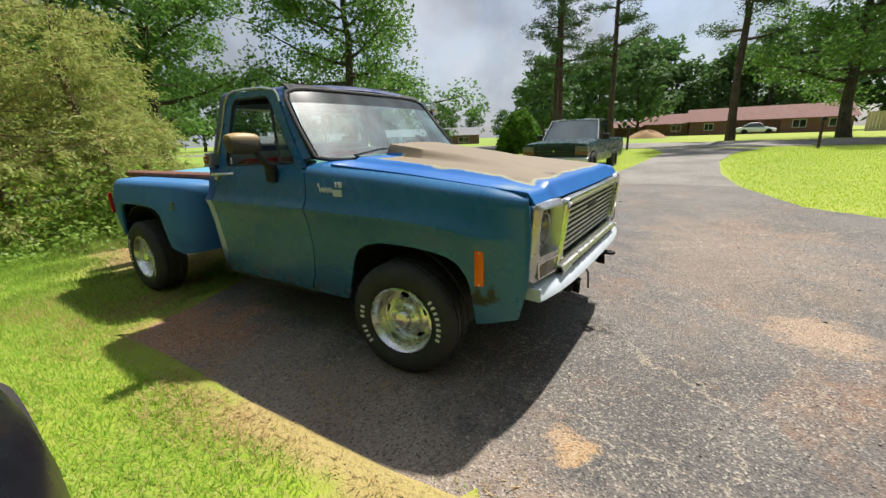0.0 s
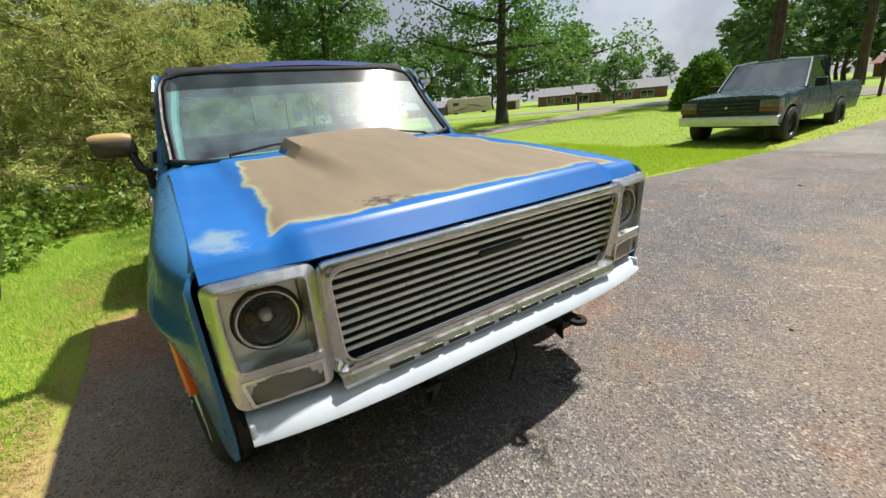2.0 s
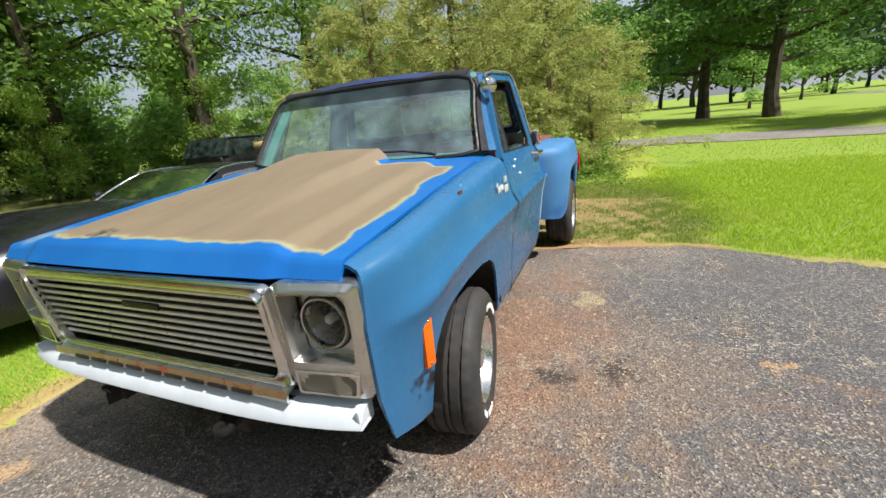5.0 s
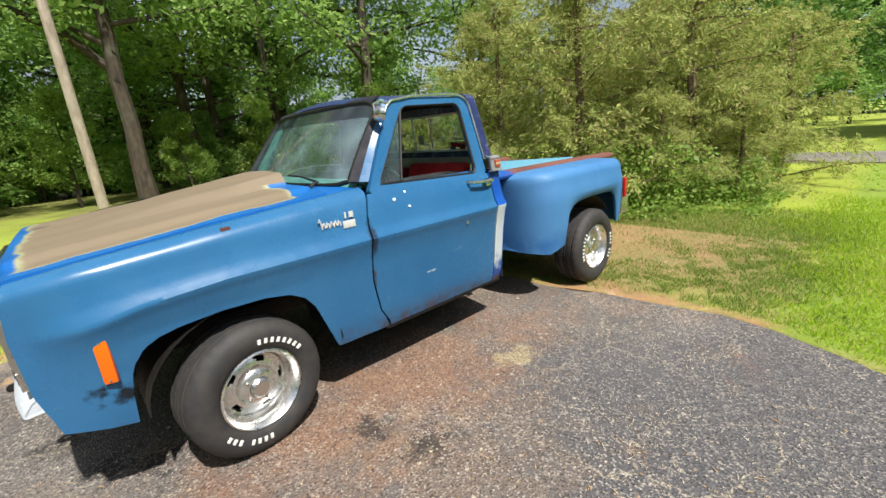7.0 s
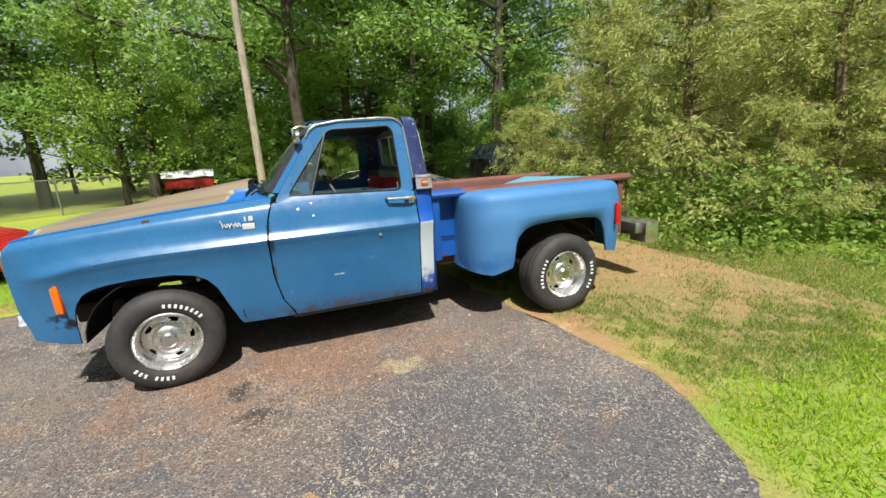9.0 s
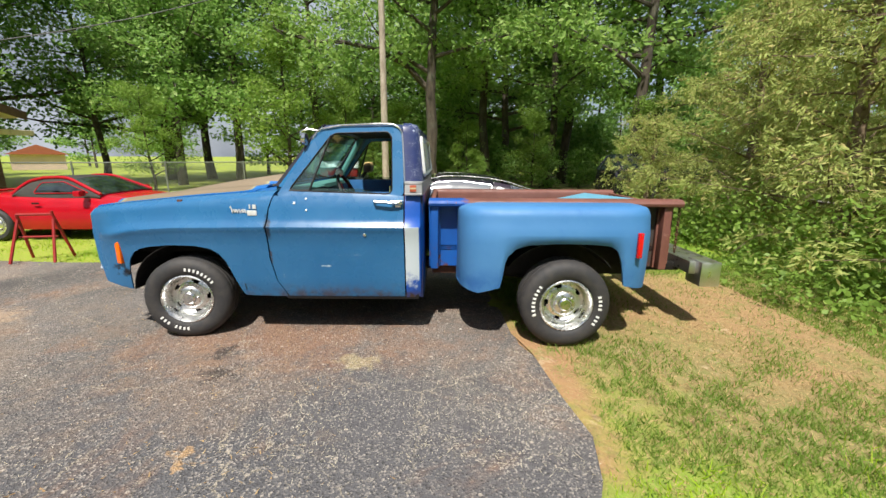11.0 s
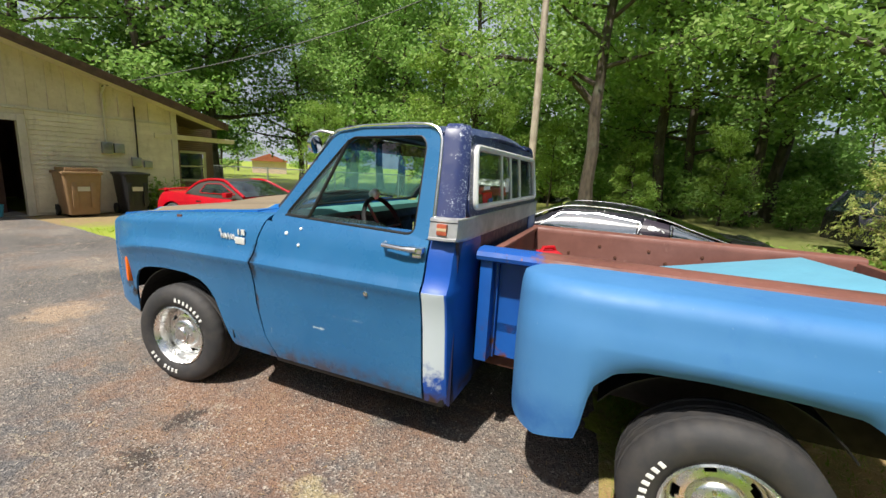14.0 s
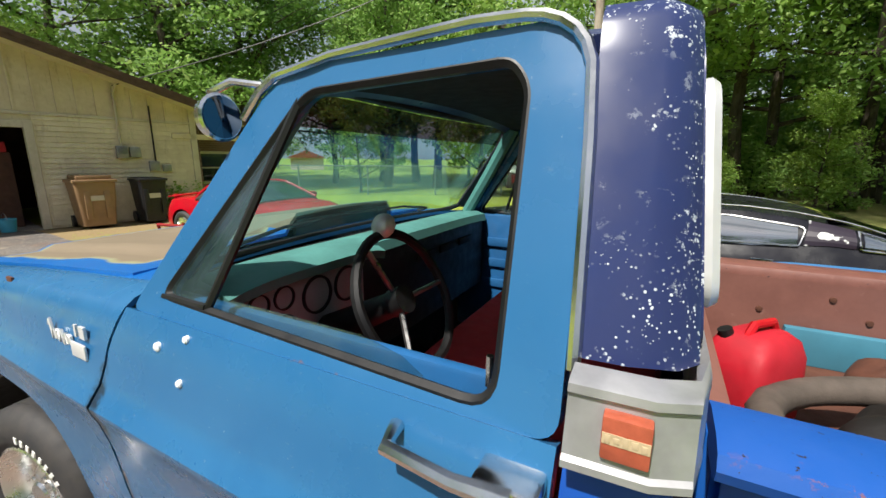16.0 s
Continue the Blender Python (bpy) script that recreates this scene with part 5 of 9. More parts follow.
        bm = mb()
        lathe(bm, [(0.0690, 0.006), (0.0480, 0.016), (0.0240, 0.021), (0.0001, 0.023)], 32, "x", c)
        part("headlight_lens", bm, LENS, bz, "round glass headlight lens").visible_shadow = False
        bm = mb()
        o2 = round_path([(0.632, 0.610), (0.824, 0.610), (0.838, 0.692), (0.632, 0.692)], 0.008)
        i2 = round_path([(0.641, 0.619), (0.817, 0.619), (0.828, 0.683), (0.641, 0.683)], 0.006)
        pts = lambda q, d: [(fx(y, z) + d, yy(y), z) for y, z in q]
        ring(bm, pts(o2, -0.02), pts(o2, 0.004))
        ring(bm, pts(o2, 0.004), pts(i2, 0.004))
        ring(bm, pts(i2, 0.004), pts(i2, -0.02))
        bmesh.ops.remove_doubles(bm, verts=bm.verts, dist=0.0003)
        bmesh.ops.recalc_face_normals(bm, faces=bm.faces)
        lp = part("park_lamp_frame", bm, CHROME, bz, "thin chrome frame of the parking lamp")
        bm = mb()
        grid = [[(fx(y, z) - 0.006 - 0.0015 * (j % 2), yy(y), z) for j, y in enumerate(0.639 + 0.190 * j / 22 for j in range(23))] for z in (0.616, 0.650, 0.686)]
        sheet(bm, grid, flip=(s > 0))
        thick(bm, 0.006)
        part("park_lamp_lens", bm, simple("grimy_clear_lens", lin(120, 116, 108), 0.35), lp, "grimy clear parking lamp lens")
    # white painted valance
    bm = mb()
    prof = [(0.66, 0.572), (0.708, 0.568), (0.722, 0.560), (0.748, 0.524), (0.750, 0.514), (0.742, 0.508), (0.68, 0.512)]
    sheet(bm, [[(x - 0.05 * abs(y) ** 4, 0.836 * y - 0.010, z + 0.004 * abs(y) ** 3) for y in (-1 + 2 * j / 30 for j in range(31))] for x, z in prof])
    thick(bm, 0.006)
    for s in (1, -1):
        box(bm, 0.62, 0.694, s * 0.821 - 0.010, s * 0.833 - 0.010, 0.512, 0.574, 0.002)
    part("front_valance", bm, simple("bluish_white_paint", lin(198, 207, 218), 0.5, 0.0, 0.12, 9, 0.1, 60), truck, "white painted front valance with the bumper removed")
    for ob in truck.children[t0:]:
        ob.location.y += CY
    # frame horns and tow brackets
    for s, y0 in ((1, 0.33), (-1, -0.33)):
        bm = mb()
        box(bm, -3.9, 0.70, y0 - 0.04, y0 + 0.04, 0.40, 0.50, 0.008)
        part("frame_rail", bm, FRAME_BLACK, truck, "greasy black chassis rail")
        bm = mb()
        yb = 0.285 if s > 0 else -0.345
        rows = []
        for k in range(11):
            u = k / 10
            half, tw = 0.014 + 0.016 * u ** 2, 1.9 * smooth01((u - 0.1) / 0.6)
            cx, cz = 0.705 + 0.012 * math.sin(u * 3.0), 0.520 - 0.125 * u
            rows.append([(cx + w * half * math.sin(tw), yb - s * 0.014 * math.sin(u * 2.6) + w * half * math.cos(tw), cz) for w in (-1, -0.4, 0.4, 1)])
        sheet(bm, rows)
        thick(bm, 0.007)
        if s > 0:
            lathe(bm, [(0.014, -0.008), (0.034, -0.008), (0.036, 0.0), (0.034, 0.008), (0.014, 0.008), (0.014, -0.008)], 20, "z", (0.755, 0.335, 0.462))
        box(bm, 0.60, 0.735, y0 - 0.030, y0 + 0.030, 0.452, 0.472, 0.006)
        bmesh.ops.recalc_face_normals(bm, faces=bm.faces)
        part("bumper_bracket", bm, FRAME_BLACK, truck, "bare black bumper bracket")
    bm = mb()
    box(bm, 0.30, 0.60, -0.45, 0.45, 0.36, 0.50, 0.03)
    tube(bm, [(0.62, 0.10, 0.47), (0.68, 0.08, 0.38), (0.70, 0.02, 0.30)], 0.006, 6)
    part("crossmember", bm, FRAME_BLACK, truck, "dark front crossmember with a hanging wire")


def marker(s, truck, x, y, z0, z1, w, mt, lb, turn=0):
    about = pose(x, s * y, 0) @ pose(0, 0, 0, 0, 0, -s * turn) @ pose(-x, -s * y, 0)
    bm = mb()
    box(bm, x - w / 2, x + w / 2, s * (y - 0.01), s * (y + 0.016), z0, z1, 0.007)
    bm.transform(about)
    m = part("side_marker", bm, mt, truck, lb)
    for z in (z0 + 0.012, z1 - 0.012):
        bm = mb()
        lathe(bm, [(0.0001, s * 0.003), (0.004, s * 0.002), (0.005, 0)], 8, "y", (x, s * (y + 0.016), z))
        bm.transform(about)
        part("screw", bm, CHROME, m)


def badge(s, truck):
    """Chrome script on the fender, kept as plain strokes."""
    bm = mb()
    y = lambda z: s * (fender_side(-0.5, z, 1.2, False) + 0.004)
    x0 = -0.44 if s > 0 else -0.60
    k = -1 if s > 0 else 1
    pts = []
    for i in range(22):
        pts.append((x0 + k * 0.0055 * i, y(0.99), 0.988 + 0.016 * math.sin(i * 1.7) + (0.02 if i < 3 else 0)))
    tube(bm, pts, 0.0045, 6)
    box(bm, x0 + k * 0.125, x0 + k * 0.195, y(0.97) - 0.002, y(0.97) + 0.004, 0.955, 0.993, 0.003)
    box(bm, x0 + k * 0.14, x0 + k * 0.15, y(1.0) - 0.002, y(1.0) + 0.004, 1.005, 1.035)
    box(bm, x0 + k * 0.165, x0 + k * 0.19, y(1.0) - 0.002, y(1.0) + 0.004, 1.005, 1.035)
    b = part("fender_badge", bm, ALU, truck, "chrome script badge on the fender")


def tyre_and_rim():
    """One wheel: axis along y, the face towards +y."""
    w = thing("wheel", "", "")
    R, W = 0.335, 0.25
    prof, seg = [], 132
    half = W / 2
    side = [(0.188, half - 0.035), (0.200, half - 0.012), (0.225, half + 0.004), (0.262, half + 0.010), (0.292, half + 0.004), (0.312, half - 0.008), (0.325, half - 0.022)]
    tread = [(R, half - 0.036), (R + 0.001, half - 0.055), (R - 0.008, half - 0.058), (R - 0.008, half - 0.066), (R + 0.002, half - 0.070), (R + 0.002, 0.02), (R - 0.008, 0.018), (R - 0.008, 0.008), (R + 0.002, 0.006)]
    prof = side + tread
    prof += [(r, -h) for r, h in prof[::-1]]
    bm = mb()
    rows = []
    for j, (r, h) in enumerate(prof):
        row = []
        for k in range(seg):
            a = 2 * math.pi * k / seg
            rr = r
            if r > 0.32 and (k + (j // 3) * 2) % 4 == 0:
                rr = r - 0.003
            row.append((rr * math.cos(a), h, rr * math.sin(a)))
        rows.append(row)
    sheet(bm, rows, close=True)
    bmesh.ops.recalc_face_normals(bm, faces=bm.faces)
    t = part("tyre", bm, RUBBER, w, "black tyre with raised white lettering")
    # raised white marks on the sidewall in place of the maker's lettering
    def marks(a0, count, step, tall, bars):
        for i in range(count):
            if bars[i] == " ":
                continue
            a = a0 - step * i
            bm = mb()
            m = Matrix.Rotation(-a + math.pi / 2, 4, "Y") @ Matrix.Translation((0, half + 0.006, 0.250))
            box(bm, -0.0078, 0.0078, -0.004, 0.0060, -tall / 2, tall / 2, 0.002, m)
            part("letter", bm, LETTER, t, "", False)
    marks(radians(146), 8, radians(7.4), 0.026, "xxxxxxxx")
    marks(radians(-36), 8, radians(7.2), 0.025, "xxx xxxx")
    # rim barrel
    bm = mb()
    lathe(bm, [(0.196, half - 0.018), (0.200, half - 0.006), (0.192, half - 0.002), (0.184, half - 0.012), (0.177, half - 0.030), (0.174, half - 0.034), (0.168, half - 0.07), (0.160, half - 0.105), (0.172, -half + 0.02), (0.196, -half + 0.01)], 64)
    rm = part("rim", bm, RIM, w, "polished deep-dish slot wheel rim")
    # slotted centre
    seg2 = 60
    face = [(0.161, half - 0.104), (0.152, half - 0.110), (0.141, half - 0.102), (0.129, half - 0.096), (0.117, half - 0.092), (0.102, half - 0.090), (0.094, half - 0.088), (0.089, half - 0.066), (0.078, half - 0.056), (0.050, half - 0.052)]
    bm = mb()
    lathe(bm, face, seg2, skip=lambda i, j: (i == 2 and (j % 12) in (4, 5, 6, 7)) or (i == 3 and (j % 12) in (5, 6, 7)))
    thick(bm, 0.008)
    part("rim_face", bm, RIM, rm, "slotted wheel centre")
    bm = mb()
    lathe(bm, [(0.050, half - 0.056), (0.048, half - 0.030), (0.040, half - 0.022), (0.0001, half - 0.020)], 24)
    for k in range(5):
        a = 2 * math.pi * (k + 0.5) / 5
        x, z = 0.068 * math.cos(a), 0.068 * math.sin(a)
        lathe(bm, [(0.010, half - 0.068), (0.010, half - 0.042), (0.007, half - 0.036), (0.0001, half - 0.035)], 6, "y", (x, 0, z))
    part("hub_cap", bm, CHROME, rm, "chrome hub with lug nuts")
    bm = mb()
    lathe(bm, [(0.165, half - 0.15), (0.0001, half - 0.15)], 32)
    lathe(bm, [(0.140, half - 0.11), (0.140, half - 0.14)], 32)
    part("brake_drum", bm, FRAME_BLACK, rm, "dark brake drum behind the slots")
    return w


def rear_fender(s, truck):
    arch = [(-3.60, 0.415), (-3.40, 0.445), (-3.295, 0.470), (-3.287, 0.56), (-3.268, 0.66), (-3.235, 0.732), (-3.18, 0.764), (-3.05, 0.776), (-2.80, 0.780), (-2.60, 0.768), (-2.515, 0.742), (-2.455, 0.68), (-2.43, 0.60), (-2.415, 0.455), (-2.25, 0.40), (-2.11, 0.42)]
    rows = []
    xc, a = -2.830, 0.722
    n = 110
    for i in range(n + 1):
        q = math.cos(math.pi * i / n)
        q = math.copysign(abs(q) ** 0.8, q)
        x = xc + a * q
        yo = 0.66 + (0.460 if s > 0 else 0.405) * max(0.0, 1 - abs(q) ** 6) ** 0.32
        zt = (1.040 if s > 0 else 0.985) - 0.05 * abs(q) ** 12
        zb = interp(x, arch)
        flare = 0.024 * min(1.0, (yo - 0.66) / 0.3)
        r = min(0.085, (yo - 0.63) * 0.6)
        row = [(x, s * 0.625, zt - 0.01), (x, s * (0.625 + (yo - flare - r - 0.625) * 0.5), zt + 0.002), (x, s * (yo - flare - r), zt)]
        for k in range(1, 8):
            t = math.pi / 2 * k / 7
            row.append((x, s * (yo - flare - r + r * math.sin(t)), zt - r * (1 - math.cos(t))))
        z0 = zt - r
        row += [(x, s * (yo - flare * (1 - k / 2)), z0 - 0.055 * k) for k in (1, 2)]
        z0 -= 0.110
        row += [(x, s * (yo - 0.030 * (k / 7) ** 2), z0 + (zb - z0) * k / 7) for k in range(1, 8)]
        row.append((x, s * (yo - 0.05), zb + 0.004))
        rows.append(row)
    bm = mb()
    sheet(bm, rows, flip=(s > 0))
    thick(bm, 0.008)
    for v in bm.verts:  # trim the pointed corners of the sheet metal
        v.co.z = min(v.co.z, 1.044 if s > 0 else 0.989)
        v.co.x = max(xc - a - 0.006, min(xc + a + 0.006, v.co.x))
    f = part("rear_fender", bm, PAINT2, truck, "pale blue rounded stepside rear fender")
    marker(s, f, -3.375, 1.108 if s > 0 else 1.052, 0.685, 0.865, 0.036, REDLENS, "red side marker lens")
    if s < 0:
        for k in range(2):
            bm = mb()
            tube(bm, [(-2.23 - 0.03 * k, s * 1.040, 0.77), (-2.205 - 0.03 * k, s * 1.034, 0.84)], 0.008, 6)
            part("trim_slash", bm, CHROME, f, "short slanted chrome trim strip")
    return f


def bed(truck):
    x0, x1, z0 = -1.895, -3.80, 0.50
    for s in (1, -1):
        z1 = 1.030 if s > 0 else 1.000
        w = 0.640 if s > 0 else 0.600
        bm = mb()
        box(bm, x1, x0, s * (w - 0.016), s * w, z0, z1)
        side = part("bed_side", bm, [BEDSIDEP], truck, "royal blue and primer pickup bed side")
        for xx, mtp in ((-1.925, BEDSIDEP), (-3.75, BEDP)):
            bm = mb()
            box(bm, xx - 0.03, xx + 0.03, s * w, s * (w + 0.10), z0, z1, 0.006)
            box(bm, xx - 0.045, xx + 0.045, s * w, s * (w + 0.03), z0, z1 - 0.01, 0.004)
            part("stake_post", bm, mtp, side, "bed corner post")
        bm = mb()
        box(bm, x1 + 0.01, x0 - 0.01, s * (w - 0.021), s * (w - 0.017), z0 + 0.1, z1 - 0.012)
        part("bed_lining", bm, BEDIN, side, "brown primer inner bed wall")
        for k in range(6):
            bm = mb()
            lathe(bm, [(0.0001, -s * 0.006), (0.010, -s * 0.005), (0.012, 0.0)], 10, "y", (-2.17 - 0.16 * k - 0.05 * (k % 2), s * (w - 0.022), 0.86 + 0.07 * (k % 2)))
            part("bolt", bm, RUST, side)
        # rolled rail: flat on top, turned down outside
        bm = mb()
        prof = [(-0.020, -0.03), (-0.022, 0.0), (-0.012, 0.016), (0.02, 0.024), (0.09, 0.022), (0.122, 0.012), (0.132, -0.008), (0.126, -0.026), (0.105, -0.034), (0.03, -0.03)]
        rows = [[(x0 + 0.012 + (x1 - 0.05 - x0 - 0.012) * i / 20, s * (w + a), z1 + b + 0.006) for a, b in prof] for i in range(21)]
        sheet(bm, rows, close=True, flip=(s < 0))
        bmesh.ops.holes_fill(bm, edges=bm.edges)
        part("bed_rail", bm, BEDP, truck, "rolled brown primer bed rail")
    bm = mb()
    box(bm, x0 - 0.015, x0 + 0.005, -0.60, 0.64, z0, 1.0)
    box(bm, x0 - 0.03, x0 + 0.02, -0.60, 0.64, 0.995, 1.022, 0.008)
    part("bed_front", bm, BEDIN, truck, "brown primer bed front wall")
    bm = mb()
    box(bm, x1 - 0.045, x1, -0.60, 0.64, z0 + 0.02, 1.0, 0.01)
    part("tailgate", bm, BEDP, truck, "brown primer tailgate held by chains")
    bm = mb()
    box(bm, x1 - 0.03, x0 + 0.0, -0.60, 0.64, 0.63, 0.675)
    part("bed_floor", bm, RUST, truck, "rusty bed floor")
    for s in (1, -1):
        bm = mb()
        for k in range(14):
            c = Vector((x1 - 0.055, s * 0.70, 1.0 - 0.027 * k))
            n = (Vector((1, 0, 0)), Vector((0, 1, 0)))[k % 2]
            tube(bm, [c + n * 0.010 * math.cos(a) + Vector((0, 0, 0.018 * math.sin(a))) for a in (2 * math.pi * j / 8 for j in range(9))], 0.0035, 5, False)
        part("tailgate_chain", bm, RUST, truck, "rusty tailgate chain")
    # step bumper
    bm = mb()
    box(bm, -4.18, -3.98, -0.72, 0.72, 0.46, 0.565, 0.012)
    box(bm, -4.20, -4.17, -0.72, 0.72, 0.38, 0.57, 0.008)
    bp = part("rear_bumper", bm, DULL, truck, "dull aluminium rear step bumper")
    for s in (1, -1):
        bm = mb()
        box(bm, -4.19, -4.03, s * 0.60, s * 0.80, 0.375, 0.575, 0.012)
        part("bumper_end", bm, chrome("bright_tread_plate", 0.38, 0.3, 0.78), bp, "bright tread-plate bumper end")
        bm = mb()
        box(bm, -4.03, -3.70, s * 0.42, s * 0.50, 0.43, 0.50, 0.006)
        part("bumper_arm", bm, FRAME_BLACK, bp)
    # rear axle and springs
    bm = mb()
    tube(bm, [(-2.90, -0.85, 0.325), (-2.90, 0.85, 0.325)], 0.045, 10)
    lathe(bm, [(0.0001, -0.14), (0.10, -0.10), (0.14, 0), (0.10, 0.10), (0.0001, 0.14)], 16, "y", (-2.90, 0.05, 0.33))
    for s in (1, -1):
        tube(bm, [(-2.2, s * 0.52, 0.46), (-2.9, s * 0.52, 0.36), (-3.5, s * 0.52, 0.50)], 0.03, 6)
        tube(bm, [(-3.0, s * 0.58, 0.33), (-3.30, s * 0.60, 0.62)], 0.022, 8)
    part("rear_axle", bm, FRAME_BLACK, truck, "dark rear axle with springs")
    bm = mb()
    tube(bm, [(-0.04, -0.80, 0.325), (-0.04, 0.80, 0.325)], 0.04, 8)
    tube(bm, [(-0.7, -0.3, 0.33), (-2.0, -0.35, 0.33), (-3.2, -0.5, 0.42)], 0.03, 8)
    box(bm, -2.35, -1.9, -0.3, 0.6, 0.42, 0.56, 0.02)
    part("underbody", bm, RUST, truck, "rusty exhaust and underbody")
    # inner wheel housings
    for s in (1, -1):
        bm = mb()
        sheet(bm, [[(-0.06 + 0.43 * math.cos(t), s * y, 0.38 + 0.36 * math.sin(t)) for y in (0.55, 0.93)] for t in (math.pi * k / 16 for k in range(17))])
        thick(bm, 0.006)
        part("wheel_housing", bm, FRAME_BLACK, truck, "dark inner wheel housing")
        bm = mb()
        ya = 0.646 if s > 0 else 0.606
        sheet(bm, [[(-2.85 + 0.44 * math.cos(t), s * y, 0.40 + 0.372 * math.sin(t)) for y in (ya, 1.02)] for t in (math.pi * (0.17 + 0.66 * k / 16) for k in range(17))])
        thick(bm, 0.006)
        box(bm, -3.62, -2.18, s * ya, s * (ya + 0.010), 0.44, 0.80)
        part("wheel_housing", bm, FRAME_BLACK, truck, "dark inner rear wheel housing")


def mirrors(truck):
    # large mirror on the passenger side
    squarish = lambda v: math.copysign(abs(v) ** 0.65, v)
    bm = mb()
    rows = []
    for i in range(9):
        t = math.pi * i / 8
        rows.append([(-1.09 + 0.054 * squarish(math.cos(a)) * math.sin(t) ** 0.25, -1.050 + 0.098 * math.cos(t), 1.256 + 0.064 * squarish(math.sin(a)) * math.sin(t) ** 0.25) for a in (2 * math.pi * k / 16 for k in range(16))])
    sheet(bm, rows, close=True)
    bmesh.ops.recalc_face_normals(bm, faces=bm.faces)
    mm = Mat("mirror_shell_primer", lin(78, 70, 62), 0.5)
    mm.tint(mm.ramp(mm.axis(2), 1.272, 1.305), lin(176, 148, 96))
    a = part("side_mirror", bm, mm.m, truck, "black door mirror with tan primer on top")
    bm = mb()
    tube(bm, [(-1.0, -0.93, 1.09), (-1.02, -0.975, 1.13), (-1.05, -0.985, 1.18), (-1.08, -0.99, 1.22)], 0.022, 8)
    box(bm, -1.07, -0.98, -0.965, -0.93, 1.02, 1.13, 0.01)
    part("mirror_arm", bm, BLACK, a, "black mirror arm")
    # pair of small round mirrors on the driver's pillar
    bm = mb()
    for x, y, z, r in ((-0.975, 0.822, 1.504, 0.048),):
        lathe(bm, [(0.0001, -0.004), (r * 0.9, -0.006), (r, -0.002), (r * 0.9, 0.02), (r * 0.5, 0.035), (0.0001, 0.04)], 24, "x", (x, y, z))
    tube(bm, [(-0.940, 0.822, 1.504), (-0.940, 0.815, 1.555), (-0.99, 0.800, 1.575), (-1.06, 0.785, 1.565)], [0.008, 0.009, 0.008, 0.007], 8)
    rm = part("round_mirror", bm, CHROME, truck, "round chrome clip-on mirror")
    for x, y, z, r in ((-0.975, 0.822, 1.504, 0.048),):
        bm = mb()
        lathe(bm, [(0.0001, -0.009), (r * 0.86, -0.0075)], 24, "x", (x, y, z))
        part("mirror_glass", bm, Mat("old_mirror_glass", (0.16, 0.17, 0.18, 1), 0.06, 1.0).m, rm, "dark mirror glass")


def pickup():
    t = thing("pickup_truck", "faded blue stepside pickup truck with primered hood on asphalt", "truck")
    for s in (1, -1):
        front_fender(s, t)
        door(s, t)
        drip_rail(s, t)
        rear_fender(s, t)
        badge(s, t)
        marker(s, t, 0.44, 0.932 if s > 0 else 0.951, 0.584, 0.758, 0.044, AMBER, "amber side marker lens", 17)
    cab(t)
    interior(t)
    hood(t)
    grille(t)
    bed(t)
    mirrors(t)
    bm = mb()
    for x, y, z in ((-0.05, 0.905, 1.045),):
        box(bm, x - 0.02, x + 0.02, y - 0.003, y + 0.006, z - 0.025, z + 0.02, 0.004)
    part("fender_clip", bm, RUST, t, "rusty clip mark on the fender top")
    # the cab leans a touch towards the passenger's side at the windshield
    for ob in t.children_recursive:
        for v in ob.data.vertices:
            if -1.6 < v.co.x < 0.0 and v.co.z > 1.10:
                v.co.y -= 0.030 * min(1.0, (v.co.z - 1.10) / 0.25) * smooth01((v.co.x + 1.6) / 0.5)
    # wheels
    proto = tyre_and_rim()
    spots = ((-0.03, 0.858, 0.312, 8, 1), (-2.895, 0.978, 0.320, 0, 1), (-0.04, -0.874, 0.312, 8, -1), (-2.895, -0.955, 0.309, 0, -1))
    for k, (x, y, z, steer, s) in enumerate(spots):
        m = pose(x, y, z, 0, 0, steer + (0 if s > 0 else 180)) @ Matrix.Rotation(radians((0, 110, -50, 110)[k]), 4, "Y") @ Matrix.Scale((0.94, 0.975, 0.94, 0.95)[k], 4)
        w = proto if k == 0 else copy_thing(proto, m)
        w.matrix_basis = m
        w.parent = t
        for key in ("label", "category"):
            if key in w:
                del w[key]
    return t


TRUCK = pickup()

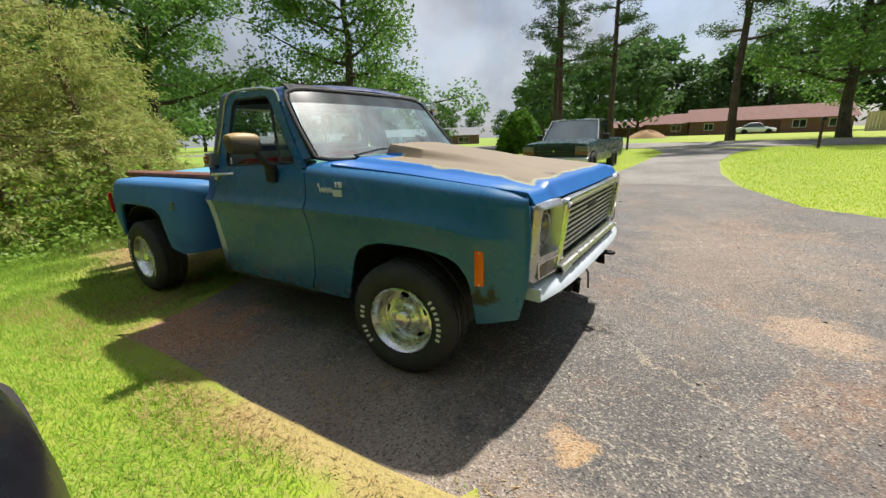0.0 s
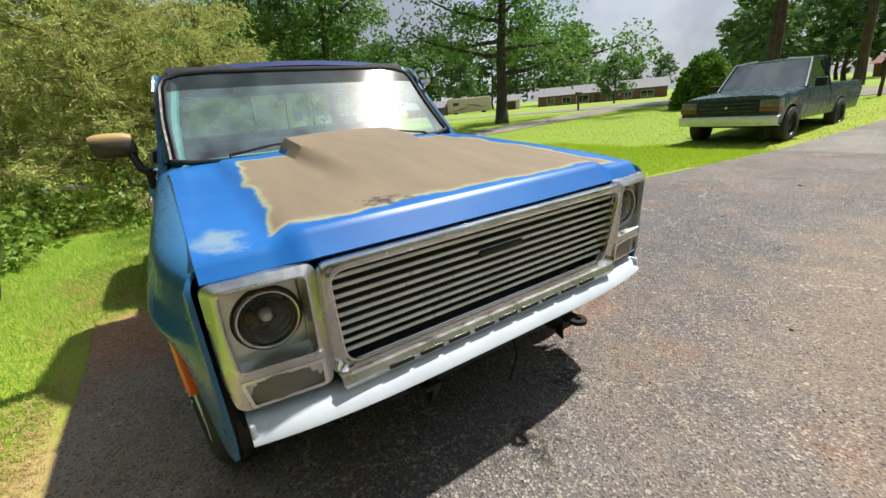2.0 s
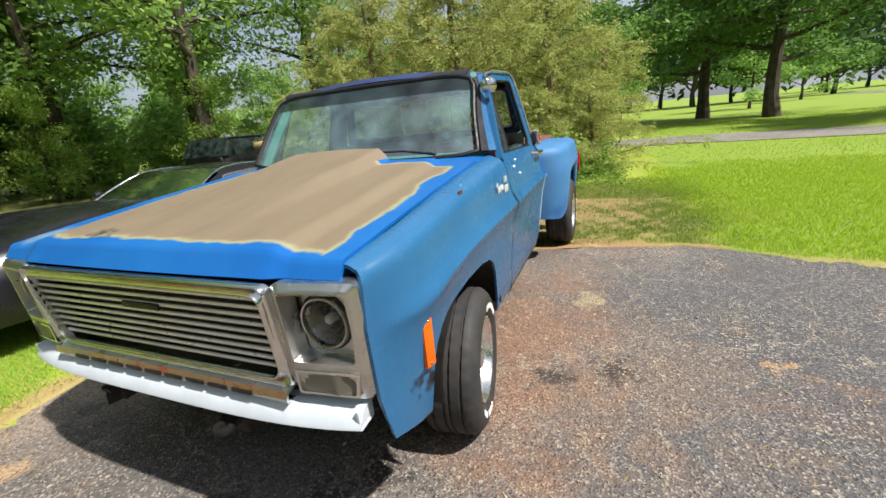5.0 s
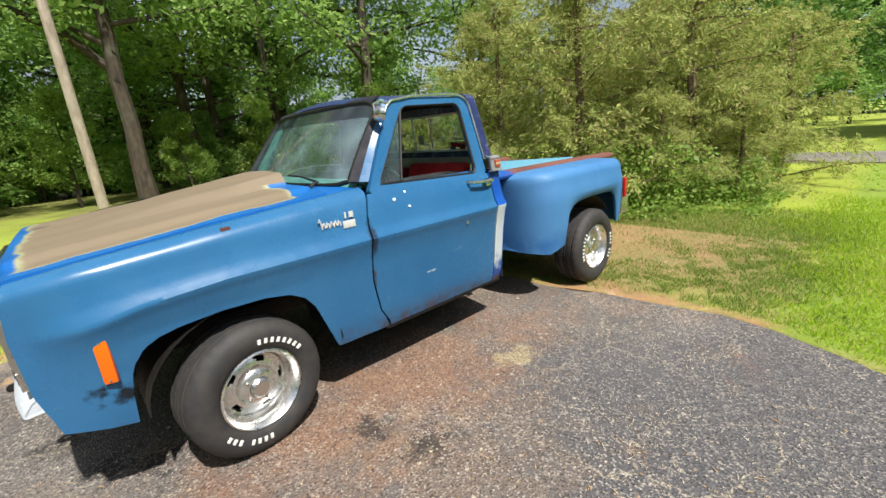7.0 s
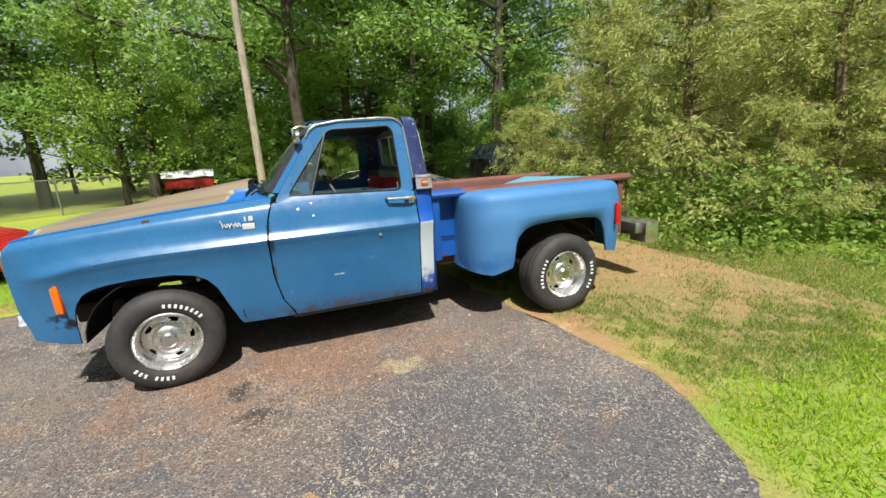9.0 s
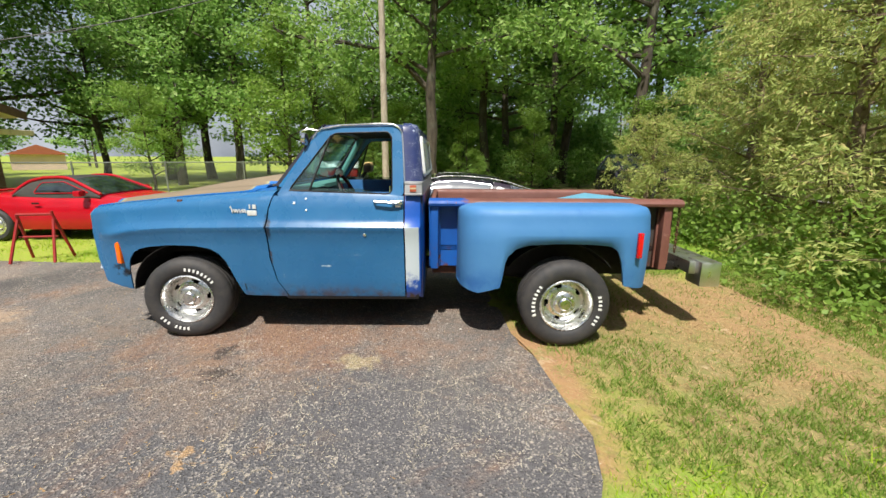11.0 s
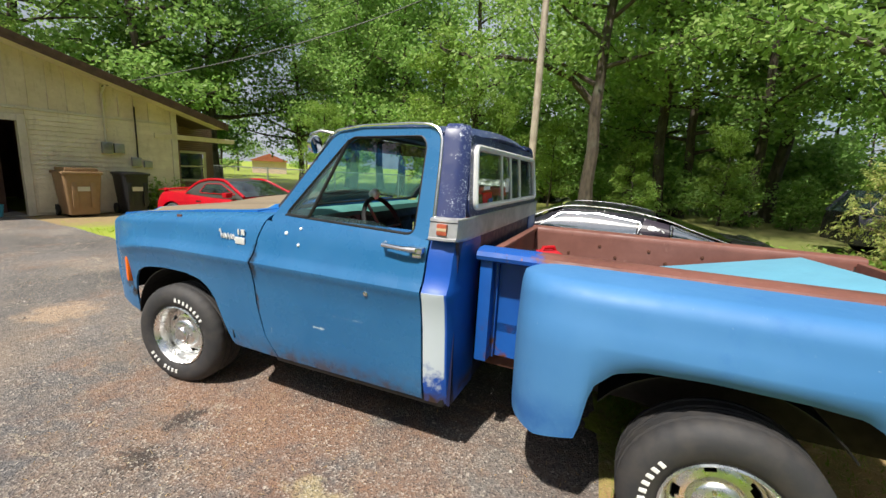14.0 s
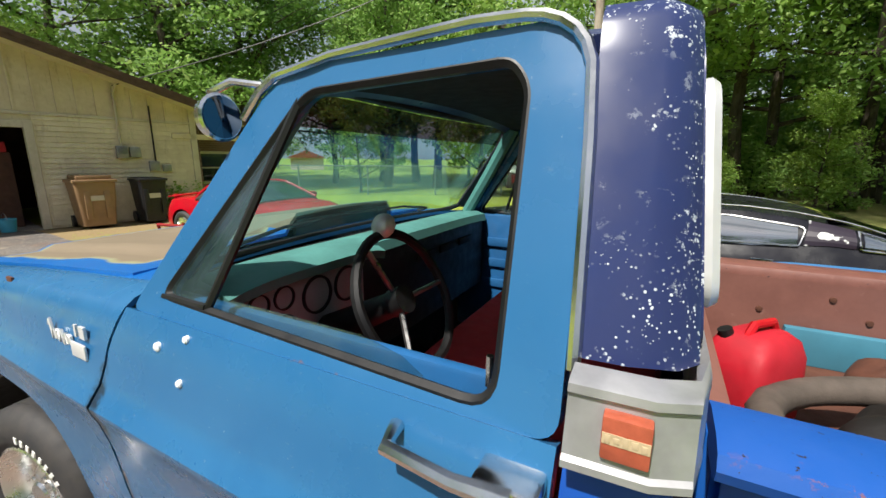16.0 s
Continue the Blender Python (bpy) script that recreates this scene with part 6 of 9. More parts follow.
# ---- trees, shrubs, weeds ----
def branchy(bm, rng, base, height, r0, limbs, reach, lift, start=0.25, bend=0.35, seg=7, sub=3):
    """A tapered bent trunk with limbs and twigs. Returns the points where leaves gather."""
    pts, ends = [], []
    off = Vector((0, 0, 0))
    n = 10
    for i in range(n + 1):
        t = i / n
        off += Vector((rng.uniform(-1, 1), rng.uniform(-1, 1), 0)) * bend * height / n * 0.35
        pts.append(Vector(base) + off + Vector((0, 0, height * t)))
    rs = [r0 * (1.25 if i == 0 else 1) * (1 - 0.80 * (i / n)) + 0.01 for i in range(n + 1)]
    tube(bm, pts, rs, 9)
    for k in range(limbs):
        t = start + (1 - start) * (k + rng.uniform(0.1, 0.9)) / limbs
        j = min(n - 1, int(t * n))
        p = pts[j].lerp(pts[j + 1], t * n - j)
        a = k * 2.4 + rng.uniform(-0.5, 0.5)
        L = reach * (1.15 - 0.65 * t) * rng.uniform(0.75, 1.15)
        d = Vector((math.cos(a), math.sin(a), lift * rng.uniform(0.4, 1.3))).normalized()
        q, path = p.copy(), [p.copy()]
        for m in range(5):
            d = (d + Vector((rng.uniform(-1, 1), rng.uniform(-1, 1), rng.uniform(-0.5, 0.6))) * 0.28).normalized()
            q = q + d * L / 5
            path.append(q.copy())
            if m >= 1:
                ends.append((q.copy(), d.copy()))
        rr = max(0.02, rs[j] * 0.5)
        tube(bm, path, [rr * (1 - 0.82 * m / 5) for m in range(6)], seg)
        for _ in range(sub):
            m = rng.randint(2, 5)
            e = path[m] + Vector((rng.uniform(-1, 1), rng.uniform(-1, 1), rng.uniform(-0.4, 0.7))) * L * 0.32
            tube(bm, [path[m], path[m].lerp(e, 0.5) + Vector((0, 0, rng.uniform(-0.1, 0.1))), e], [rr * 0.25, rr * 0.16, 0.006], 5)
            ends.append((e, (e - path[m]).normalized()))
    ends.append((pts[-1], Vector((0, 0, 1))))
    return ends


def leaf_clouds(seed, ends, per, spread, length, width, droop=0.25, flat=0.75):
    rng = np.random.default_rng(seed)
    c = []
    for e, d in ends:
        k = int(per * rng.uniform(0.6, 1.4))
        p = rng.normal(size=(k, 3))
        p /= np.linalg.norm(p, axis=1, keepdims=True)
        p *= (rng.uniform(0.15, 1, (k, 1)) ** 0.5) * spread * rng.uniform(0.7, 1.3)
        p[:, 2] *= flat
        c.append(p + np.array(e))
    return leaves_at(rng, np.concatenate(c), length, width, droop)


def tree(seed, height, r0, limbs, reach, lift, start, per, spread, leaf, label, category="tree", leafm=None, barkm=None, droop=0.25, flat=0.75, name="tree", sub=3, seg=7, limbs_at=()):
    rng = random.Random(seed)
    t = thing(name, label, category)
    bm = mb()
    ends = branchy(bm, rng, (0, 0, -0.05), height, r0, limbs, reach, lift, start, seg=seg, sub=sub)
    for path in limbs_at:
        tube(bm, path, [0.13 * (1 - 0.75 * k / (len(path) - 1)) for k in range(len(path))], 8)
        for k in range(2, len(path)):
            for _ in range(3):
                p = Vector(path[k])
                e = p + Vector((rng.uniform(-0.8, 0.8), rng.uniform(-1, 1), rng.uniform(-0.9, 0.5)))
                tube(bm, [p, p.lerp(e, 0.5) + Vector((0, 0, 0.12)), e], [0.03, 0.02, 0.006], 5)
                ends.append((e, (e - p).normalized()))
    part("trunk", bm, barkm or BARK, t, "bark-covered trunk with limbs")
    v, f = leaf_clouds(seed, ends, per, spread, leaf, leaf * 0.5, droop, flat)
    raw_mesh("crown", v, f, leafm or OAK, t, "leafy crown with gaps")
    return t


def put(ob, x, y, turn=0, size=1.0, z=None, tall=1.0):
    ob.matrix_basis = pose(x, y, rise(x, y) - 0.03 if z is None else z, 0, 0, turn) @ Matrix.Diagonal((size, size, size * tall, 1))
    return ob


def again(ob, x, y, turn, size=1.0, tall=1.0):
    return copy_thing(ob, pose(x, y, rise(x, y) - 0.03, 0, 0, turn) @ Matrix.Diagonal((size, size, size * tall, 1)))


WOOD = "woodland trees behind the parked cars"
# near trees of the wood: proto, then the rest
oak_a = tagged(tree(11, 13.0, 0.21, 20, 4.6, 0.35, 0.20, 92, 1.0, 0.215, "tall green hardwood tree at the edge of the wood", leafm=OAK2), group=WOOD)
oak_b = tagged(tree(12, 15.0, 0.23, 22, 5.2, 0.25, 0.26, 88, 1.1, 0.22, "tall green hardwood tree with a forked crown", leafm=OAK), group=WOOD)
oak_c = tagged(tree(13, 9.0, 0.12, 18, 3.0, 0.5, 0.12, 80, 0.78, 0.17, "young bright green tree beside the fence", leafm=WEED), group=WOOD)
put(oak_a, -3.0, -20.5, 20)
put(oak_b, -4.0, -16.9, 130)
put(oak_c, 4.6, -13.6, 40, 0.75)
# the leaning tree whose long limb reaches past the pole
limb_tree = tree(14, 12.5, 0.24, 17, 4.4, 0.35, 0.36, 92, 1.0, 0.215, "tall tree with one long low limb beside the pole", leafm=OAK,
                 limbs_at=(((0, 0, 4.0), (0.9, 0.2, 4.9), (2.0, 0.3, 5.4), (3.2, 0.1, 5.7), (4.5, 0.2, 5.7), (5.8, 0.4, 6.1)),))
tagged(put(limb_tree, -1.35, -13.2, 0), group=WOOD)
for x, y, a, s, k in ((-5.0, -17.6, 200, 0.95, 0), (-8.85, -11.0, 75, 0.95, 1), (5.2, -19.5, 310, 0.9, 1), (8.6, -17.5, 150, 1.0, 0), (-11.2, -14.5, 260, 0.95, 0), (-13.0, -9.5, 110, 0.9, 1),
                      (-8.5, -19.0, 330, 1.1, 1), (19.0, 2.5, 170, 1.1, 0), (16.5, -9.0, 220, 1.05, 0), (20.0, -4.5, 60, 1.1, 1), (-1.0, -23.5, 15, 1.1, 0), (24.5, -15.0, 200, 1.1, 1),
                      (17.5, -26.0, 330, 1.0, 1), (-7.0, -16.2, 300, 0.85, 1), (23.0, -8.0, 15, 1.2, 0), (12.6, -22.0, 10, 1.15, 0), (11.0, -16.5, 140, 0.9, 0), (2.2, -20.5, 80, 0.62, 0), (15.5, -17.5, 250, 0.7, 1)):
    again((oak_a, oak_b)[k], x, y, a, s)
for x, y, a, s in ((0.2, -15.2, 10, 0.55), (-3.0, -14.6, 90, 0.42), (-6.0, -15.0, 200, 0.5), (-9.0, -11.0, 300, 0.5), (2.8, -16.5, 250, 0.7), (9.8, -12.8, 170, 0.6), (-11.5, -7.5, 20, 0.55), (16.5, -4.0, 100, 0.8)):
    again(oak_c, x, y, a, s)
# deeper rows
far_a = tagged(tree(21, 15.0, 0.22, 18, 5.5, 0.35, 0.12, 44, 1.5, 0.56, "tall woodland tree in deep shade", leafm=OAK2, sub=0, seg=4), group="far woodland trees")
put(far_a, 4.0, -25.0, 0, 0.5)
rngt = random.Random(5)
for k in range(44):
    ang = radians(rngt.uniform(-62, 172) - 90) if k < 30 else radians(rngt.uniform(120, 250))
    r = rngt.uniform(25, 40) if k < 30 else rngt.uniform(34, 60)
    x, y = math.sin(ang) * r * -1.0, -abs(math.cos(ang)) * r if k < 30 else 0
    if k < 30:
        x = -34 + 62 * (k + rngt.uniform(0, 0.9)) / 30
        y = -22.5 - rngt.uniform(0, 10) - (6 if k % 2 else 0) + (abs(x) * 0.25)
        if x > 13:
            x, y = x + 4, y + 6
    else:
        u = (k - 30) / 14
        x, y = -30 - 16 * rngt.random(), -22 + 24 * u
    turn, size = rngt.uniform(0, 360), rngt.uniform(0.8, 1.25)
    if abs(0.737 * (x + 0.8) + 0.675 * (y - 4)) < 3.8 and x > 3:
        continue
    if abs(0.976 * (x + 2.2) + 0.220 * (y - 3.5)) < 3.0 and y < -10:
        size *= 0.45
    again(far_a, x, y, turn, size)
# undergrowth screen of the wood
under = tagged(tree(31, 3.2, 0.05, 16, 1.9, 0.5, 0.05, 32, 0.75, 0.26, "dense green understorey shrub in the wood", "shrub", leafm=OAK2, name="shrub", seg=4, sub=2), group="woodland shrubs")
put(under, 1.2, -20.5)
for k in range(26):
    x = -16 + 36 * (k + rngt.random() * 0.8) / 26
    y = -20.5 - rngt.uniform(0, 5) + (0.28 * (x - 3) if x > 3 else 0.16 * -min(0, x + 4))
    turn, size = rngt.uniform(0, 360), rngt.uniform(0.8, 1.4)
    if x < 5.5:
        again(under, x, y, turn, size)

for x, y, a, k in ((-3.4, -15.0, 40, 0.40), (-6.4, -15.2, 160, 0.48), (-8.4, -15.8, 250, 0.5), (-10.3, -15.0, 20, 0.55), (-13.0, -13.6, 100, 0.6), (-4.6, -17.4, 300, 0.6), (-11.8, -17.6, 190, 0.7), (-16.5, -12.0, 60, 0.8), (-1.8, -17.2, 80, 0.5)):
    again(under, x, y, a, k)

# horizon woods
far_b = tagged(tree(22, 14.0, 0.25, 16, 6.0, 0.35, 0.08, 22, 1.9, 1.15, "distant woodland tree on the skyline", leafm=FARLEAF, sub=0, seg=4), group="skyline trees")
put(far_b, 2, 92, 0)
for k in range(58):
    a = radians(-100 + 205 * k / 57)
    r = 66 + 16 * ((k * 7) % 5) / 5
    x, y = -math.sin(a) * r - 4, math.cos(a) * r
    if y > 40 and abs(x) < 30:
        y += 24
    west = 112 < math.degrees(math.atan2(y + 0.4, x - 1.8)) < 162
    if west:
        x, y = x * 1.75, y * 1.75
    low = -0.74 < (x - 1.3) / (y + 2.5) < -0.42
    again(far_b, x, y, k * 47, ((0.62 if low else 1.1 if west else 0.9) + (0.1 if low else 0.4) * ((k * 13) % 7) / 7))

# lawn oaks to the west
lawn_oak = tree(41, 11.5, 0.34, 24, 6.4, 0.22, 0.24, 130, 1.10, 0.24, "broad green oak standing on the lawn", leafm=OAK3)
tagged(put(lawn_oak, -17.6, 16.3, 0), group="oaks on the lawn")
for x, y, a, s in ((-25.5, 9.0, 120, 1.0), (-30, 6.6, 200, 1.0), (-24, -3.0, 280, 0.9), (7.4, 31.5, 70, 0.95), (16.5, 29.5, 150, 0.9), (18.5, -14.0, 300, 1.0), (14.5, -21.0, 10, 1.0)):
    again(lawn_oak, x, y, a, s)
for x, y, a, s in ((-42, 12, 10, 1.0), (-56, 20, 80, 1.1), (-32.6, 48.7, 160, 0.40), (-44, 2, 240, 1.1), (-90, 34, 160, 1.0), (-84, 62, 40, 1.0), (-70, 84, 90, 0.9),
                   (26, 52, 310, 1.2), (28, 42, 70, 1.1), (36, 38, 20, 1.1), (20, 30, 90, 0.9), (-76, 30, 0, 1.1), (-19, 54, 0, 0.72), (-13.5, 60, 80, 0.8), (-23, 64, 160, 0.75), (-9, 66, 240, 0.85), (-27, 70, 30, 0.7), (40, -46, 0, 1.1), (47, -40, 70, 1.1), (36, -52, 150, 1.2), (52, -32, 200, 1.1), (30, -44, 260, 1.1), (26, -38, 300, 1.0), (46, -52, 20, 1.2), (40, -20, 90, 1.0)):
    again(far_b if y > 20 else far_a, x, y, a, s)


def pine(seed, height, start, label):
    rng = random.Random(seed)
    t = thing("pine_tree", label, "tree", group="tall pines by the road")
    bm = mb()
    ends = branchy(bm, rng, (0, 0, -0.05), height, 0.26, 22, 3.4, 0.12, start, 0.10, 6, 3)
    part("trunk", bm, PINEBARK, t, "straight dark pine trunk")
    v, f = leaf_clouds(seed, ends, 95, 0.65, 0.28, 0.055, 0.1, 0.6)
    raw_mesh("crown", v, f, PINE, t, "open dark green needle crown")
    return t


pa = put(pine(51, 21, 0.30, "tall pine with a bare lower trunk beside the road"), 1.9, 29.3, 0, 0.9)
for x, y, a, s in ((-6.0, 33.0, 100, 1.0), (-9.6, 31.0, 220, 0.95), (-10.6, 33.5, 20, 1.0)):
    again(pa, x, y, a, s)


def dense_shrub(seed, rx, rz, n, leaf, label):
    rng = np.random.default_rng(seed)
    t = thing("round_shrub", label, "shrub")
    d = rng.normal(size=(n, 3))
    d /= np.linalg.norm(d, axis=1, keepdims=True)
    d[:, 2] = np.abs(d[:, 2]) * 1.0 - 0.05
    bumps = 1 + 0.07 * np.sin(d[:, 0] * 9) * np.cos(d[:, 1] * 8 + d[:, 2] * 7)
    p = d * np.array([rx, rx, rz]) * (rng.uniform(0.72, 1.0, (n, 1))) * bumps[:, None]
    v, f = leaves_at(rng, p, leaf, leaf * 0.6, 0, 0.2, d * 0.8)
    raw_mesh("foliage", v, f, HEDGE, t)
    bm = mb()
    lathe(bm, [(0.02, rz * 0.8), (rx * 0.4, rz * 0.7), (rx * 0.66, rz * 0.45), (rx * 0.66, 0.1), (0.02, 0.0)], 20, "z")
    part("branch_mass", bm, TWIG, t, "dark inner branches")
    return t


put(dense_shrub(61, 1.35, 2.5, 13000, 0.15, "tall rounded clipped green shrub on the lawn"), -8.4, 20.5)


def cedar(seed, height, spread, n_limb, label):
    """A feathery red cedar: drooping sprays on many thin limbs down to the ground."""
    rng = random.Random(seed)
    nr = np.random.default_rng(seed)
    t = thing("cedar_bush", label, "bush", group="cedar thicket behind the truck")
    bm = mb()
    trunk = [Vector((0, 0, -0.05)), Vector((0.1, 0.05, height * 0.4)), Vector((0.05, -0.1, height * 0.75)), Vector((0, 0, height))]
    tube(bm, trunk, [0.11, 0.08, 0.05, 0.01], 7)
    cs, ds = [], []
    for k in range(n_limb):
        t0 = 0.03 + 0.95 * (k + rng.random()) / n_limb
        a = k * 2.399 + rng.uniform(-0.4, 0.4)
        L = spread * (1.05 - 0.75 * t0 ** 1.5) * rng.uniform(0.6, 1.2)
        p = Vector((0.05, 0, height * t0))
        d = Vector((math.cos(a), math.sin(a), rng.uniform(0.1, 0.7)))
        path = [p]
        for m in range(5):
            d = Vector((d.x, d.y, d.z - 0.10)) + Vector((rng.uniform(-1, 1), rng.uniform(-1, 1), rng.uniform(-1, 1))) * 0.15
            path.append(path[-1] + d.normalized() * L / 5)
        tube(bm, path, [0.022, 0.016, 0.012, 0.008, 0.005, 0.003], 5)
        for m in (2, 3, 4):
            e = path[m] + Vector((rng.uniform(-1, 1), rng.uniform(-1, 1), rng.uniform(-0.6, 0.2))) * 0.28 * spread
            tube(bm, [path[m], path[m].lerp(e, 0.5) + Vector((0, 0, 0.05)), e], [0.006, 0.005, 0.003], 3)
        for m in range(1, 6):
            for _ in range(rng.randint(5, 8)):
                e = path[m] + Vector((rng.uniform(-1, 1), rng.uniform(-1, 1), rng.uniform(-0.9, 0.5))) * 0.30 * spread * 0.6
                dd = (e - path[m]).normalized() * 0.6 + d.normalized() * 0.5 + Vector((0, 0, -0.25))
                q = 22
                s = nr.uniform(0, 1, (q, 1))
                cs.append(np.array(path[m]) * (1 - s) + np.array(e) * s + nr.normal(0, 0.035, (q, 3)))
                ds.append(np.repeat(np.array([dd.normalized()]), q, axis=0))
    part("trunk", bm, TWIG, t, "thin grey-brown trunk and limbs")
    v, f = leaves_at(nr, np.concatenate(cs), 0.084, 0.020, 0.15, 0.3, np.concatenate(ds) * 0.9)
    raw_mesh("foliage", v, f, CEDAR, t, "feathery olive green sprays")
    return t


ca = put(cedar(71, 4.6, 2.3, 40, "feathery olive green cedar bush with drooping sprays"), -7.4, -1.6, 0)
cb = put(cedar(72, 3.6, 2.2, 34, "wide shaggy cedar bush with drooping sprays"), -8.0, 0.2, 0)
for x, y, a, s, o in ((-7.6, -3.9, 140, 0.95, ca), (-9.6, -3.2, 220, 1.1, ca), (-9.9, 1.2, 60, 0.85, cb), (-9.2, -5.6, 20, 1.0, ca), (-11.8, -0.5, 80, 1.0, cb), (-10.2, -6.6, 190, 0.9, cb), (-6.4, -5.0, 250, 0.62, cb),
                        (-8.9, -0.8, 300, 0.9, ca), (-11.0, -2.2, 30, 1.05, cb), (-13.6, -2.6, 170, 1.0, ca), (-15.6, -0.9, 250, 1.0, cb), (-12.8, -5.0, 100, 1.1, ca), (-6.9, 0.1, 110, 0.5, cb), (-7.9, 1.0, 40, 0.55, cb)):
    again(o, x, y, a, s)


def weeds(seed, n, region, leaf, height, label):
    """Broad-leaved weeds and vines along the foot of the thicket."""
    rng = np.random.default_rng(seed)
    x0, x1, y0, y1 = region
    c = np.column_stack([rng.uniform(x0, x1, n // 14), rng.uniform(y0, y1, n // 14)])
    h = height * rng.uniform(0.3, 1.0, len(c))
    idx = rng.integers(0, len(c), n)
    p = np.column_stack([c[idx] + rng.normal(0, 0.10, (n, 2)), np.abs(rng.uniform(0.02, 1, n)) * h[idx]])
    v, f = leaves_at(rng, p, leaf, leaf * 0.65, 0.1, 0.9)
    return tagged(raw_mesh("weeds", v, f, WEED), label, "plants", kind="stuff")


weeds(81, 1300, (-6.1, -5.2, -1.6, 0.9), 0.058, 0.36, "lush green broad-leaved weeds at the foot of the bushes")
weeds(85, 5200, (-7.0, -6.0, -3.6, 0.9), 0.075, 1.15, "tangled vines and brambles climbing the cedar bushes")
weeds(86, 2600, (-8.8, -7.0, 0.4, 1.5), 0.065, 0.8, "green brambles along the end of the thicket")
weeds(82, 1700, (-8.6, -6.0, 0.6, 1.7), 0.05, 0.22, "low green weeds beside the lawn")
weeds(83, 4000, (-6.2, -4.4, -5.2, -2.4), 0.09, 0.7, "green weeds and vines behind the black car")
weeds(84, 1500, (8.15, 8.5, -5.0, -4.1), 0.07, 0.9, "green weeds against the garage wall")

# straw and dry litter
def keep_litter(x, y, rng):
    d = np.hypot((x + 4.2) * 0.7, (y - 0.9) * 0.8) + 0.3 * patchy(x, y, 2.2)
    return ~in_lot(x, y) & (rng.uniform(0, 1, len(x)) < np.clip(1.9 - d, 0.05, 1))


blades("dry_litter", 60000, (-6.4, -2.3, -1.4, 3.4), keep_litter, 0.016, 0.0035, 9, "dry tan straw and leaf litter on bare earth", STRAW, 1.9)
blades("verge_straw", 34000, (-2.3, 2.6, -1.95, -0.95), lambda x, y, r: r.uniform(0, 1, len(x)) < np.where(in_lot(x, y), np.clip(0.16 + 0.22 * patchy(x, y, 4.0, 5.0) - 0.7 * (y + 1.35), 0, 1), 0.9), 0.022, 0.003, 10, "dead straw along the edge of the asphalt", STRAW, 1.4, 0.001)

# ---- other vehicles ----
def road_wheel(R, W, tyrem, rimm, label):
    w = new("wheel")
    h = W / 2
    bm = mb()
    lathe(bm, [(R * 0.62, h - 0.02), (R * 0.68, h), (R * 0.86, h + 0.004), (R * 0.97, h - 0.02), (R, h - 0.05), (R, -h + 0.05), (R * 0.97, -h + 0.02), (R * 0.62, -h)], 40)
    bmesh.ops.recalc_face_normals(bm, faces=bm.faces)
    part("tyre", bm, tyrem, w, "black rubber tyre")
    bm = mb()
    lathe(bm, [(R * 0.64, h - 0.015), (R * 0.58, h - 0.008), (R * 0.54, h - 0.05), (R * 0.40, h - 0.045), (R * 0.30, h - 0.06), (R * 0.18, h - 0.03), (0.0001, h - 0.02)], 40, skip=lambda i, j: i == 3 and j % 4 == 0)
    part("rim", bm, rimm, w, label)
    return w


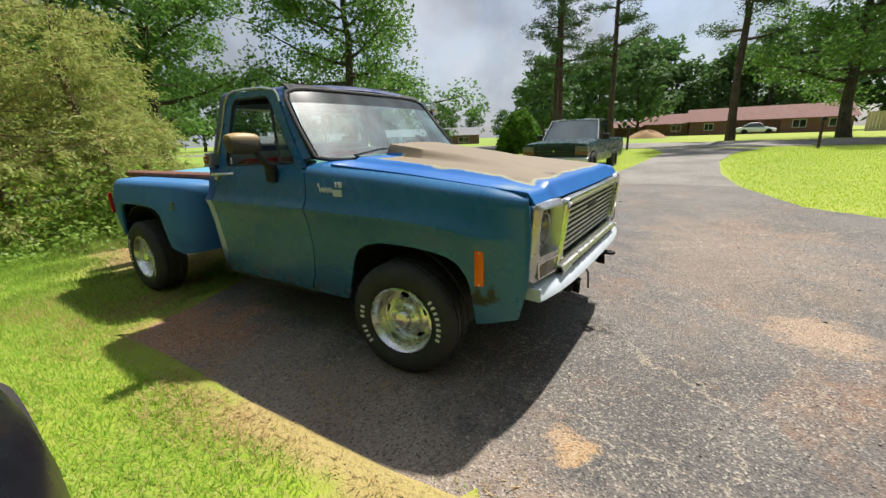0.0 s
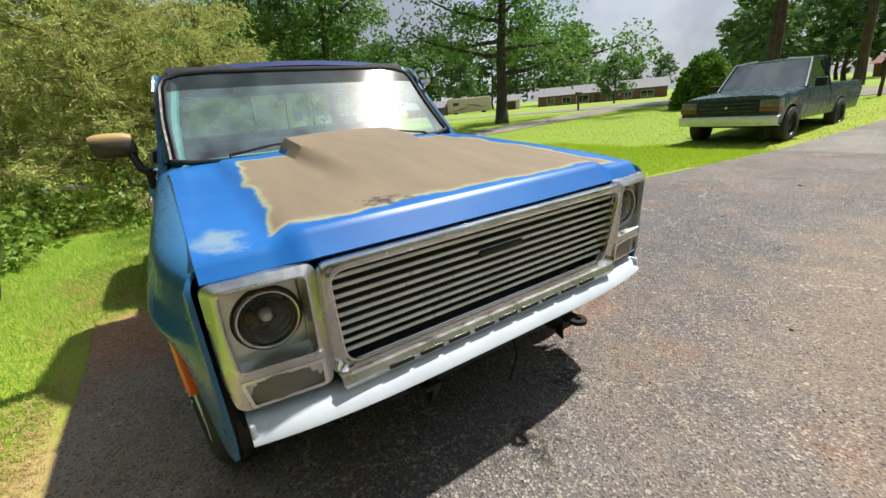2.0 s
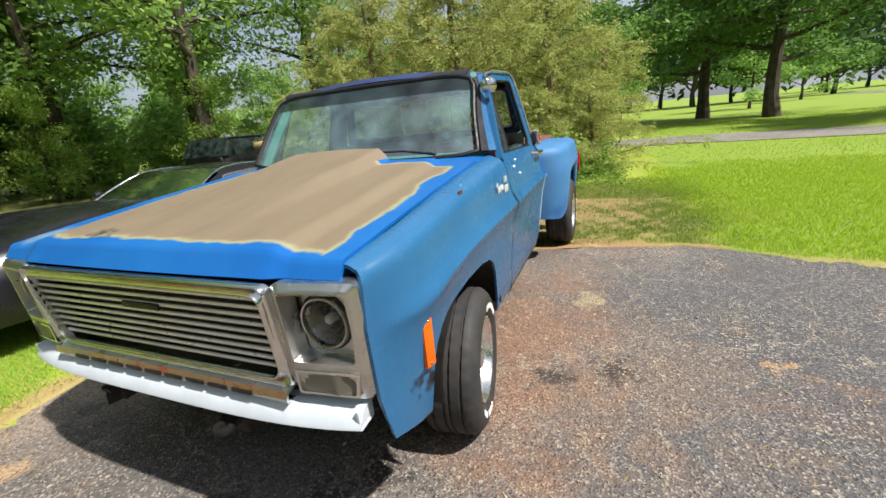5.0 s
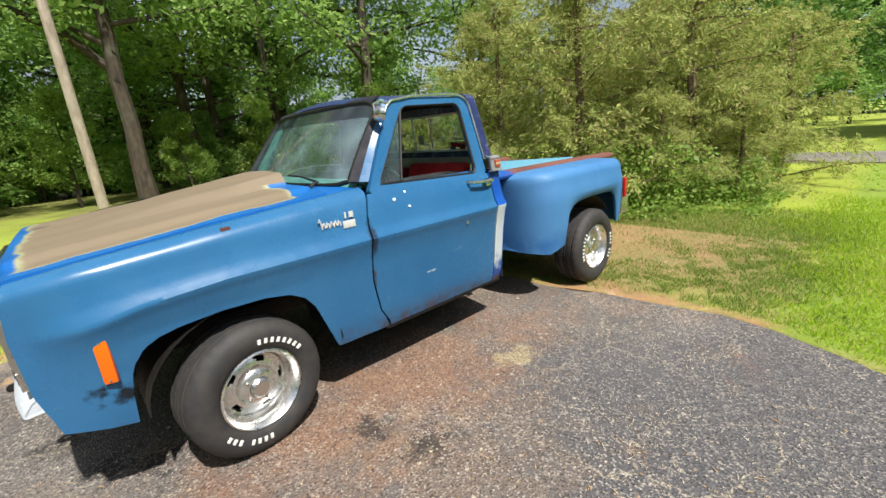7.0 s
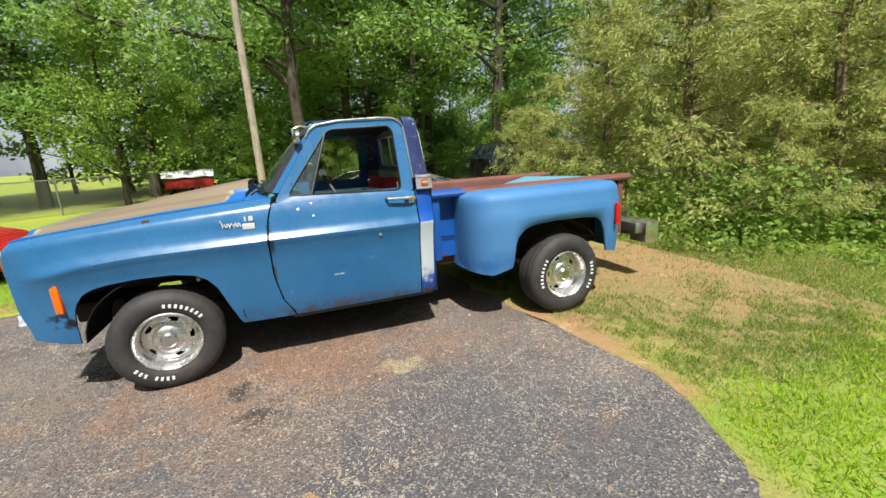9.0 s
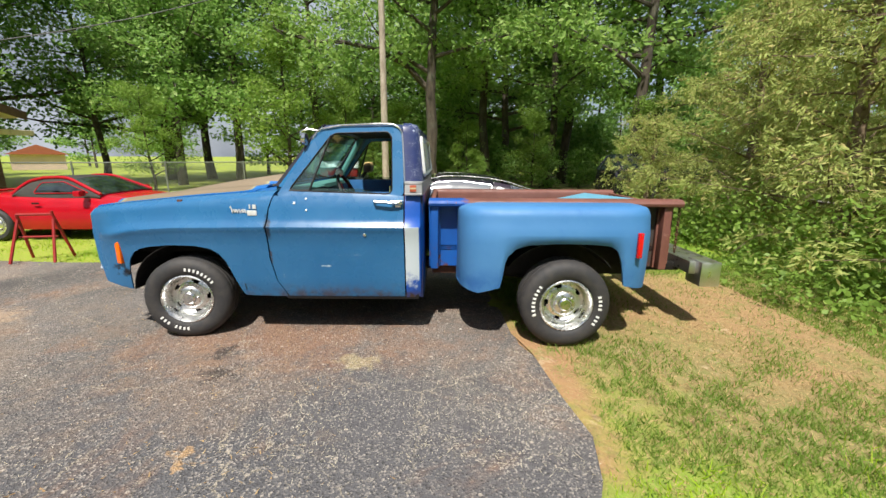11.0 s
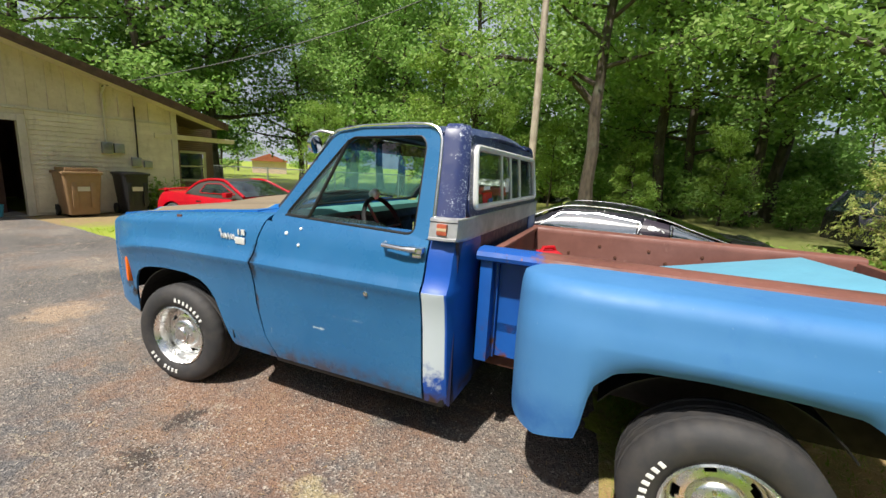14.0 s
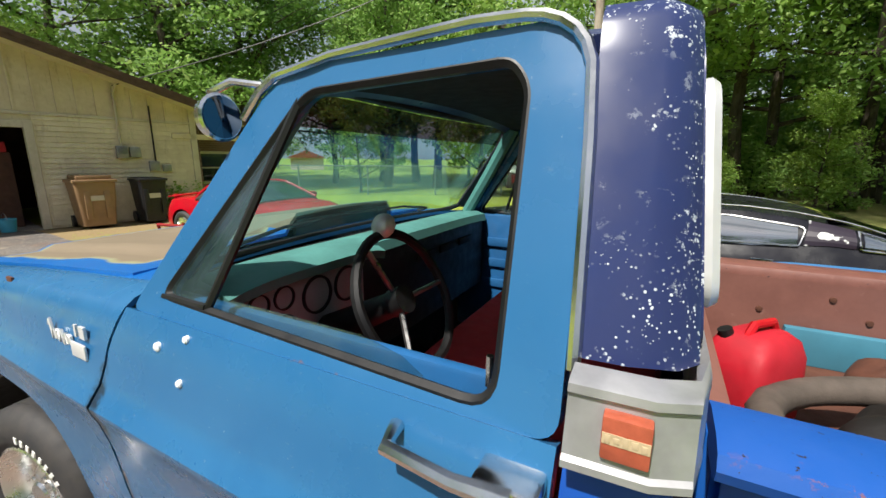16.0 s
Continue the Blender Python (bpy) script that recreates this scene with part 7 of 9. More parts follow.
def car(P):
    """A closed car from stations along x: body, canopy, wheels, lamps."""
    t = thing(P.get("name", "car"), P["label"], P.get("cat", "car"), P["at"])
    W, R, xf, xr, sill = P["W"], P["R"], P["xf"], P["xr"], P["sill"]
    x0, x1 = P["rear"], P["front"]
    n = 96
    cols = []
    for i in range(n + 1):
        x = x0 + (x1 - x0) * i / n
        zb = sill
        for c in (xf, xr):
            q = R + 0.055
            if abs(x - c) < q:
                zb = max(zb, R * 0.9 + math.sqrt(q * q - (x - c) ** 2))
        end = min(x - x0, x1 - x)
        w = W * (1 - 0.16 * max(0, 1 - end / 0.55) ** 2.2)
        belt = interp(x, P["belt"])
        zb = min(zb, belt - 0.05)
        crown = interp(x, P["top"])
        mid = sill + (belt - sill) * 0.55
        side = []
        for k in range(9):
            u = k / 8
            z = zb + (belt - zb) * u
            v = (z - sill) / (belt - sill)
            side.append((x, w * (0.94 + 0.06 * math.sin(math.pi * min(1, max(0, v)) ** 0.8) - 0.045 * max(0, v - 0.75) / 0.25), z))
        yb = side[-1][1]
        top = [(x, yb * (1 - 0.07), belt + (crown - belt) * 0.45), (x, yb * 0.75, belt + (crown - belt) * 0.85), (x, yb * 0.4, crown), (x, 0, crown + 0.005)]
        half = side + top
        cols.append(half + [(a, -b, c) for a, b, c in half[-2::-1]])
    bm = mb()
    vs = sheet(bm, cols)
    bm.faces.new(vs[0])
    bm.faces.new(vs[-1][::-1])
    bmesh.ops.recalc_face_normals(bm, faces=bm.faces)
    part("body", bm, P["paint"], t, P.get("body_label", ""))
    bm = mb()
    box(bm, x0 + 0.15, x1 - 0.15, -W * 0.72, W * 0.72, sill, sill + 0.28, 0.02)
    part("underbody", bm, FRAME_BLACK, t, "dark underbody")
    # canopy
    a, b, c, d, zr = P["canopy"]
    tw = P.get("tw", 0.76)
    zb = lambda x: interp(x, P["belt"]) + 0.02
    L = lambda s, x, z, k: Vector((x, s * W * k, z))
    base, roofk = 0.90, tw
    arc = P.get("arc") or [(d, zb(d)), (c, zr), (b, zr), (a, zb(a))]
    az = lambda x: interp(x, arc)
    wide = lambda x: base + (roofk - base) * max(0.0, min(1.0, (az(x) - zb(x)) / max(0.01, zr - zb(x))))
    if P.get("roof", True):
        bm = mb()
        rows = []
        for i in range(11):
            u = i / 10
            x = b + (c - b) * u
            z = (az(x) if P.get("arc") else zr + 0.03 * math.sin(math.pi * u)) - 0.012
            rows.append([(x, W * roofk * v, z + 0.035 * (1 - v * v) - P.get("lip", 0.02) * abs(v) ** 10) for v in (-1 + 2 * j / 14 for j in range(15))])
        sheet(bm, rows)
        thick(bm, 0.03)
        part("roof", bm, P.get("roofm", P["paint"]), t, P.get("roof_label", ""))
    for nm, xa, xb in (("windshield", a, b), ("rear_glass", d, c)):
        bm = mb()
        sheet(bm, [[(xa + (xb - xa) * u + (0.05 if nm == "windshield" else -0.04) * (1 - v * v), W * v * wide(xa + (xb - xa) * u) * 0.985, az(xa + (xb - xa) * u) + 0.02 * (1 - v * v)) for v in (-1 + 2 * j / 10 for j in range(11))] for u in (k / 8 for k in range(9))])
        part(nm, bm, P.get("glass", DARK_GLASS), t, "dark reflective glass")
    span = [d + (a - d) * k / 24 for k in range(25)]
    drop = P.get("lip", 0.02) - 0.01
    low_at = lambda s, x: L(s, x, zb(x) - 0.02, base)
    high_at = lambda s, x: L(s, x, max(zb(x) - 0.015, az(x) - drop), wide(x))

    def on_side(s, x, z, out):
        p, q = low_at(s, x), high_at(s, x)
        k = max(0.0, min(1.0, (z - p.z) / max(0.01, q.z - p.z)))
        return p.lerp(q, k) + Vector((0, s * (0.03 * math.sin(math.pi * k) + out), 0))

    panes = P.get("side_panes", ())
    for s in (1, -1):
        bm = mb()
        sheet(bm, [[low_at(s, x).lerp(high_at(s, x), k / 6) + Vector((0, s * 0.03 * math.sin(math.pi * k / 6), 0)) for x in span] for k in range(7)])
        part("roof_side" if panes else "side_glass", bm, P.get("side_paint", P.get("glass", DARK_GLASS)), t, P.get("side_label", "dark side window"))
        for pane in panes:
            rim_ = round_path(pane, 0.04, 4)
            x0_, x1_ = min(p[0] for p in pane), max(p[0] for p in pane)
            cols_ = []
            for k in range(1, 24):
                x = x0_ + (x1_ - x0_) * k / 24
                cut = sorted(z1 + (z2 - z1) * (x - xa) / (xb - xa) for (xa, z1), (xb, z2) in zip(rim_, rim_[1:] + rim_[:1]) if (xa - x) * (xb - x) < 0)
                cols_.append([on_side(s, x, cut[0] + (cut[-1] - cut[0]) * j / 5, 0.006) for j in range(6)])
            bm = mb()
            sheet(bm, cols_)
            bmesh.ops.recalc_face_normals(bm, faces=bm.faces)
            pn = part("side_glass", bm, P.get("glass", DARK_GLASS), t, "reflective side window")
            bm = mb()
            tube(bm, [on_side(s, x, z, 0.008) for x, z in rim_ + rim_[:1]], 0.008, 6, False)
            part("window_trim", bm, P.get("trim", P["paint"]), pn, P.get("trim_label", ""))
        bm = mb()
        tube(bm, [L(s, x, az(x), wide(x)) for x in span], P.get("pillar", 0.022), 8)
        part("pillar", bm, P.get("trim", P["paint"]), t, P.get("trim_label", ""))
        bp = P.get("bpost")
        if bp:
            bm = mb()
            xt, xb_, w_ = bp
            xe = P.get("sail_end", d)
            xs = [xt + (xe - xt) * k / 10 for k in range(11)]
            sheet(bm, [[on_side(s, x + (xb_ - xt) * (1 - k / 10) * (1 - j / 5), zb(x) - 0.02 + (az(x) - drop - zb(x) + 0.02) * j / 5, 0.004) for k, x in enumerate(xs)] for j in range(6)])
            thick(bm, 0.002)
            part("sail_panel", bm, P.get("sail", P["paint"]), t, P.get("sail_label", ""), False)
    proto = None
    for k, (x, s) in enumerate(((xf, 1), (xf, -1), (xr, 1), (xr, -1))):
        m = pose(x, s * (W - 0.11), R - 0.005, 0, 0, 0 if s > 0 else 180)
        if proto is None:
            proto = road_wheel(R, 0.21, P.get("tyre", RUBBER), P["rim"], P.get("rim_label", "wheel rim"))
            w = proto
        else:
            w = copy_thing(proto, m)
        w.matrix_basis = m
        w.parent = t
    return t


def boxes(t, name, items, material, label=""):
    for it in items:
        bm = mb()
        box(bm, *it)
        part(name, bm, material, t, label)


BLACKP = Mat("chalky_black_paint", lin(17, 17, 22), 0.28)
BLACKP.tint(BLACKP.ramp(BLACKP.noise(2, 5), 0.4, 0.7, 0, 0.7), lin(36, 35, 42))
BLACKP.rough(BLACKP.ramp(BLACKP.noise(5, 5), 0.3, 0.7, 0.16, 0.36))
BLACKP = BLACKP.m
SAIL = Mat("scuffed_sail_paint", lin(40, 32, 44), 0.4)
SAIL.tint(SAIL.ramp(SAIL.noise(7, 3, 0.5), 0.55, 0.57), lin(206, 208, 206))
SAIL = SAIL.m
DARKRIM = simple("black_steel_wheel", lin(26, 26, 28), 0.4, 0.5, 0.4)
coupe = car(dict(name="black_coupe", label="black two-door coupe with chrome window trim on the grass", at=pose(0, -3.27, 0), W=0.92, R=0.325, xf=-0.30, xr=-3.06, sill=0.24, rear=-4.15, front=0.46,
                 belt=[(-4.15, 0.62), (-4.0, 0.74), (-3.4, 0.80), (-2.9, 0.84), (-2.2, 0.79), (-1.4, 0.80), (-0.5, 0.80), (0.3, 0.72), (0.46, 0.60)],
                 top=[(-4.15, 0.64), (-4.0, 0.78), (-3.5, 0.82), (-2.9, 0.84), (-2.2, 0.82), (-1.3, 0.86), (-0.5, 0.91), (0.3, 0.80), (0.46, 0.64)],
                 canopy=(-1.36, -1.86, -2.90, -3.62, 1.085), tw=0.74, lip=0.05, arc=[(-3.62, 0.81), (-3.3, 0.90), (-3.0, 1.0), (-2.7, 1.055), (-2.4, 1.083), (-2.1, 1.090), (-1.88, 1.075), (-1.70, 1.01), (-1.5, 0.91), (-1.36, 0.83)], paint=BLACKP, trim=CHROME, trim_label="bright chrome window trim", pillar=0.007,
                 bpost=(-2.77, -2.73, 0.0), sail_end=-3.02, side_paint=BLACKP, side_label="black roof side", side_panes=(((-1.62, 0.82), (-1.86, 0.995), (-2.27, 1.012), (-2.745, 0.955), (-2.70, 0.80)), ((-3.04, 0.99), (-3.04, 0.815), (-3.56, 0.80))), sail=SAIL, sail_label="dark sail panel with white scuffs", glass=COUPE_GLASS, rim=DARKRIM, rim_label="black steel wheel"))
for s in (1, -1):
    bm = mb()
    lathe(bm, [(0.0001, 0.05), (0.05, 0.04), (0.07, 0.0), (0.05, -0.05), (0.0001, -0.07)], 16, "x", (-1.50, s * 0.99, 0.86))
    tube(bm, [(-1.47, s * 0.95, 0.84), (-1.47, s * 0.86, 0.80)], 0.015, 6)
    part("door_mirror", bm, BLACKP, coupe, "black door mirror")
    bm = mb()
    box(bm, -2.56, -2.42, s * 0.905, s * 0.93, 0.70, 0.725, 0.006)
    part("door_handle", bm, CHROME, coupe, "chrome door handle")
    bm = mb()
    lathe(bm, [(0.11, 0.05), (0.10, 0.08), (0.09, 0.05), (0.0001, 0.04)], 24, "x", (0.40, s * 0.62, 0.56))
    part("headlight", bm, CHROME, coupe, "round headlight")
bm = mb()
sheet(bm, [[(-3.95 - 0.12 * i / 4, 0.80 * v, 0.745 + 0.05 * math.sin(i / 4 * 1.57) - 0.02 * v * v) for v in (-1 + 2 * j / 10 for j in range(11))] for i in range(5)])
thick(bm, 0.02)
part("spoiler", bm, BLACKP, coupe, "black ducktail spoiler")

car(dict(name="dark_suv", label="dark older wagon parked in the grass near the wood", cat="car", at=pose(-9.6, -9.9, 0, 0, 0, 183), W=0.90, R=0.34, xf=1.35, xr=-1.35, sill=0.30, rear=-2.3, front=2.25,
         belt=[(-2.3, 0.95), (-1.0, 1.0), (1.0, 1.0), (1.2, 0.98), (2.0, 0.90), (2.25, 0.75)], top=[(-2.3, 0.97), (0.9, 1.02), (1.2, 1.03), (2.0, 0.95), (2.25, 0.78)],
         canopy=(1.15, 0.45, -1.95, -2.25, 1.46), tw=0.80, paint=BLACKP, glass=DARK_GLASS, rim=DARKRIM, pillar=0.03))

REDP = Mat("glossy_red_paint", lin(176, 14, 32), 0.22)
REDP.tint(REDP.ramp(REDP.noise(2, 4), 0.4, 0.7, 0, 0.5), lin(140, 10, 26))
REDP = REDP.m
SOFT = simple("grey_soft_top", lin(58, 56, 52), 0.85, 0, 0.3, 10, 0.3, 90)
red = car(dict(name="red_convertible", label="red convertible with its grey soft top up beside the garage", at=pose(4.45, -3.45, 0, 0, 0, 183) @ Matrix.Scale(0.92, 4), W=0.82, R=0.295, xf=1.16, xr=-1.04, sill=0.20, rear=-1.66, front=1.88,
              belt=[(-1.66, 0.56), (-1.60, 0.70), (-1.45, 0.77), (-0.9, 0.80), (0.0, 0.76), (0.6, 0.76), (1.2, 0.72), (1.65, 0.60), (1.88, 0.44)], top=[(-1.66, 0.58), (-1.60, 0.74), (-1.45, 0.82), (-0.9, 0.86), (0.0, 0.82), (0.7, 0.83), (1.2, 0.77), (1.65, 0.64), (1.88, 0.46)],
              canopy=(0.80, 0.22, -0.62, -0.70, 1.115), tw=0.68, arc=[(-0.70, 0.82), (-0.62, 0.94), (-0.48, 1.05), (-0.25, 1.110), (0.0, 1.120), (0.16, 1.105), (0.28, 1.06), (0.54, 0.94), (0.80, 0.82)], lip=0.03, pillar=0.028, side_paint=SOFT, side_label="grey fabric top side", side_panes=(((-0.34, 0.84), (-0.26, 1.02), (0.12, 1.04), (0.60, 0.85)),), paint=REDP, roofm=SOFT, roof_label="grey fabric soft top", glass=DARK_GLASS, trim=REDP, rim=RIM, rim_label="silver alloy wheel",))
bm = mb()
sheet(bm, [[(-1.38 - 0.20 * i / 4, 0.68 * v, 0.865 + 0.012 * math.sin(i) - 0.03 * v * v) for v in (-1 + 2 * j / 10 for j in range(11))] for i in range(5)])
thick(bm, 0.02)
for s in (1, -1):
    box(bm, -1.54, -1.44, s * 0.56, s * 0.60, 0.74, 0.865, 0.006)
part("spoiler", bm, REDP, red, "red rear wing spoiler")
for s in (1, -1):
    bm = mb()
    box(bm, 0.50, 0.62, s * 0.80, s * 0.96, 0.80, 0.90, 0.03)
    part("door_mirror", bm, REDP, red, "red door mirror")
    bm = mb()
    box(bm, -0.30, -0.18, s * 0.838, s * 0.855, 0.66, 0.69, 0.006)
    part("door_handle", bm, BLACK, red)

# green-black pickup on the lawn: x ahead from its front axle
GREENP = simple("dark_teal_paint", lin(50, 74, 80), 0.24, 0.0, 0.3, 3)
teal = thing("green_pickup", "dark teal pickup truck parked on the lawn edge", "truck", pose(-2.70, 10.30, 0, 0, 0, -90))


def teal_panel(name, x0, x1, top, label, crown=None):
    cols = []
    for i in range(41):
        x = x0 + (x1 - x0) * i / 40
        zb = 0.44
        for c in (0.0, -3.05):
            if abs(x - c) < 0.44:
                zb = max(zb, 0.34 + math.sqrt(0.44 ** 2 - (x - c) ** 2))
        zt = interp(x, top)
        side = [(x, 0.965 - 0.05 * (1 - u) ** 2 - 0.05 * max(0, u - 0.7) / 0.3, zb + (zt - zb) * u) for u in (k / 8 for k in range(9))]
        if crown:
            half = side + [(x, 0.80, zt + crown * 0.6), (x, 0.4, zt + crown), (x, 0, zt + crown)]
            cols.append(half + [(a, -b, c) for a, b, c in half[-2::-1]])
        else:
            cols.append(side)
    bm = mb()
    if crown:
        vs = sheet(bm, cols)
        bm.faces.new(vs[0])
        bm.faces.new(vs[-1][::-1])
        bmesh.ops.recalc_face_normals(bm, faces=bm.faces)
        part(name, bm, GREENP, teal, label)
    else:
        for s in (1, -1):
            bm = mb()
            sheet(bm, [[(a, s * b, c) for a, b, c in col] + [(col[-1][0], s * 0.84, col[-1][2] + 0.01)] for col in cols], flip=(s < 0))
            thick(bm, 0.02)
            part(name, bm, GREENP, teal, label)


teal_panel("nose", -0.95, 0.78, [(-0.95, 1.08), (0.4, 1.02), (0.78, 0.97)], "dark teal nose and hood", 0.05)
teal_panel("cab_body", -2.05, -0.95, [(-2.05, 1.08), (-0.95, 1.08)], "dark teal cab", 0.0001)
teal_panel("bed_side", -4.35, -2.08, [(-4.35, 1.10), (-2.08, 1.10)], "dark teal bed side")
bm = mb()
box(bm, -4.35, -2.08, -0.84, 0.84, 0.60, 0.66)
box(bm, -4.37, -4.32, -0.9, 0.9, 0.5, 1.10, 0.01)
box(bm, -2.12, -2.08, -0.86, 0.86, 0.6, 1.08)
part("bed_floor", bm, GREENP, teal, "dark pickup bed with tailgate")
bm = mb()
sheet(bm, [[(-1.20 - 0.78 * i / 6, 0.72 * v, 1.70 + 0.04 * math.sin(math.pi * i / 6) - 0.03 * v * v) for v in (-1 + 2 * j / 10 for j in range(11))] for i in range(7)])
thick(bm, 0.03)
part("roof", bm, GREENP, teal, "dark teal cab roof")
FGLASS = glass("pale_truck_glass", (0.6, 0.68, 0.68, 1), 0.04, 0.14, 0.24)
bm = mb()
sheet(bm, [[(-0.70 - 0.50 * u + 0.06 * (1 - v * v), (0.86 - 0.13 * u) * v, 1.10 + 0.58 * u) for v in (-1 + 2 * j / 8 for j in range(9))] for u in (0, 0.5, 1)])
part("windshield", bm, FGLASS, teal, "windshield reflecting the sky")
for s in (1, -1):
    bm = mb()
    bm.faces.new([bm.verts.new(p) for p in ((-0.80, s * 0.88, 1.10), (-1.22, s * 0.745, 1.68), (-1.93, s * 0.745, 1.68), (-2.0, s * 0.88, 1.10))])
    thick(bm, 0.01)
    part("side_glass", bm, COUPE_GLASS, teal, "dark side window", False)
    bm = mb()
    tube(bm, [(-0.70, s * 0.88, 1.09), (-1.21, s * 0.74, 1.70), (-1.98, s * 0.74, 1.70), (-2.04, s * 0.90, 1.08)], 0.035, 8)
    part("pillar", bm, GREENP, teal)
    bm = mb()
    box(bm, -0.98, -0.86, s * 0.96, s * 1.16, 1.08, 1.26, 0.03)
    part("door_mirror", bm, BLACK, teal, "black door mirror")
    bm = mb()
    box(bm, 0.60, 0.825, s * 0.61, s * 0.962, 0.775, 0.925, 0.02)
    part("headlight", bm, simple("dull_headlight_lens", lin(132, 122, 112), 0.25, 0.2, 0.3, 12), teal, "dull rectangular headlight")
    bm = mb()
    box(bm, 0.60, 0.822, s * 0.61, s * 0.960, 0.695, 0.768, 0.012)
    part("turn_lamp", bm, simple("dusty_amber_lens", lin(140, 92, 62), 0.35, 0, 0.3, 12), teal, "dusty amber turn lamp")
    bm = mb()
    tube(bm, [(-0.655, s * 0.875, 1.10), (-1.165, s * 0.745, 1.69), (-1.19, s * 0.30, 1.735)], 0.016, 6)
    part("windshield_moulding", bm, ALU, teal, "bright windshield moulding")
bm = mb()
box(bm, -2.05, -1.98, -0.86, 0.86, 1.08, 1.66)
part("cab_back", bm, DARK_GLASS, teal, "dark cab back")
bm = mb()
box(bm, 0.74, 0.81, -0.60, 0.60, 0.66, 0.935, 0.015)
fg = part("grille", bm, BLACK, teal, "black grille")
for k in range(3):
    bm = mb()
    box(bm, 0.80, 0.830, -0.59, 0.59, 0.705 + 0.078 * k, 0.728 + 0.078 * k, 0.006)
    part("grille_bar", bm, GREENP, fg, "dark teal grille bar")
bm = mb()
lathe(bm, [(0.0001, 0.008), (0.030, 0.006), (0.034, 0)], 20, "x", (0.830, 0, 0.795))
part("emblem", bm, CHROME, fg, "small oval emblem")
bm = mb()
sheet(bm, [[(x - 0.09 * abs(v) ** 4, 0.98 * v, z) for v in (-1 + 2 * j / 16 for j in range(17))] for x, z in ((0.80, 0.615), (0.90, 0.61), (0.93, 0.59), (0.935, 0.50), (0.915, 0.47), (0.905, 0.42), (0.80, 0.41))])
thick(bm, 0.01)
part("front_bumper", bm, ALU, teal, "chrome front bumper")
bm = mb()
box(bm, -4.3, 0.6, -0.6, 0.6, 0.36, 0.5)
part("chassis", bm, FRAME_BLACK, teal, "dark chassis")
fw = None
for k, (x, s) in enumerate(((0, 1), (0, -1), (-3.05, 1), (-3.05, -1))):
    m = pose(x, s * 0.84, 0.362, 0, 0, 0 if s > 0 else 180)
    if fw is None:
        fw = road_wheel(0.37, 0.25, RUBBER, DARKRIM, "dark wheel")
        w = fw
    else:
        w = copy_thing(fw, m)
    w.matrix_basis = m
    w.parent = teal

# ---- garage house beyond the lot ----
WALL_ANG = math.degrees(math.atan2(-5.2 + 1.6, 8.45 - 9.1))  # along the wall, away from the door


def siding_mat(name, a, b):
    m = Mat(name, lin(*a), 0.75)
    m.tint(m.ramp(m.noise(2.2, 6, 0.7), 0.4, 0.7, 0, 0.8), lin(*b))
    m.tint(m.ramp(m.noise(14, 5, 0.7, (1, 1, 0.2)), 0.55, 0.75, 0, 0.5), lin(120, 106, 84))
    m.tint(m.ramp(m.rand(), 0.3, 1.0, 0, 0.25), lin(*b))
    m.bump(m.noise(30, 4, 0.6, (1, 1, 6)), 0.15, 0.004)
    return m.m


SIDING = siding_mat("weathered_cream_siding", (216, 205, 178), (184, 170, 142))
PANEL = siding_mat("weathered_cream_panel", (206, 193, 165), (178, 162, 134))
TRIMW = siding_mat("dirty_white_trim", (196, 188, 170), (166, 156, 134))
SHINGLE = simple("brown_shingles", lin(92, 72, 56), 0.9, 0, 0.4, 6, 0.5, 30)
DARKIN = simple("dark_garage_interior", lin(96, 66, 52), 0.9, 0, 0.5, 3)
BRICKB = brick("brown_brick", (104, 72, 56), (82, 56, 46))
GALV = simple("galvanised_metal", lin(150, 152, 152), 0.45, 0.6, 0.25, 8)

house = thing("garage_house", "cream sided garage end of a house with an open door", "house", pose(9.1, -1.6, 0, 0, 0, WALL_ANG))
# local: x along the wall (0 near the door jamb side), y towards the yard is negative side chosen below


def hp(name, bm, material, parent, label="", smooth=False):
    return part(name, bm, material, parent, label, smooth)


# with the x axis along the wall towards -y of the world, the yard lies at local -y
D0, D1, DH = -2.6, 0.42, 1.96     # door opening
E1 = 3.42                          # end of the wall
slope = lambda s: 3.66 - 0.295 * s  # underside of the roof along the gable
bm = mb()
box(bm, D1, E1, 0.0, 0.12, 0.0, 2.35)
box(bm, D0, D1, 0.0, 0.12, DH, 2.35)
box(bm, D0 - 1.5, D0, 0.0, 0.12, 0.0, 2.35)
hw = hp("wall", bm, PANEL, house, "cream garage wall core")
lap = None
for k in range(21):
    for x0, x1 in (((D1 + 0.13, E1 - 0.1),) if k < 19 else ((D1 + 0.13, E1 - 0.1),)):
        z = 0.06 + 0.103 * k
        bm = mb()
        v = [(x0, -0.006, z + 0.10), (x1, -0.006, z + 0.10), (x1, -0.024, z), (x0, -0.024, z)]
        w = [(x0, 0.0, z + 0.10), (x1, 0.0, z + 0.10), (x1, 0.0, z), (x0, 0.0, z)]
        a, b = [bm.verts.new(p) for p in v], [bm.verts.new(p) for p in w]
        bm.faces.new(a)
        for i in range(4):
            bm.faces.new((a[i], b[i], b[(i + 1) % 4], a[(i + 1) % 4]))
        bmesh.ops.recalc_face_normals(bm, faces=bm.faces)
        hp("siding_board", bm, SIDING, hw)
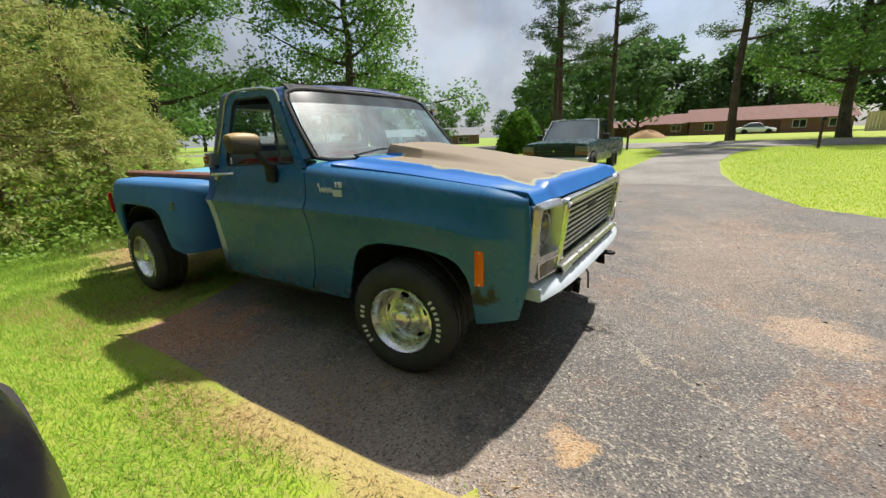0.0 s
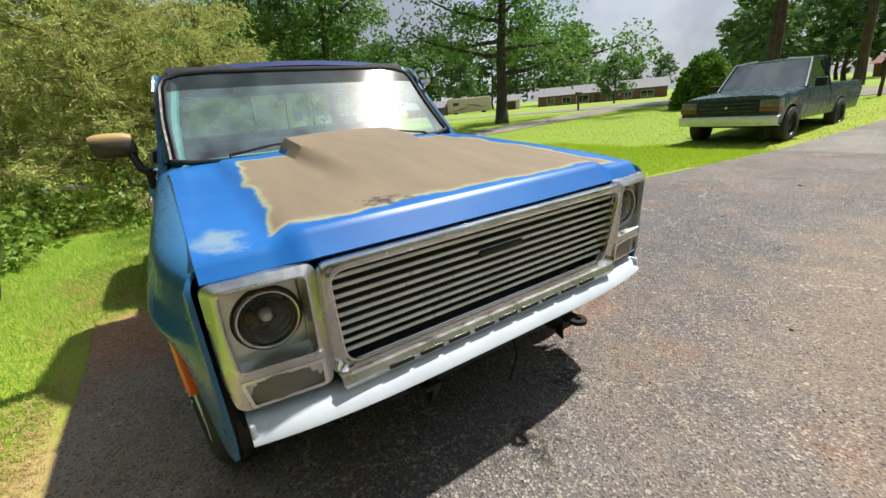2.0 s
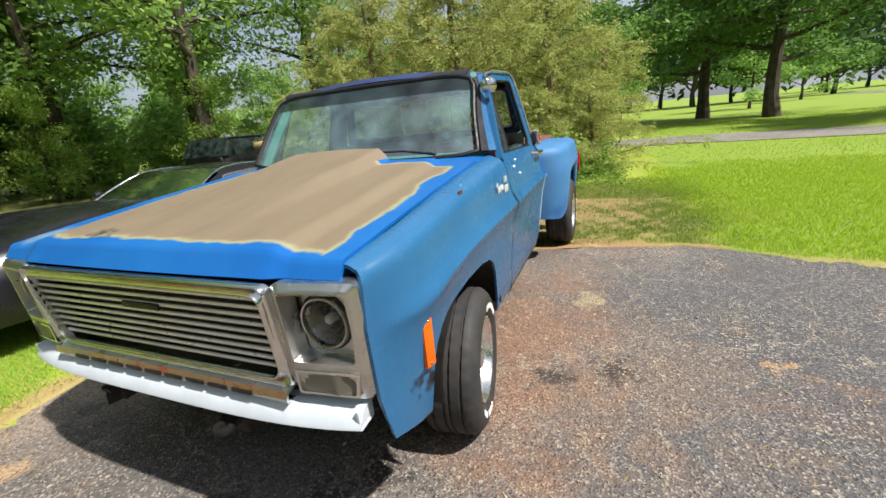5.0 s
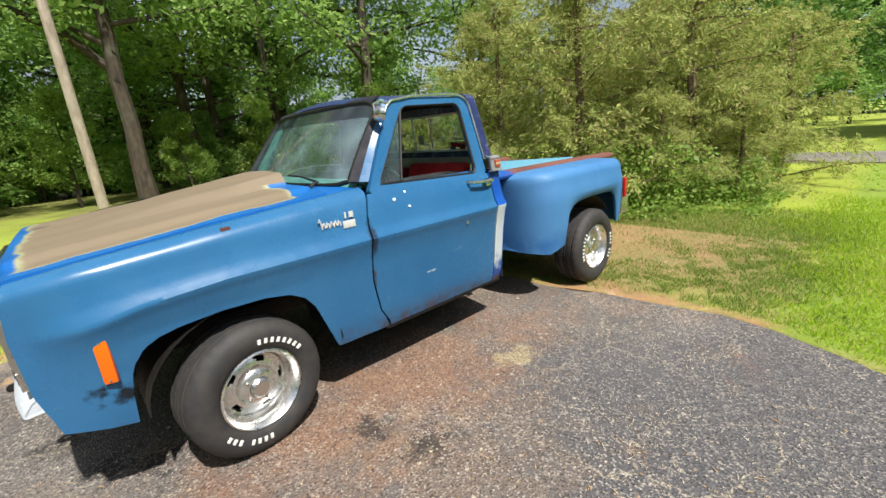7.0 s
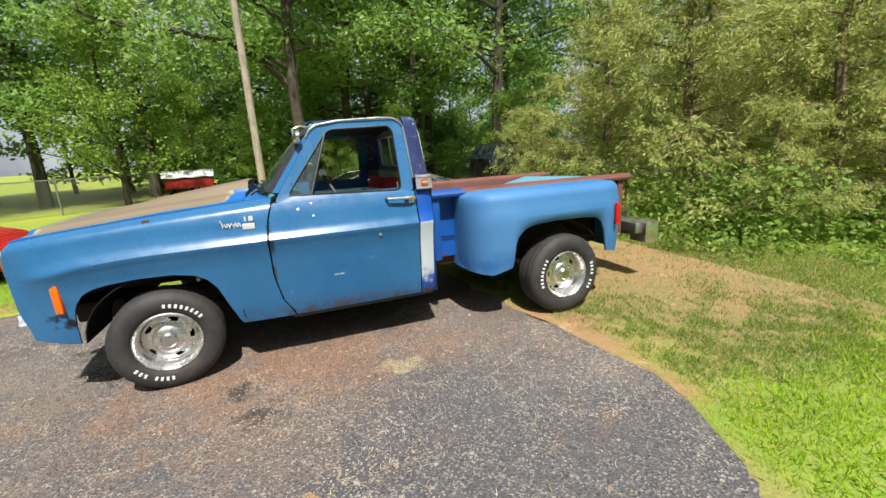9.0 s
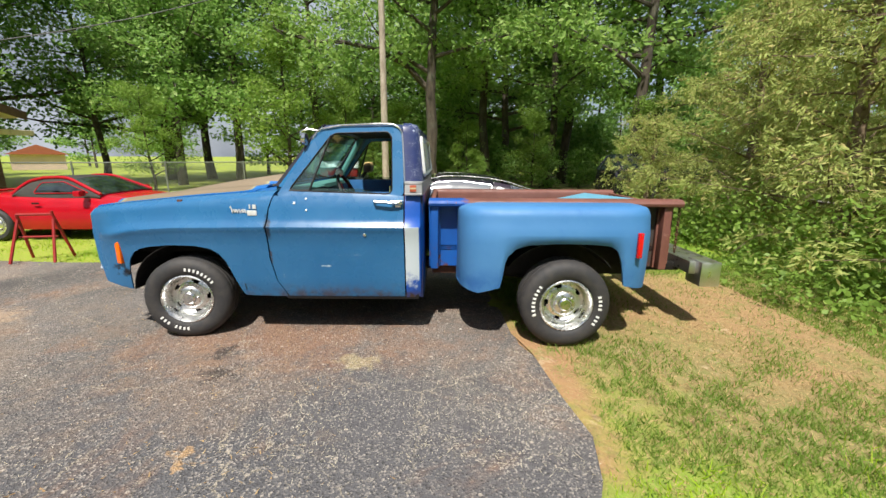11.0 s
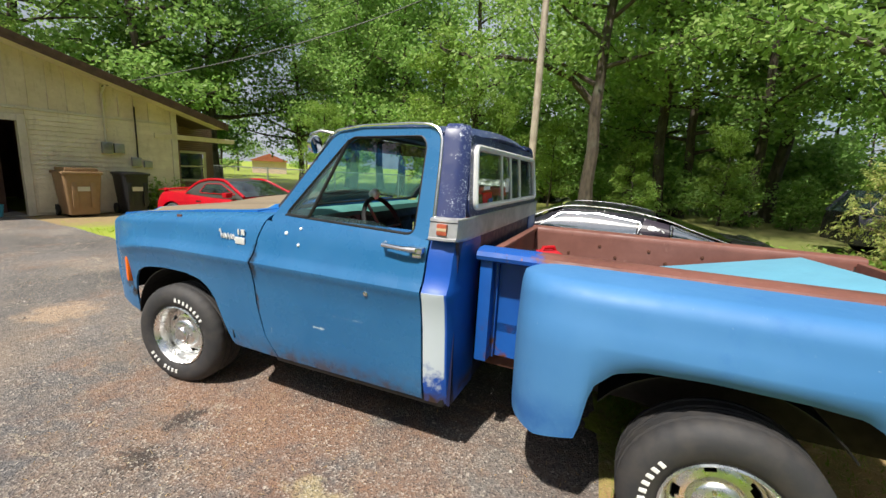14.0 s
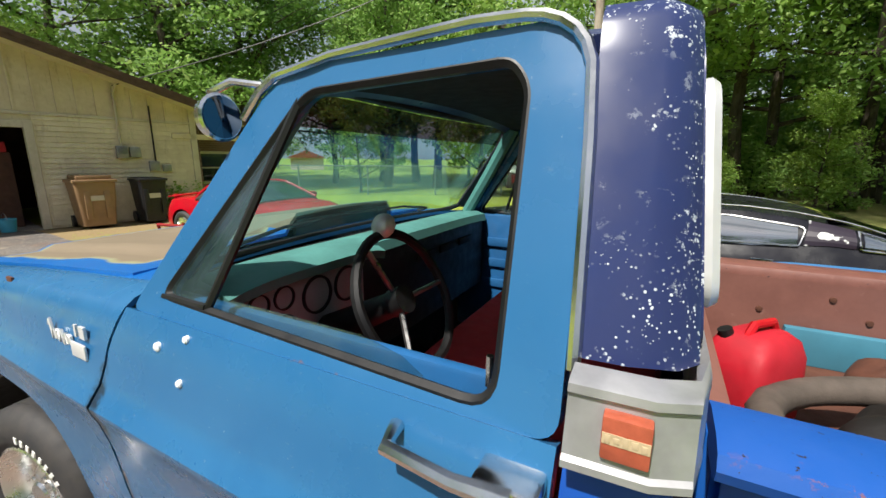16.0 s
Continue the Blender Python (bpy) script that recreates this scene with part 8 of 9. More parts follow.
# gable above: vertical boards up to the roof line
for k in range(24):
    x0 = -4.0 + 0.31 * k
    x1 = x0 + 0.305
    if x1 > E1 + 0.02:
        break
    bm = mb()
    p = [(x0, 2.24), (x1, 2.24), (x1, slope(x1)), (x0, slope(x0))]
    f = bm.faces.new([bm.verts.new((x, -0.012, z)) for x, z in p])
    thick(bm, 0.02)
    box(bm, x0 - 0.018, x0 + 0.018, -0.035, -0.012, 2.24, slope(x0))
    hp("gable_board", bm, PANEL, hw)
bm = mb()
box(bm, -4.0, E1, -0.045, -0.012, 2.20, 2.26, 0.006)
hp("belt_trim", bm, TRIMW, hw, "cream trim board")
for x0, x1, z0, z1 in ((D1, D1 + 0.13, 0, DH + 0.13), (D0, D1, DH, DH + 0.13)):
    bm = mb()
    box(bm, x0, x1, -0.05, 0.02, z0, z1, 0.006)
    hp("door_trim", bm, TRIMW, house, "white door casing")
bm = mb()
box(bm, E1 - 0.12, E1 + 0.02, -0.05, 0.05, 0, slope(E1), 0.006)
hp("corner_board", bm, TRIMW, house, "cream corner post")
# roof: slopes down away from the door, with an overhang towards the yard
bm = mb()
rows = []
for s in (-4.2, 4.45):
    rows.append([(s, y, slope(s) + 0.02) for y in (-0.62, 3.0, 9.0)])
sheet(bm, rows)
thick(bm, 0.14)
rf = hp("roof", bm, SHINGLE, house, "brown shingled roof slope")
bm = mb()
tube(bm, [(-4.2, -0.63, slope(-4.2) - 0.05), (4.5, -0.63, slope(4.5) - 0.05)], 0.02, 4)
rows = [[(s, -0.635, slope(s) - 0.16), (s, -0.635, slope(s) + 0.03)] for s in (-4.2, 4.5)]
sheet(bm, rows)
thick(bm, 0.02)
hp("fascia", bm, SHINGLE, rf, "brown fascia board")
bm = mb()
sheet(bm, [[(s, -0.60, slope(s) - 0.13), (s, 0.0, slope(s) - 0.13)] for s in (-4.2, 4.45)])
hp("soffit", bm, PANEL, rf, "cream soffit")
# recessed back wall with a window beyond the corner
bm = mb()
box(bm, E1, 5.0, 1.2, 1.3, 0.0, 0.72)
box(bm, E1, 5.0, 1.2, 1.3, 1.58, 2.3)
box(bm, E1, 3.9, 1.2, 1.3, 0.72, 1.58)
box(bm, 4.75, 5.0, 1.2, 1.3, 0.72, 1.58)
box(bm, E1, E1 + 0.1, 0.05, 1.2, 0, 2.3)
hp("recess_wall", bm, BRICKB, house, "brown brick recessed wall")
bm = mb()
ring(bm, [(x, 1.19, z) for x, z in ((3.88, 0.70), (4.77, 0.70), (4.77, 1.60), (3.88, 1.60))], [(x, 1.19, z) for x, z in ((3.95, 0.77), (4.70, 0.77), (4.70, 1.53), (3.95, 1.53))])
box(bm, 3.95, 4.70, 1.18, 1.21, 1.13, 1.17)
thick(bm, 0.02)
wd = hp("window", bm, TRIMW, house, "white sash window")
bm = mb()
box(bm, 3.95, 4.70, 1.22, 1.23, 0.77, 1.53)
hp("pane", bm, DARK_GLASS, wd)
bm = mb()
box(bm, 2.9, 5.0, -0.05, 0.14, 1.86, 1.98, 0.01)
hp("eave_beam", bm, PANEL, house, "cream porch beam")
# garage inside
bm = mb()
box(bm, -4.0, 3.3, 5.0, 5.1, 0, 3.0)
box(bm, 1.2, 1.3, 0.12, 5.0, 0, 2.4)
box(bm, -4.0, -3.9, 0.12, 5.0, 0, 3.0)
box(bm, -4.0, 1.3, 0.12, 5.0, 2.36, 2.42)
hp("garage_interior", bm, DARKIN, house, "dark cluttered garage interior")
bm = mb()
box(bm, D0, D1, 0.0, 5.0, -0.01, 0.012)
hp("garage_floor", bm, simple("garage_concrete", lin(140, 132, 120), 0.9), house, "concrete garage floor")
for x0, x1, y0, z0, z1, mt in ((-0.5, 0.25, 0.7, 0, 1.5, DARKIN), (-1.4, -0.6, 1.2, 0, 1.0, RUST), (-0.2, 0.2, 0.65, 1.5, 1.7, RED_CLOTH)):
    bm = mb()
    box(bm, x0, x1, y0, y0 + 0.5, z0, z1, 0.02)
    ob = tagged(link_mesh("storage_cabinet", bm, mt, matrix=house.matrix_basis.copy()), "dim wooden cabinet inside the open garage", "cabinet")

# meters and conduit on the wall
W2H = house.matrix_basis.copy()


def on_wall(name, label, cat):
    return thing(name, label, cat, W2H.copy())


mt = on_wall("electric_meter", "grey electric meter box with a round glass dial", "meter")
bm = mb()
box(bm, 1.78, 1.98, -0.13, -0.02, 1.40, 1.66, 0.01)
part("meter_box", bm, GALV, mt, "grey meter box")
bm = mb()
lathe(bm, [(0.08, -0.13), (0.078, -0.19), (0.06, -0.21), (0.0001, -0.215)], 20, "y", (1.88, 0, 1.56))
part("dial", bm, LENS, mt, "round glass dial")
bm = mb()
box(bm, 2.02, 2.22, -0.11, -0.02, 1.42, 1.64, 0.01)
part("breaker_box", bm, GALV, mt, "grey breaker box")
bm = mb()
tube(bm, [(1.88, -0.06, 1.66), (1.88, -0.06, 2.75), (1.90, -0.25, 2.92)], 0.025, 8)
part("conduit", bm, TRIMW, mt, "cream service conduit")
mt = on_wall("utility_box", "pair of small grey utility boxes with a dark pipe", "box")
bm = mb()
box(bm, 2.36, 2.56, -0.09, -0.02, 1.12, 1.34, 0.008)
part("box_body", bm, GALV, mt)
bm = mb()
box(bm, 2.62, 2.80, -0.08, -0.02, 1.10, 1.26, 0.008)
part("box_side", bm, GALV, mt)
bm = mb()
tube(bm, [(2.50, -0.05, 1.34), (2.50, -0.05, 2.55)], 0.016, 6)
part("pipe", bm, FRAME_BLACK, mt, "dark pipe")


def bin_(label, x, y, mat_, turn, w=0.6, h=1.02):
    t = thing("wheeled_bin", label, "trash bin", pose(x, y, 0, 0, 0, turn), "trash bins by the garage")
    bm = mb()
    rows = []
    for z, k in ((0.05, 0.80), (0.35, 0.86), (0.80, 0.97), (0.92, 1.0)):
        rows.append([(w / 2 * k * a, 0.34 * k * b, z) for a, b in round_path([(-1, -1), (1, -1), (1, 1), (-1, 1)], 0.18, 3)])
    vs = sheet(bm, rows, close=True)
    bm.faces.new(vs[0])
    bmesh.ops.recalc_face_normals(bm, faces=bm.faces)
    for s in (-1, 1):
        box(bm, s * 0.16 - 0.05, s * 0.16 + 0.05, -0.335, -0.30, 0.2, 0.75, 0.01)
    part("bin_body", bm, mat_, t)
    bm = mb()
    box(bm, -w / 2 - 0.02, w / 2 + 0.02, -0.37, 0.36, 0.92, 0.98, 0.02)
    box(bm, -w / 2 + 0.05, w / 2 - 0.05, -0.30, 0.30, 0.97, h, 0.02)
    part("lid", bm, mat_, t, "closed lid")
    bm = mb()
    tube(bm, [(-w / 2 + 0.03, 0.40, 0.90), (w / 2 - 0.03, 0.40, 0.90)], 0.016, 8)
    part("handle", bm, mat_, t)
    bm = mb()
    box(bm, -0.14, 0.14, -0.325, -0.31, 0.56, 0.66)
    part("label_bars", bm, TRIMW, t, "pale printed marks")
    for s in (-1, 1):
        bm = mb()
        lathe(bm, [(0.0001, 0.03), (0.12, 0.03), (0.12, -0.03), (0.0001, -0.03)], 20, "x", (s * (w / 2 - 0.04), 0.30, 0.12))
        part("wheel", bm, BLACK, t)
    return t


bin_("tan wheeled trash bin standing by the garage wall", 8.56, -2.72, simple("tan_bin_plastic", lin(146, 116, 84), 0.6, 0, 0.2), -98, 0.68, 1.06)
bin_("black wheeled trash bin standing by the garage wall", 8.30, -3.66, simple("black_bin_plastic", lin(24, 25, 28), 0.5, 0, 0.2), -98, 0.50, 0.98)
pail = thing("pail", "light blue plastic pail in the garage doorway", "bucket", pose(9.15, -1.55, 0))
bm = mb()
lathe(bm, [(0.0001, 0.01), (0.11, 0.01), (0.14, 0.26), (0.13, 0.26), (0.10, 0.03)], 24, "z")
part("pail_body", bm, simple("light_blue_plastic", lin(70, 160, 190), 0.4), pail)
bm = mb()
tube(bm, [(0.14 * math.cos(a), 0.03, 0.25 + 0.12 * math.sin(a)) for a in (math.pi * k / 10 for k in range(11))], 0.005, 6)
part("bail", bm, GALV, pail)

# red tube stand on the grass
st = thing("tube_stand", "red painted tubular metal stand at the lot edge", "stand", pose(3.42, -1.42, 0, 0, 0, 12))
REDT = simple("red_tube_paint", lin(150, 30, 30), 0.45)
for pts in ([(-0.25, -0.2, 0), (-0.20, 0, 0.62), (-0.20, 0, 0.66)], [(0.25, -0.2, 0), (0.20, 0, 0.62)], [(-0.25, 0.2, 0), (-0.20, 0, 0.55)], [(0.25, 0.2, 0), (0.20, 0, 0.55)]):
    bm = mb()
    tube(bm, pts, 0.018, 8)
    part("leg", bm, REDT, st)
bm = mb()
tube(bm, [(-0.20, 0, 0.62), (0.20, 0, 0.62)], 0.018, 8)
part("crossbar", bm, REDT, st)
bm = mb()
tube(bm, [(-0.22, 0, 0.32), (0.22, 0, 0.32)], 0.014, 8)
part("crossbar", bm, REDT, st)

# ---- utility pole and wires ----
up = thing("utility_pole", "slender weathered wooden utility pole at the wood's edge", "pole", pose(-0.12, -9.3, -0.1))
bm = mb()
tube(bm, [(0, 0, 0), (0, 0, 9.5)], [0.11, 0.08], 12)
part("shaft", bm, POLE, up)
bm = mb()
tube(bm, [(0, 0, 6.0), (0.3, 0.25, 6.25), (0.55, 0.45, 6.2)], 0.02, 6)
lathe(bm, [(0.03, 0.12), (0.16, 0.05), (0.16, -0.05), (0.0001, -0.06)], 16, "z", (0.6, 0.5, 6.15))
part("yard_light", bm, GALV, up, "grey yard light on a bracket")
for k, (z0, z1, e) in enumerate(((7.4, 2.9, (8.75, -3.45)), (7.9, 6.5, (30.0, -16.0)), (8.4, 7.2, (30.0, -15.0)))):
    bm = mb()
    a, b = Vector((-0.12, -9.3, z0)), Vector((*e, z1))
    tube(bm, [a.lerp(b, u / 14) - Vector((0, 0, 0.5 * math.sin(math.pi * u / 14))) for u in range(15)], 0.012, 5)
    tagged(link_mesh("power_line", bm, BLACK), "thin dark overhead service wire", "wire", "overhead wires")

# ---- chain-link fence ----
fence = thing("chain_link_fence", "galvanised chain-link fence with pipe posts and top rail", "fence")
A, B = Vector((15.5, -7.6, 0)), Vector((4.0, -14.6, 0))
L = (B - A).length
d = (B - A).normalized()
for k in range(6):
    p = A + d * L * k / 5
    bm = mb()
    tube(bm, [p, p + Vector((0, 0, 1.2))], 0.03, 8)
    part("post", bm, GALV, fence)
bm = mb()
tube(bm, [A + Vector((0, 0, 1.15)), B + Vector((0, 0, 1.15))], 0.02, 6)
part("top_rail", bm, GALV, fence)
nv, vs, fs = 0, [], []
side = Vector((0, 0, 1)).cross(d) * 0.003
for k in range(int(L / 0.075)):
    for sg in (1, -1):
        x0 = k * 0.075
        p, q = A + d * x0 + Vector((0, 0, 0.03)), A + d * min(L, max(0, x0 + sg * 1.1)) + Vector((0, 0, 1.13))
        w = d * 0.0045
        vs += [p - w, p + w, q + w, q - w]
        fs.append((nv, nv + 1, nv + 2, nv + 3))
        nv += 4
ob = raw_mesh("mesh_wire", np.array(vs), np.array(fs), GALV, fence, "woven wire mesh")
ob["kind"] = "stuff"

# ---- far houses ----
REDROOF = simple("red_metal_roof", lin(120, 84, 78), 0.9, 0, 0.25, 2)
GREYROOF = simple("grey_shingle_roof", lin(128, 128, 130), 0.9, 0, 0.25, 2)
BRICKR = brick("red_brown_brick", (122, 78, 62), (98, 62, 50))
WHITEW = simple("white_wall", lin(206, 202, 194), 0.8, 0, 0.15, 2)


def far_house(label, x, y, turn, w, d, h, roof, wall, roofm, windows, z=None, over=0.5):
    t = thing("house", label, "house", pose(x, y, rise(x, y) if z is None else z, 0, 0, turn))
    bm = mb()
    box(bm, -w / 2, w / 2, -d / 2, d / 2, -0.4, h)
    part("wall", bm, wall, t, "", False)
    bm = mb()
    a = [(-w / 2 - over, -d / 2 - over, h), (w / 2 + over, -d / 2 - over, h), (w / 2 + over, 0, h + roof), (-w / 2 - over, 0, h + roof), (w / 2 + over, d / 2 + over, h), (-w / 2 - over, d / 2 + over, h)]
    v = [bm.verts.new(p) for p in a]
    bm.faces.new((v[0], v[1], v[2], v[3]))
    bm.faces.new((v[3], v[2], v[4], v[5]))
    bm.faces.new((v[0], v[3], v[5]))
    bm.faces.new((v[1], v[4], v[2]))
    bm.faces.new((v[0], v[5], v[4], v[1]))
    bmesh.ops.recalc_face_normals(bm, faces=bm.faces)
    part("roof", bm, roofm, t, "", False)
    for wx, ww, z0, z1, kind in windows:
        bm = mb()
        if kind == "door":
            box(bm, wx - ww / 2, wx + ww / 2, -d / 2 - 0.04, -d / 2 + 0.02, z0, z1)
            part("door", bm, DARKIN, t, "dark entrance", False)
        else:
            ring(bm, [(wx + sx * (ww / 2 + 0.08), -d / 2 - 0.03, zz + sz * 0.08) for sx, zz, sz in ((-1, z0, -1), (1, z0, -1), (1, z1, 1), (-1, z1, 1))],
                 [(wx + sx * ww / 2, -d / 2 - 0.03, zz) for sx, zz in ((-1, z0), (1, z0), (1, z1), (-1, z1))])
            box(bm, wx - 0.03, wx + 0.03, -d / 2 - 0.05, -d / 2 - 0.01, z0, z1)
            thick(bm, 0.04)
            wi = part("window", bm, WHITEW, t, "white window frame", False)
            bm = mb()
            box(bm, wx - ww / 2, wx + ww / 2, -d / 2 - 0.02, -d / 2 + 0.01, z0, z1)
            part("pane", bm, DARK_GLASS, wi, "", False)
    return t


far_house("long low brick house with a faded reddish roof across the road", 6.2, 74.0, 1, 17.6, 9, 1.85, 1.9, BRICKR, REDROOF,
          ((-6.4, 1.0, 0.7, 1.5, "w"), (-2.2, 2.4, 0, 1.75, "door"), (0.8, 1.8, 0, 1.7, "door"), (3.6, 1.3, 0.7, 1.6, "w"), (7.2, 1.3, 0.7, 1.6, "w")))
far_house("lower brick wing with a red metal roof", -5.7, 74.6, 1, 5.8, 8, 1.75, 1.55, BRICKR, REDROOF, ((1.3, 1.2, 0.6, 1.5, "w"),))
far_house("low brick garage wing with a red metal roof", -11.2, 75.5, 1, 5.2, 7, 1.5, 1.0, BRICKR, REDROOF, ((-1.2, 1.6, 0, 1.3, "door"),))
far_house("long brick ranch house with a grey roof beyond the lawn", -56.5, 78.4, 33, 24.5, 9, 2.2, 1.75, BRICKR, GREYROOF,
          ((-9.6, 1.5, 0.5, 1.7, "w"), (-6.4, 1.5, 0.5, 1.7, "w"), (-3.2, 2.2, 0.4, 1.8, "w"), (-0.4, 1.0, 0, 1.9, "door"), (2.2, 1.3, 0.5, 1.7, "w"), (5.4, 1.3, 0.5, 1.7, "w"), (8.8, 2.2, 0.5, 1.7, "w")), -0.25)
far_house("small white garage with a grey roof beyond the lawn", -68.6, 63.4, 47, 4.6, 6, 2.1, 1.2, WHITEW, GREYROOF, ((0, 3.0, 0, 1.9, "door"),), -0.3, 0.3)
far_house("low grey outbuilding with a dark open bay beyond the lawn", -79.2, 49.2, 57, 8.6, 7, 1.9, 1.4, simple("grey_block_wall", lin(128, 116, 112), 0.85), GREYROOF, ((1.6, 2.6, 0, 1.6, "door"), (-2.6, 1.4, 0.2, 1.5, "w")), -0.3)
far_house("small pale pink cottage with an orange-red roof", 40.0, -39.0, 135, 4.6, 4, 1.5, 0.95, simple("pale_pink_wall", lin(214, 186, 176), 0.8, 0, 0.12, 2), simple("orange_red_roof", lin(158, 88, 62), 0.8), ((0.3, 1.3, 0.5, 1.2, "w"),), 0, 0.35)

# motor home parked beside the white garage
rv = thing("motor_home", "beige motor home with dark swoosh stripes parked far off", "motor home", pose(-71.7, 55.0, -0.3, 0, 0, 53))
bm = mb()
box(bm, -4.6, 4.6, -1.2, 1.2, 0.55, 3.3, 0.16)
part("body", bm, simple("beige_fibreglass", lin(196, 176, 162), 0.5, 0, 0.12, 1), rv, "beige box body")
bm = mb()
box(bm, -4.4, 4.4, -1.0, 1.0, 3.28, 3.46, 0.05)
box(bm, -1.6, -0.6, -0.4, 0.4, 3.4, 3.7, 0.05)
part("roof", bm, WHITEW, rv, "white roof with a cooler unit")
for x0, x1, z0, z1 in ((-3.6, 0.4, 1.0, 1.9), (-1.0, 3.6, 2.0, 1.2)):
    bm = mb()
    n = 14
    sheet(bm, [[(x0 + (x1 - x0) * k / n, -1.215, z0 + (z1 - z0) * (k / n) ** 2 + w * (1 - abs(2 * k / n - 1)) + 0.02 * (w > 0)) for k in range(n + 1)] for w in (-0.11, 0.11)])
    thick(bm, 0.01)
    part("stripe", bm, simple("dark_brown_stripe", lin(74, 56, 52), 0.5), rv, "dark brown swoosh stripe", False)
for x in (-2.9, 3.0):
    for y in (-1.0, 1.0):
        bm = mb()
        lathe(bm, [(0.0001, 0.13), (0.25, 0.13), (0.42, 0.10), (0.42, -0.10), (0.0001, -0.13)], 20, "y", (x, y, 0.42))
        part("wheel", bm, RUBBER, rv, "black wheel")
bm = mb()
box(bm, -3.4, -2.2, -1.225, -1.19, 1.9, 2.6, 0.02)
part("window", bm, DARK_GLASS, rv, "dark side window")

# red cart under a white sheet among the trees
cart = thing("yard_cart", "red yard cart with a white sheet over it among the trees", "cart", pose(2.95, -15.6, 0, 0, 0, 8))
bm = mb()
box(bm, -0.85, 0.85, -0.45, 0.45, 0.48, 0.86, 0.03)
part("cart_body", bm, REDT, cart, "dull red cart body")
bm = mb()
sheet(bm, [[(x, 0.52 * math.sin(a), 0.90 + 0.28 * math.cos(a) + 0.02 * math.sin(x * 9)) for a in (-1.57 + 3.14 * j / 10 for j in range(11))] for x in (-0.9 + 1.8 * i / 12 for i in range(13))])
thick(bm, 0.01)
part("cover", bm, WHITEP, cart, "white sheet over the cart")
for x in (-0.7, 0.7):
    for y in (-0.38, 0.38):
        bm = mb()
        box(bm, x - 0.03, x + 0.03, y - 0.03, y + 0.03, 0, 0.5)
        part("leg", bm, FRAME_BLACK, cart)

# wooden fence and parked pickup at the far house
wf = thing("board_fence", "grey weathered board fence beside the far house", "fence", pose(19.5, 64.0, rise(22, 64)))
for k in range(30):
    bm = mb()
    box(bm, -4.5 + 0.3 * k, -4.5 + 0.3 * k + 0.28, -0.02, 0.02, 0, 2.1 + 0.03 * math.sin(k * 2.1))
    part("board", bm, PANEL, wf, "", False)
car(dict(name="white_car", label="white car parked in front of the far brick house", at=pose(5.2, 67.0, rise(5.6, 67), 0, 0, 5), W=0.85, R=0.31, xf=1.3, xr=-1.3, sill=0.25, rear=-2.2, front=2.1,
         belt=[(-2.2, 0.75), (-1.5, 0.85), (1.0, 0.82), (2.1, 0.6)], top=[(-2.2, 0.8), (-1.5, 0.9), (1.0, 0.88), (2.1, 0.64)], canopy=(0.9, 0.3, -0.8, -1.6, 1.38), tw=0.72, paint=WHITEP, rim=DARKRIM))
mound = thing("dirt_mound", "heap of tan dirt beside the road", "dirt heap", pose(-5.6, 50.0, rise(0, 50.0)) @ Matrix.Diagonal((1.3, 1.3, 1.1, 1)))
bm = mb()
sheet(bm, [[(1.7 * r * math.cos(a), 1.2 * r * math.sin(a), 0.75 * (1 - r * r) * (1 + 0.2 * math.sin(3 * a)) - 0.03) for a in (2 * math.pi * k / 24 for k in range(24))] for r in (0.01, 0.3, 0.55, 0.8, 1.0)], close=True)
bmesh.ops.recalc_face_normals(bm, faces=bm.faces)
part("heap", bm, simple("tan_dirt", lin(160, 128, 90), 0.95, 0, 0.3, 4, 0.5, 20), mound)


def mailbox(x, y, turn):
    t = thing("mailbox", "dark mailbox on a wooden post by the road", "mailbox", pose(x, y, rise(x, y), 0, 0, turn), "mailboxes by the road")
    bm = mb()
    box(bm, -0.05, 0.05, -0.05, 0.05, -0.05, 1.05, 0.006)
    part("post", bm, PINEBARK, t)
    bm = mb()
    rows = [[(x_, 0.09 * math.cos(a), 1.13 + 0.10 * max(-0.6, math.sin(a))) for a in (2 * math.pi * k / 16 for k in range(16))] for x_ in (-0.24, 0.24)]
    vs = sheet(bm, rows, close=True)
    bm.faces.new(vs[0])
    bm.faces.new(vs[1][::-1])
    bmesh.ops.recalc_face_normals(bm, faces=bm.faces)
    part("box", bm, BLACK, t, "dark rounded letter box")
    return t


mailbox(4.9, 21.4, 90)
mailbox(-2.7, 21.3, 90)
mailbox(-18.5, 24.2, 90)

# ---- things in the pickup bed ----
def blob(bm, c, r, seed, seg=20, rough=0.18):
    rg = random.Random(seed)
    ph = [rg.uniform(0, 6.28) for _ in range(6)]
    rows = []
    for i in range(13):
        t = math.pi * i / 12
        rows.append([(c[0] + r[0] * math.sin(t) * math.cos(a) * (1 + rough * math.sin(3 * a + ph[0]) * math.sin(2 * t + ph[1])), c[1] + r[1] * math.sin(t) * math.sin(a) * (1 + rough * math.sin(2 * a + ph[2])),
                      c[2] + r[2] * math.cos(t) * (1 + rough * math.sin(4 * a + ph[3]) * math.sin(t))) for a in (2 * math.pi * k / seg for k in range(seg))])
    sheet(bm, rows, close=True)
    bmesh.ops.remove_doubles(bm, verts=bm.verts, dist=0.0005)
    bmesh.ops.recalc_face_normals(bm, faces=bm.faces)


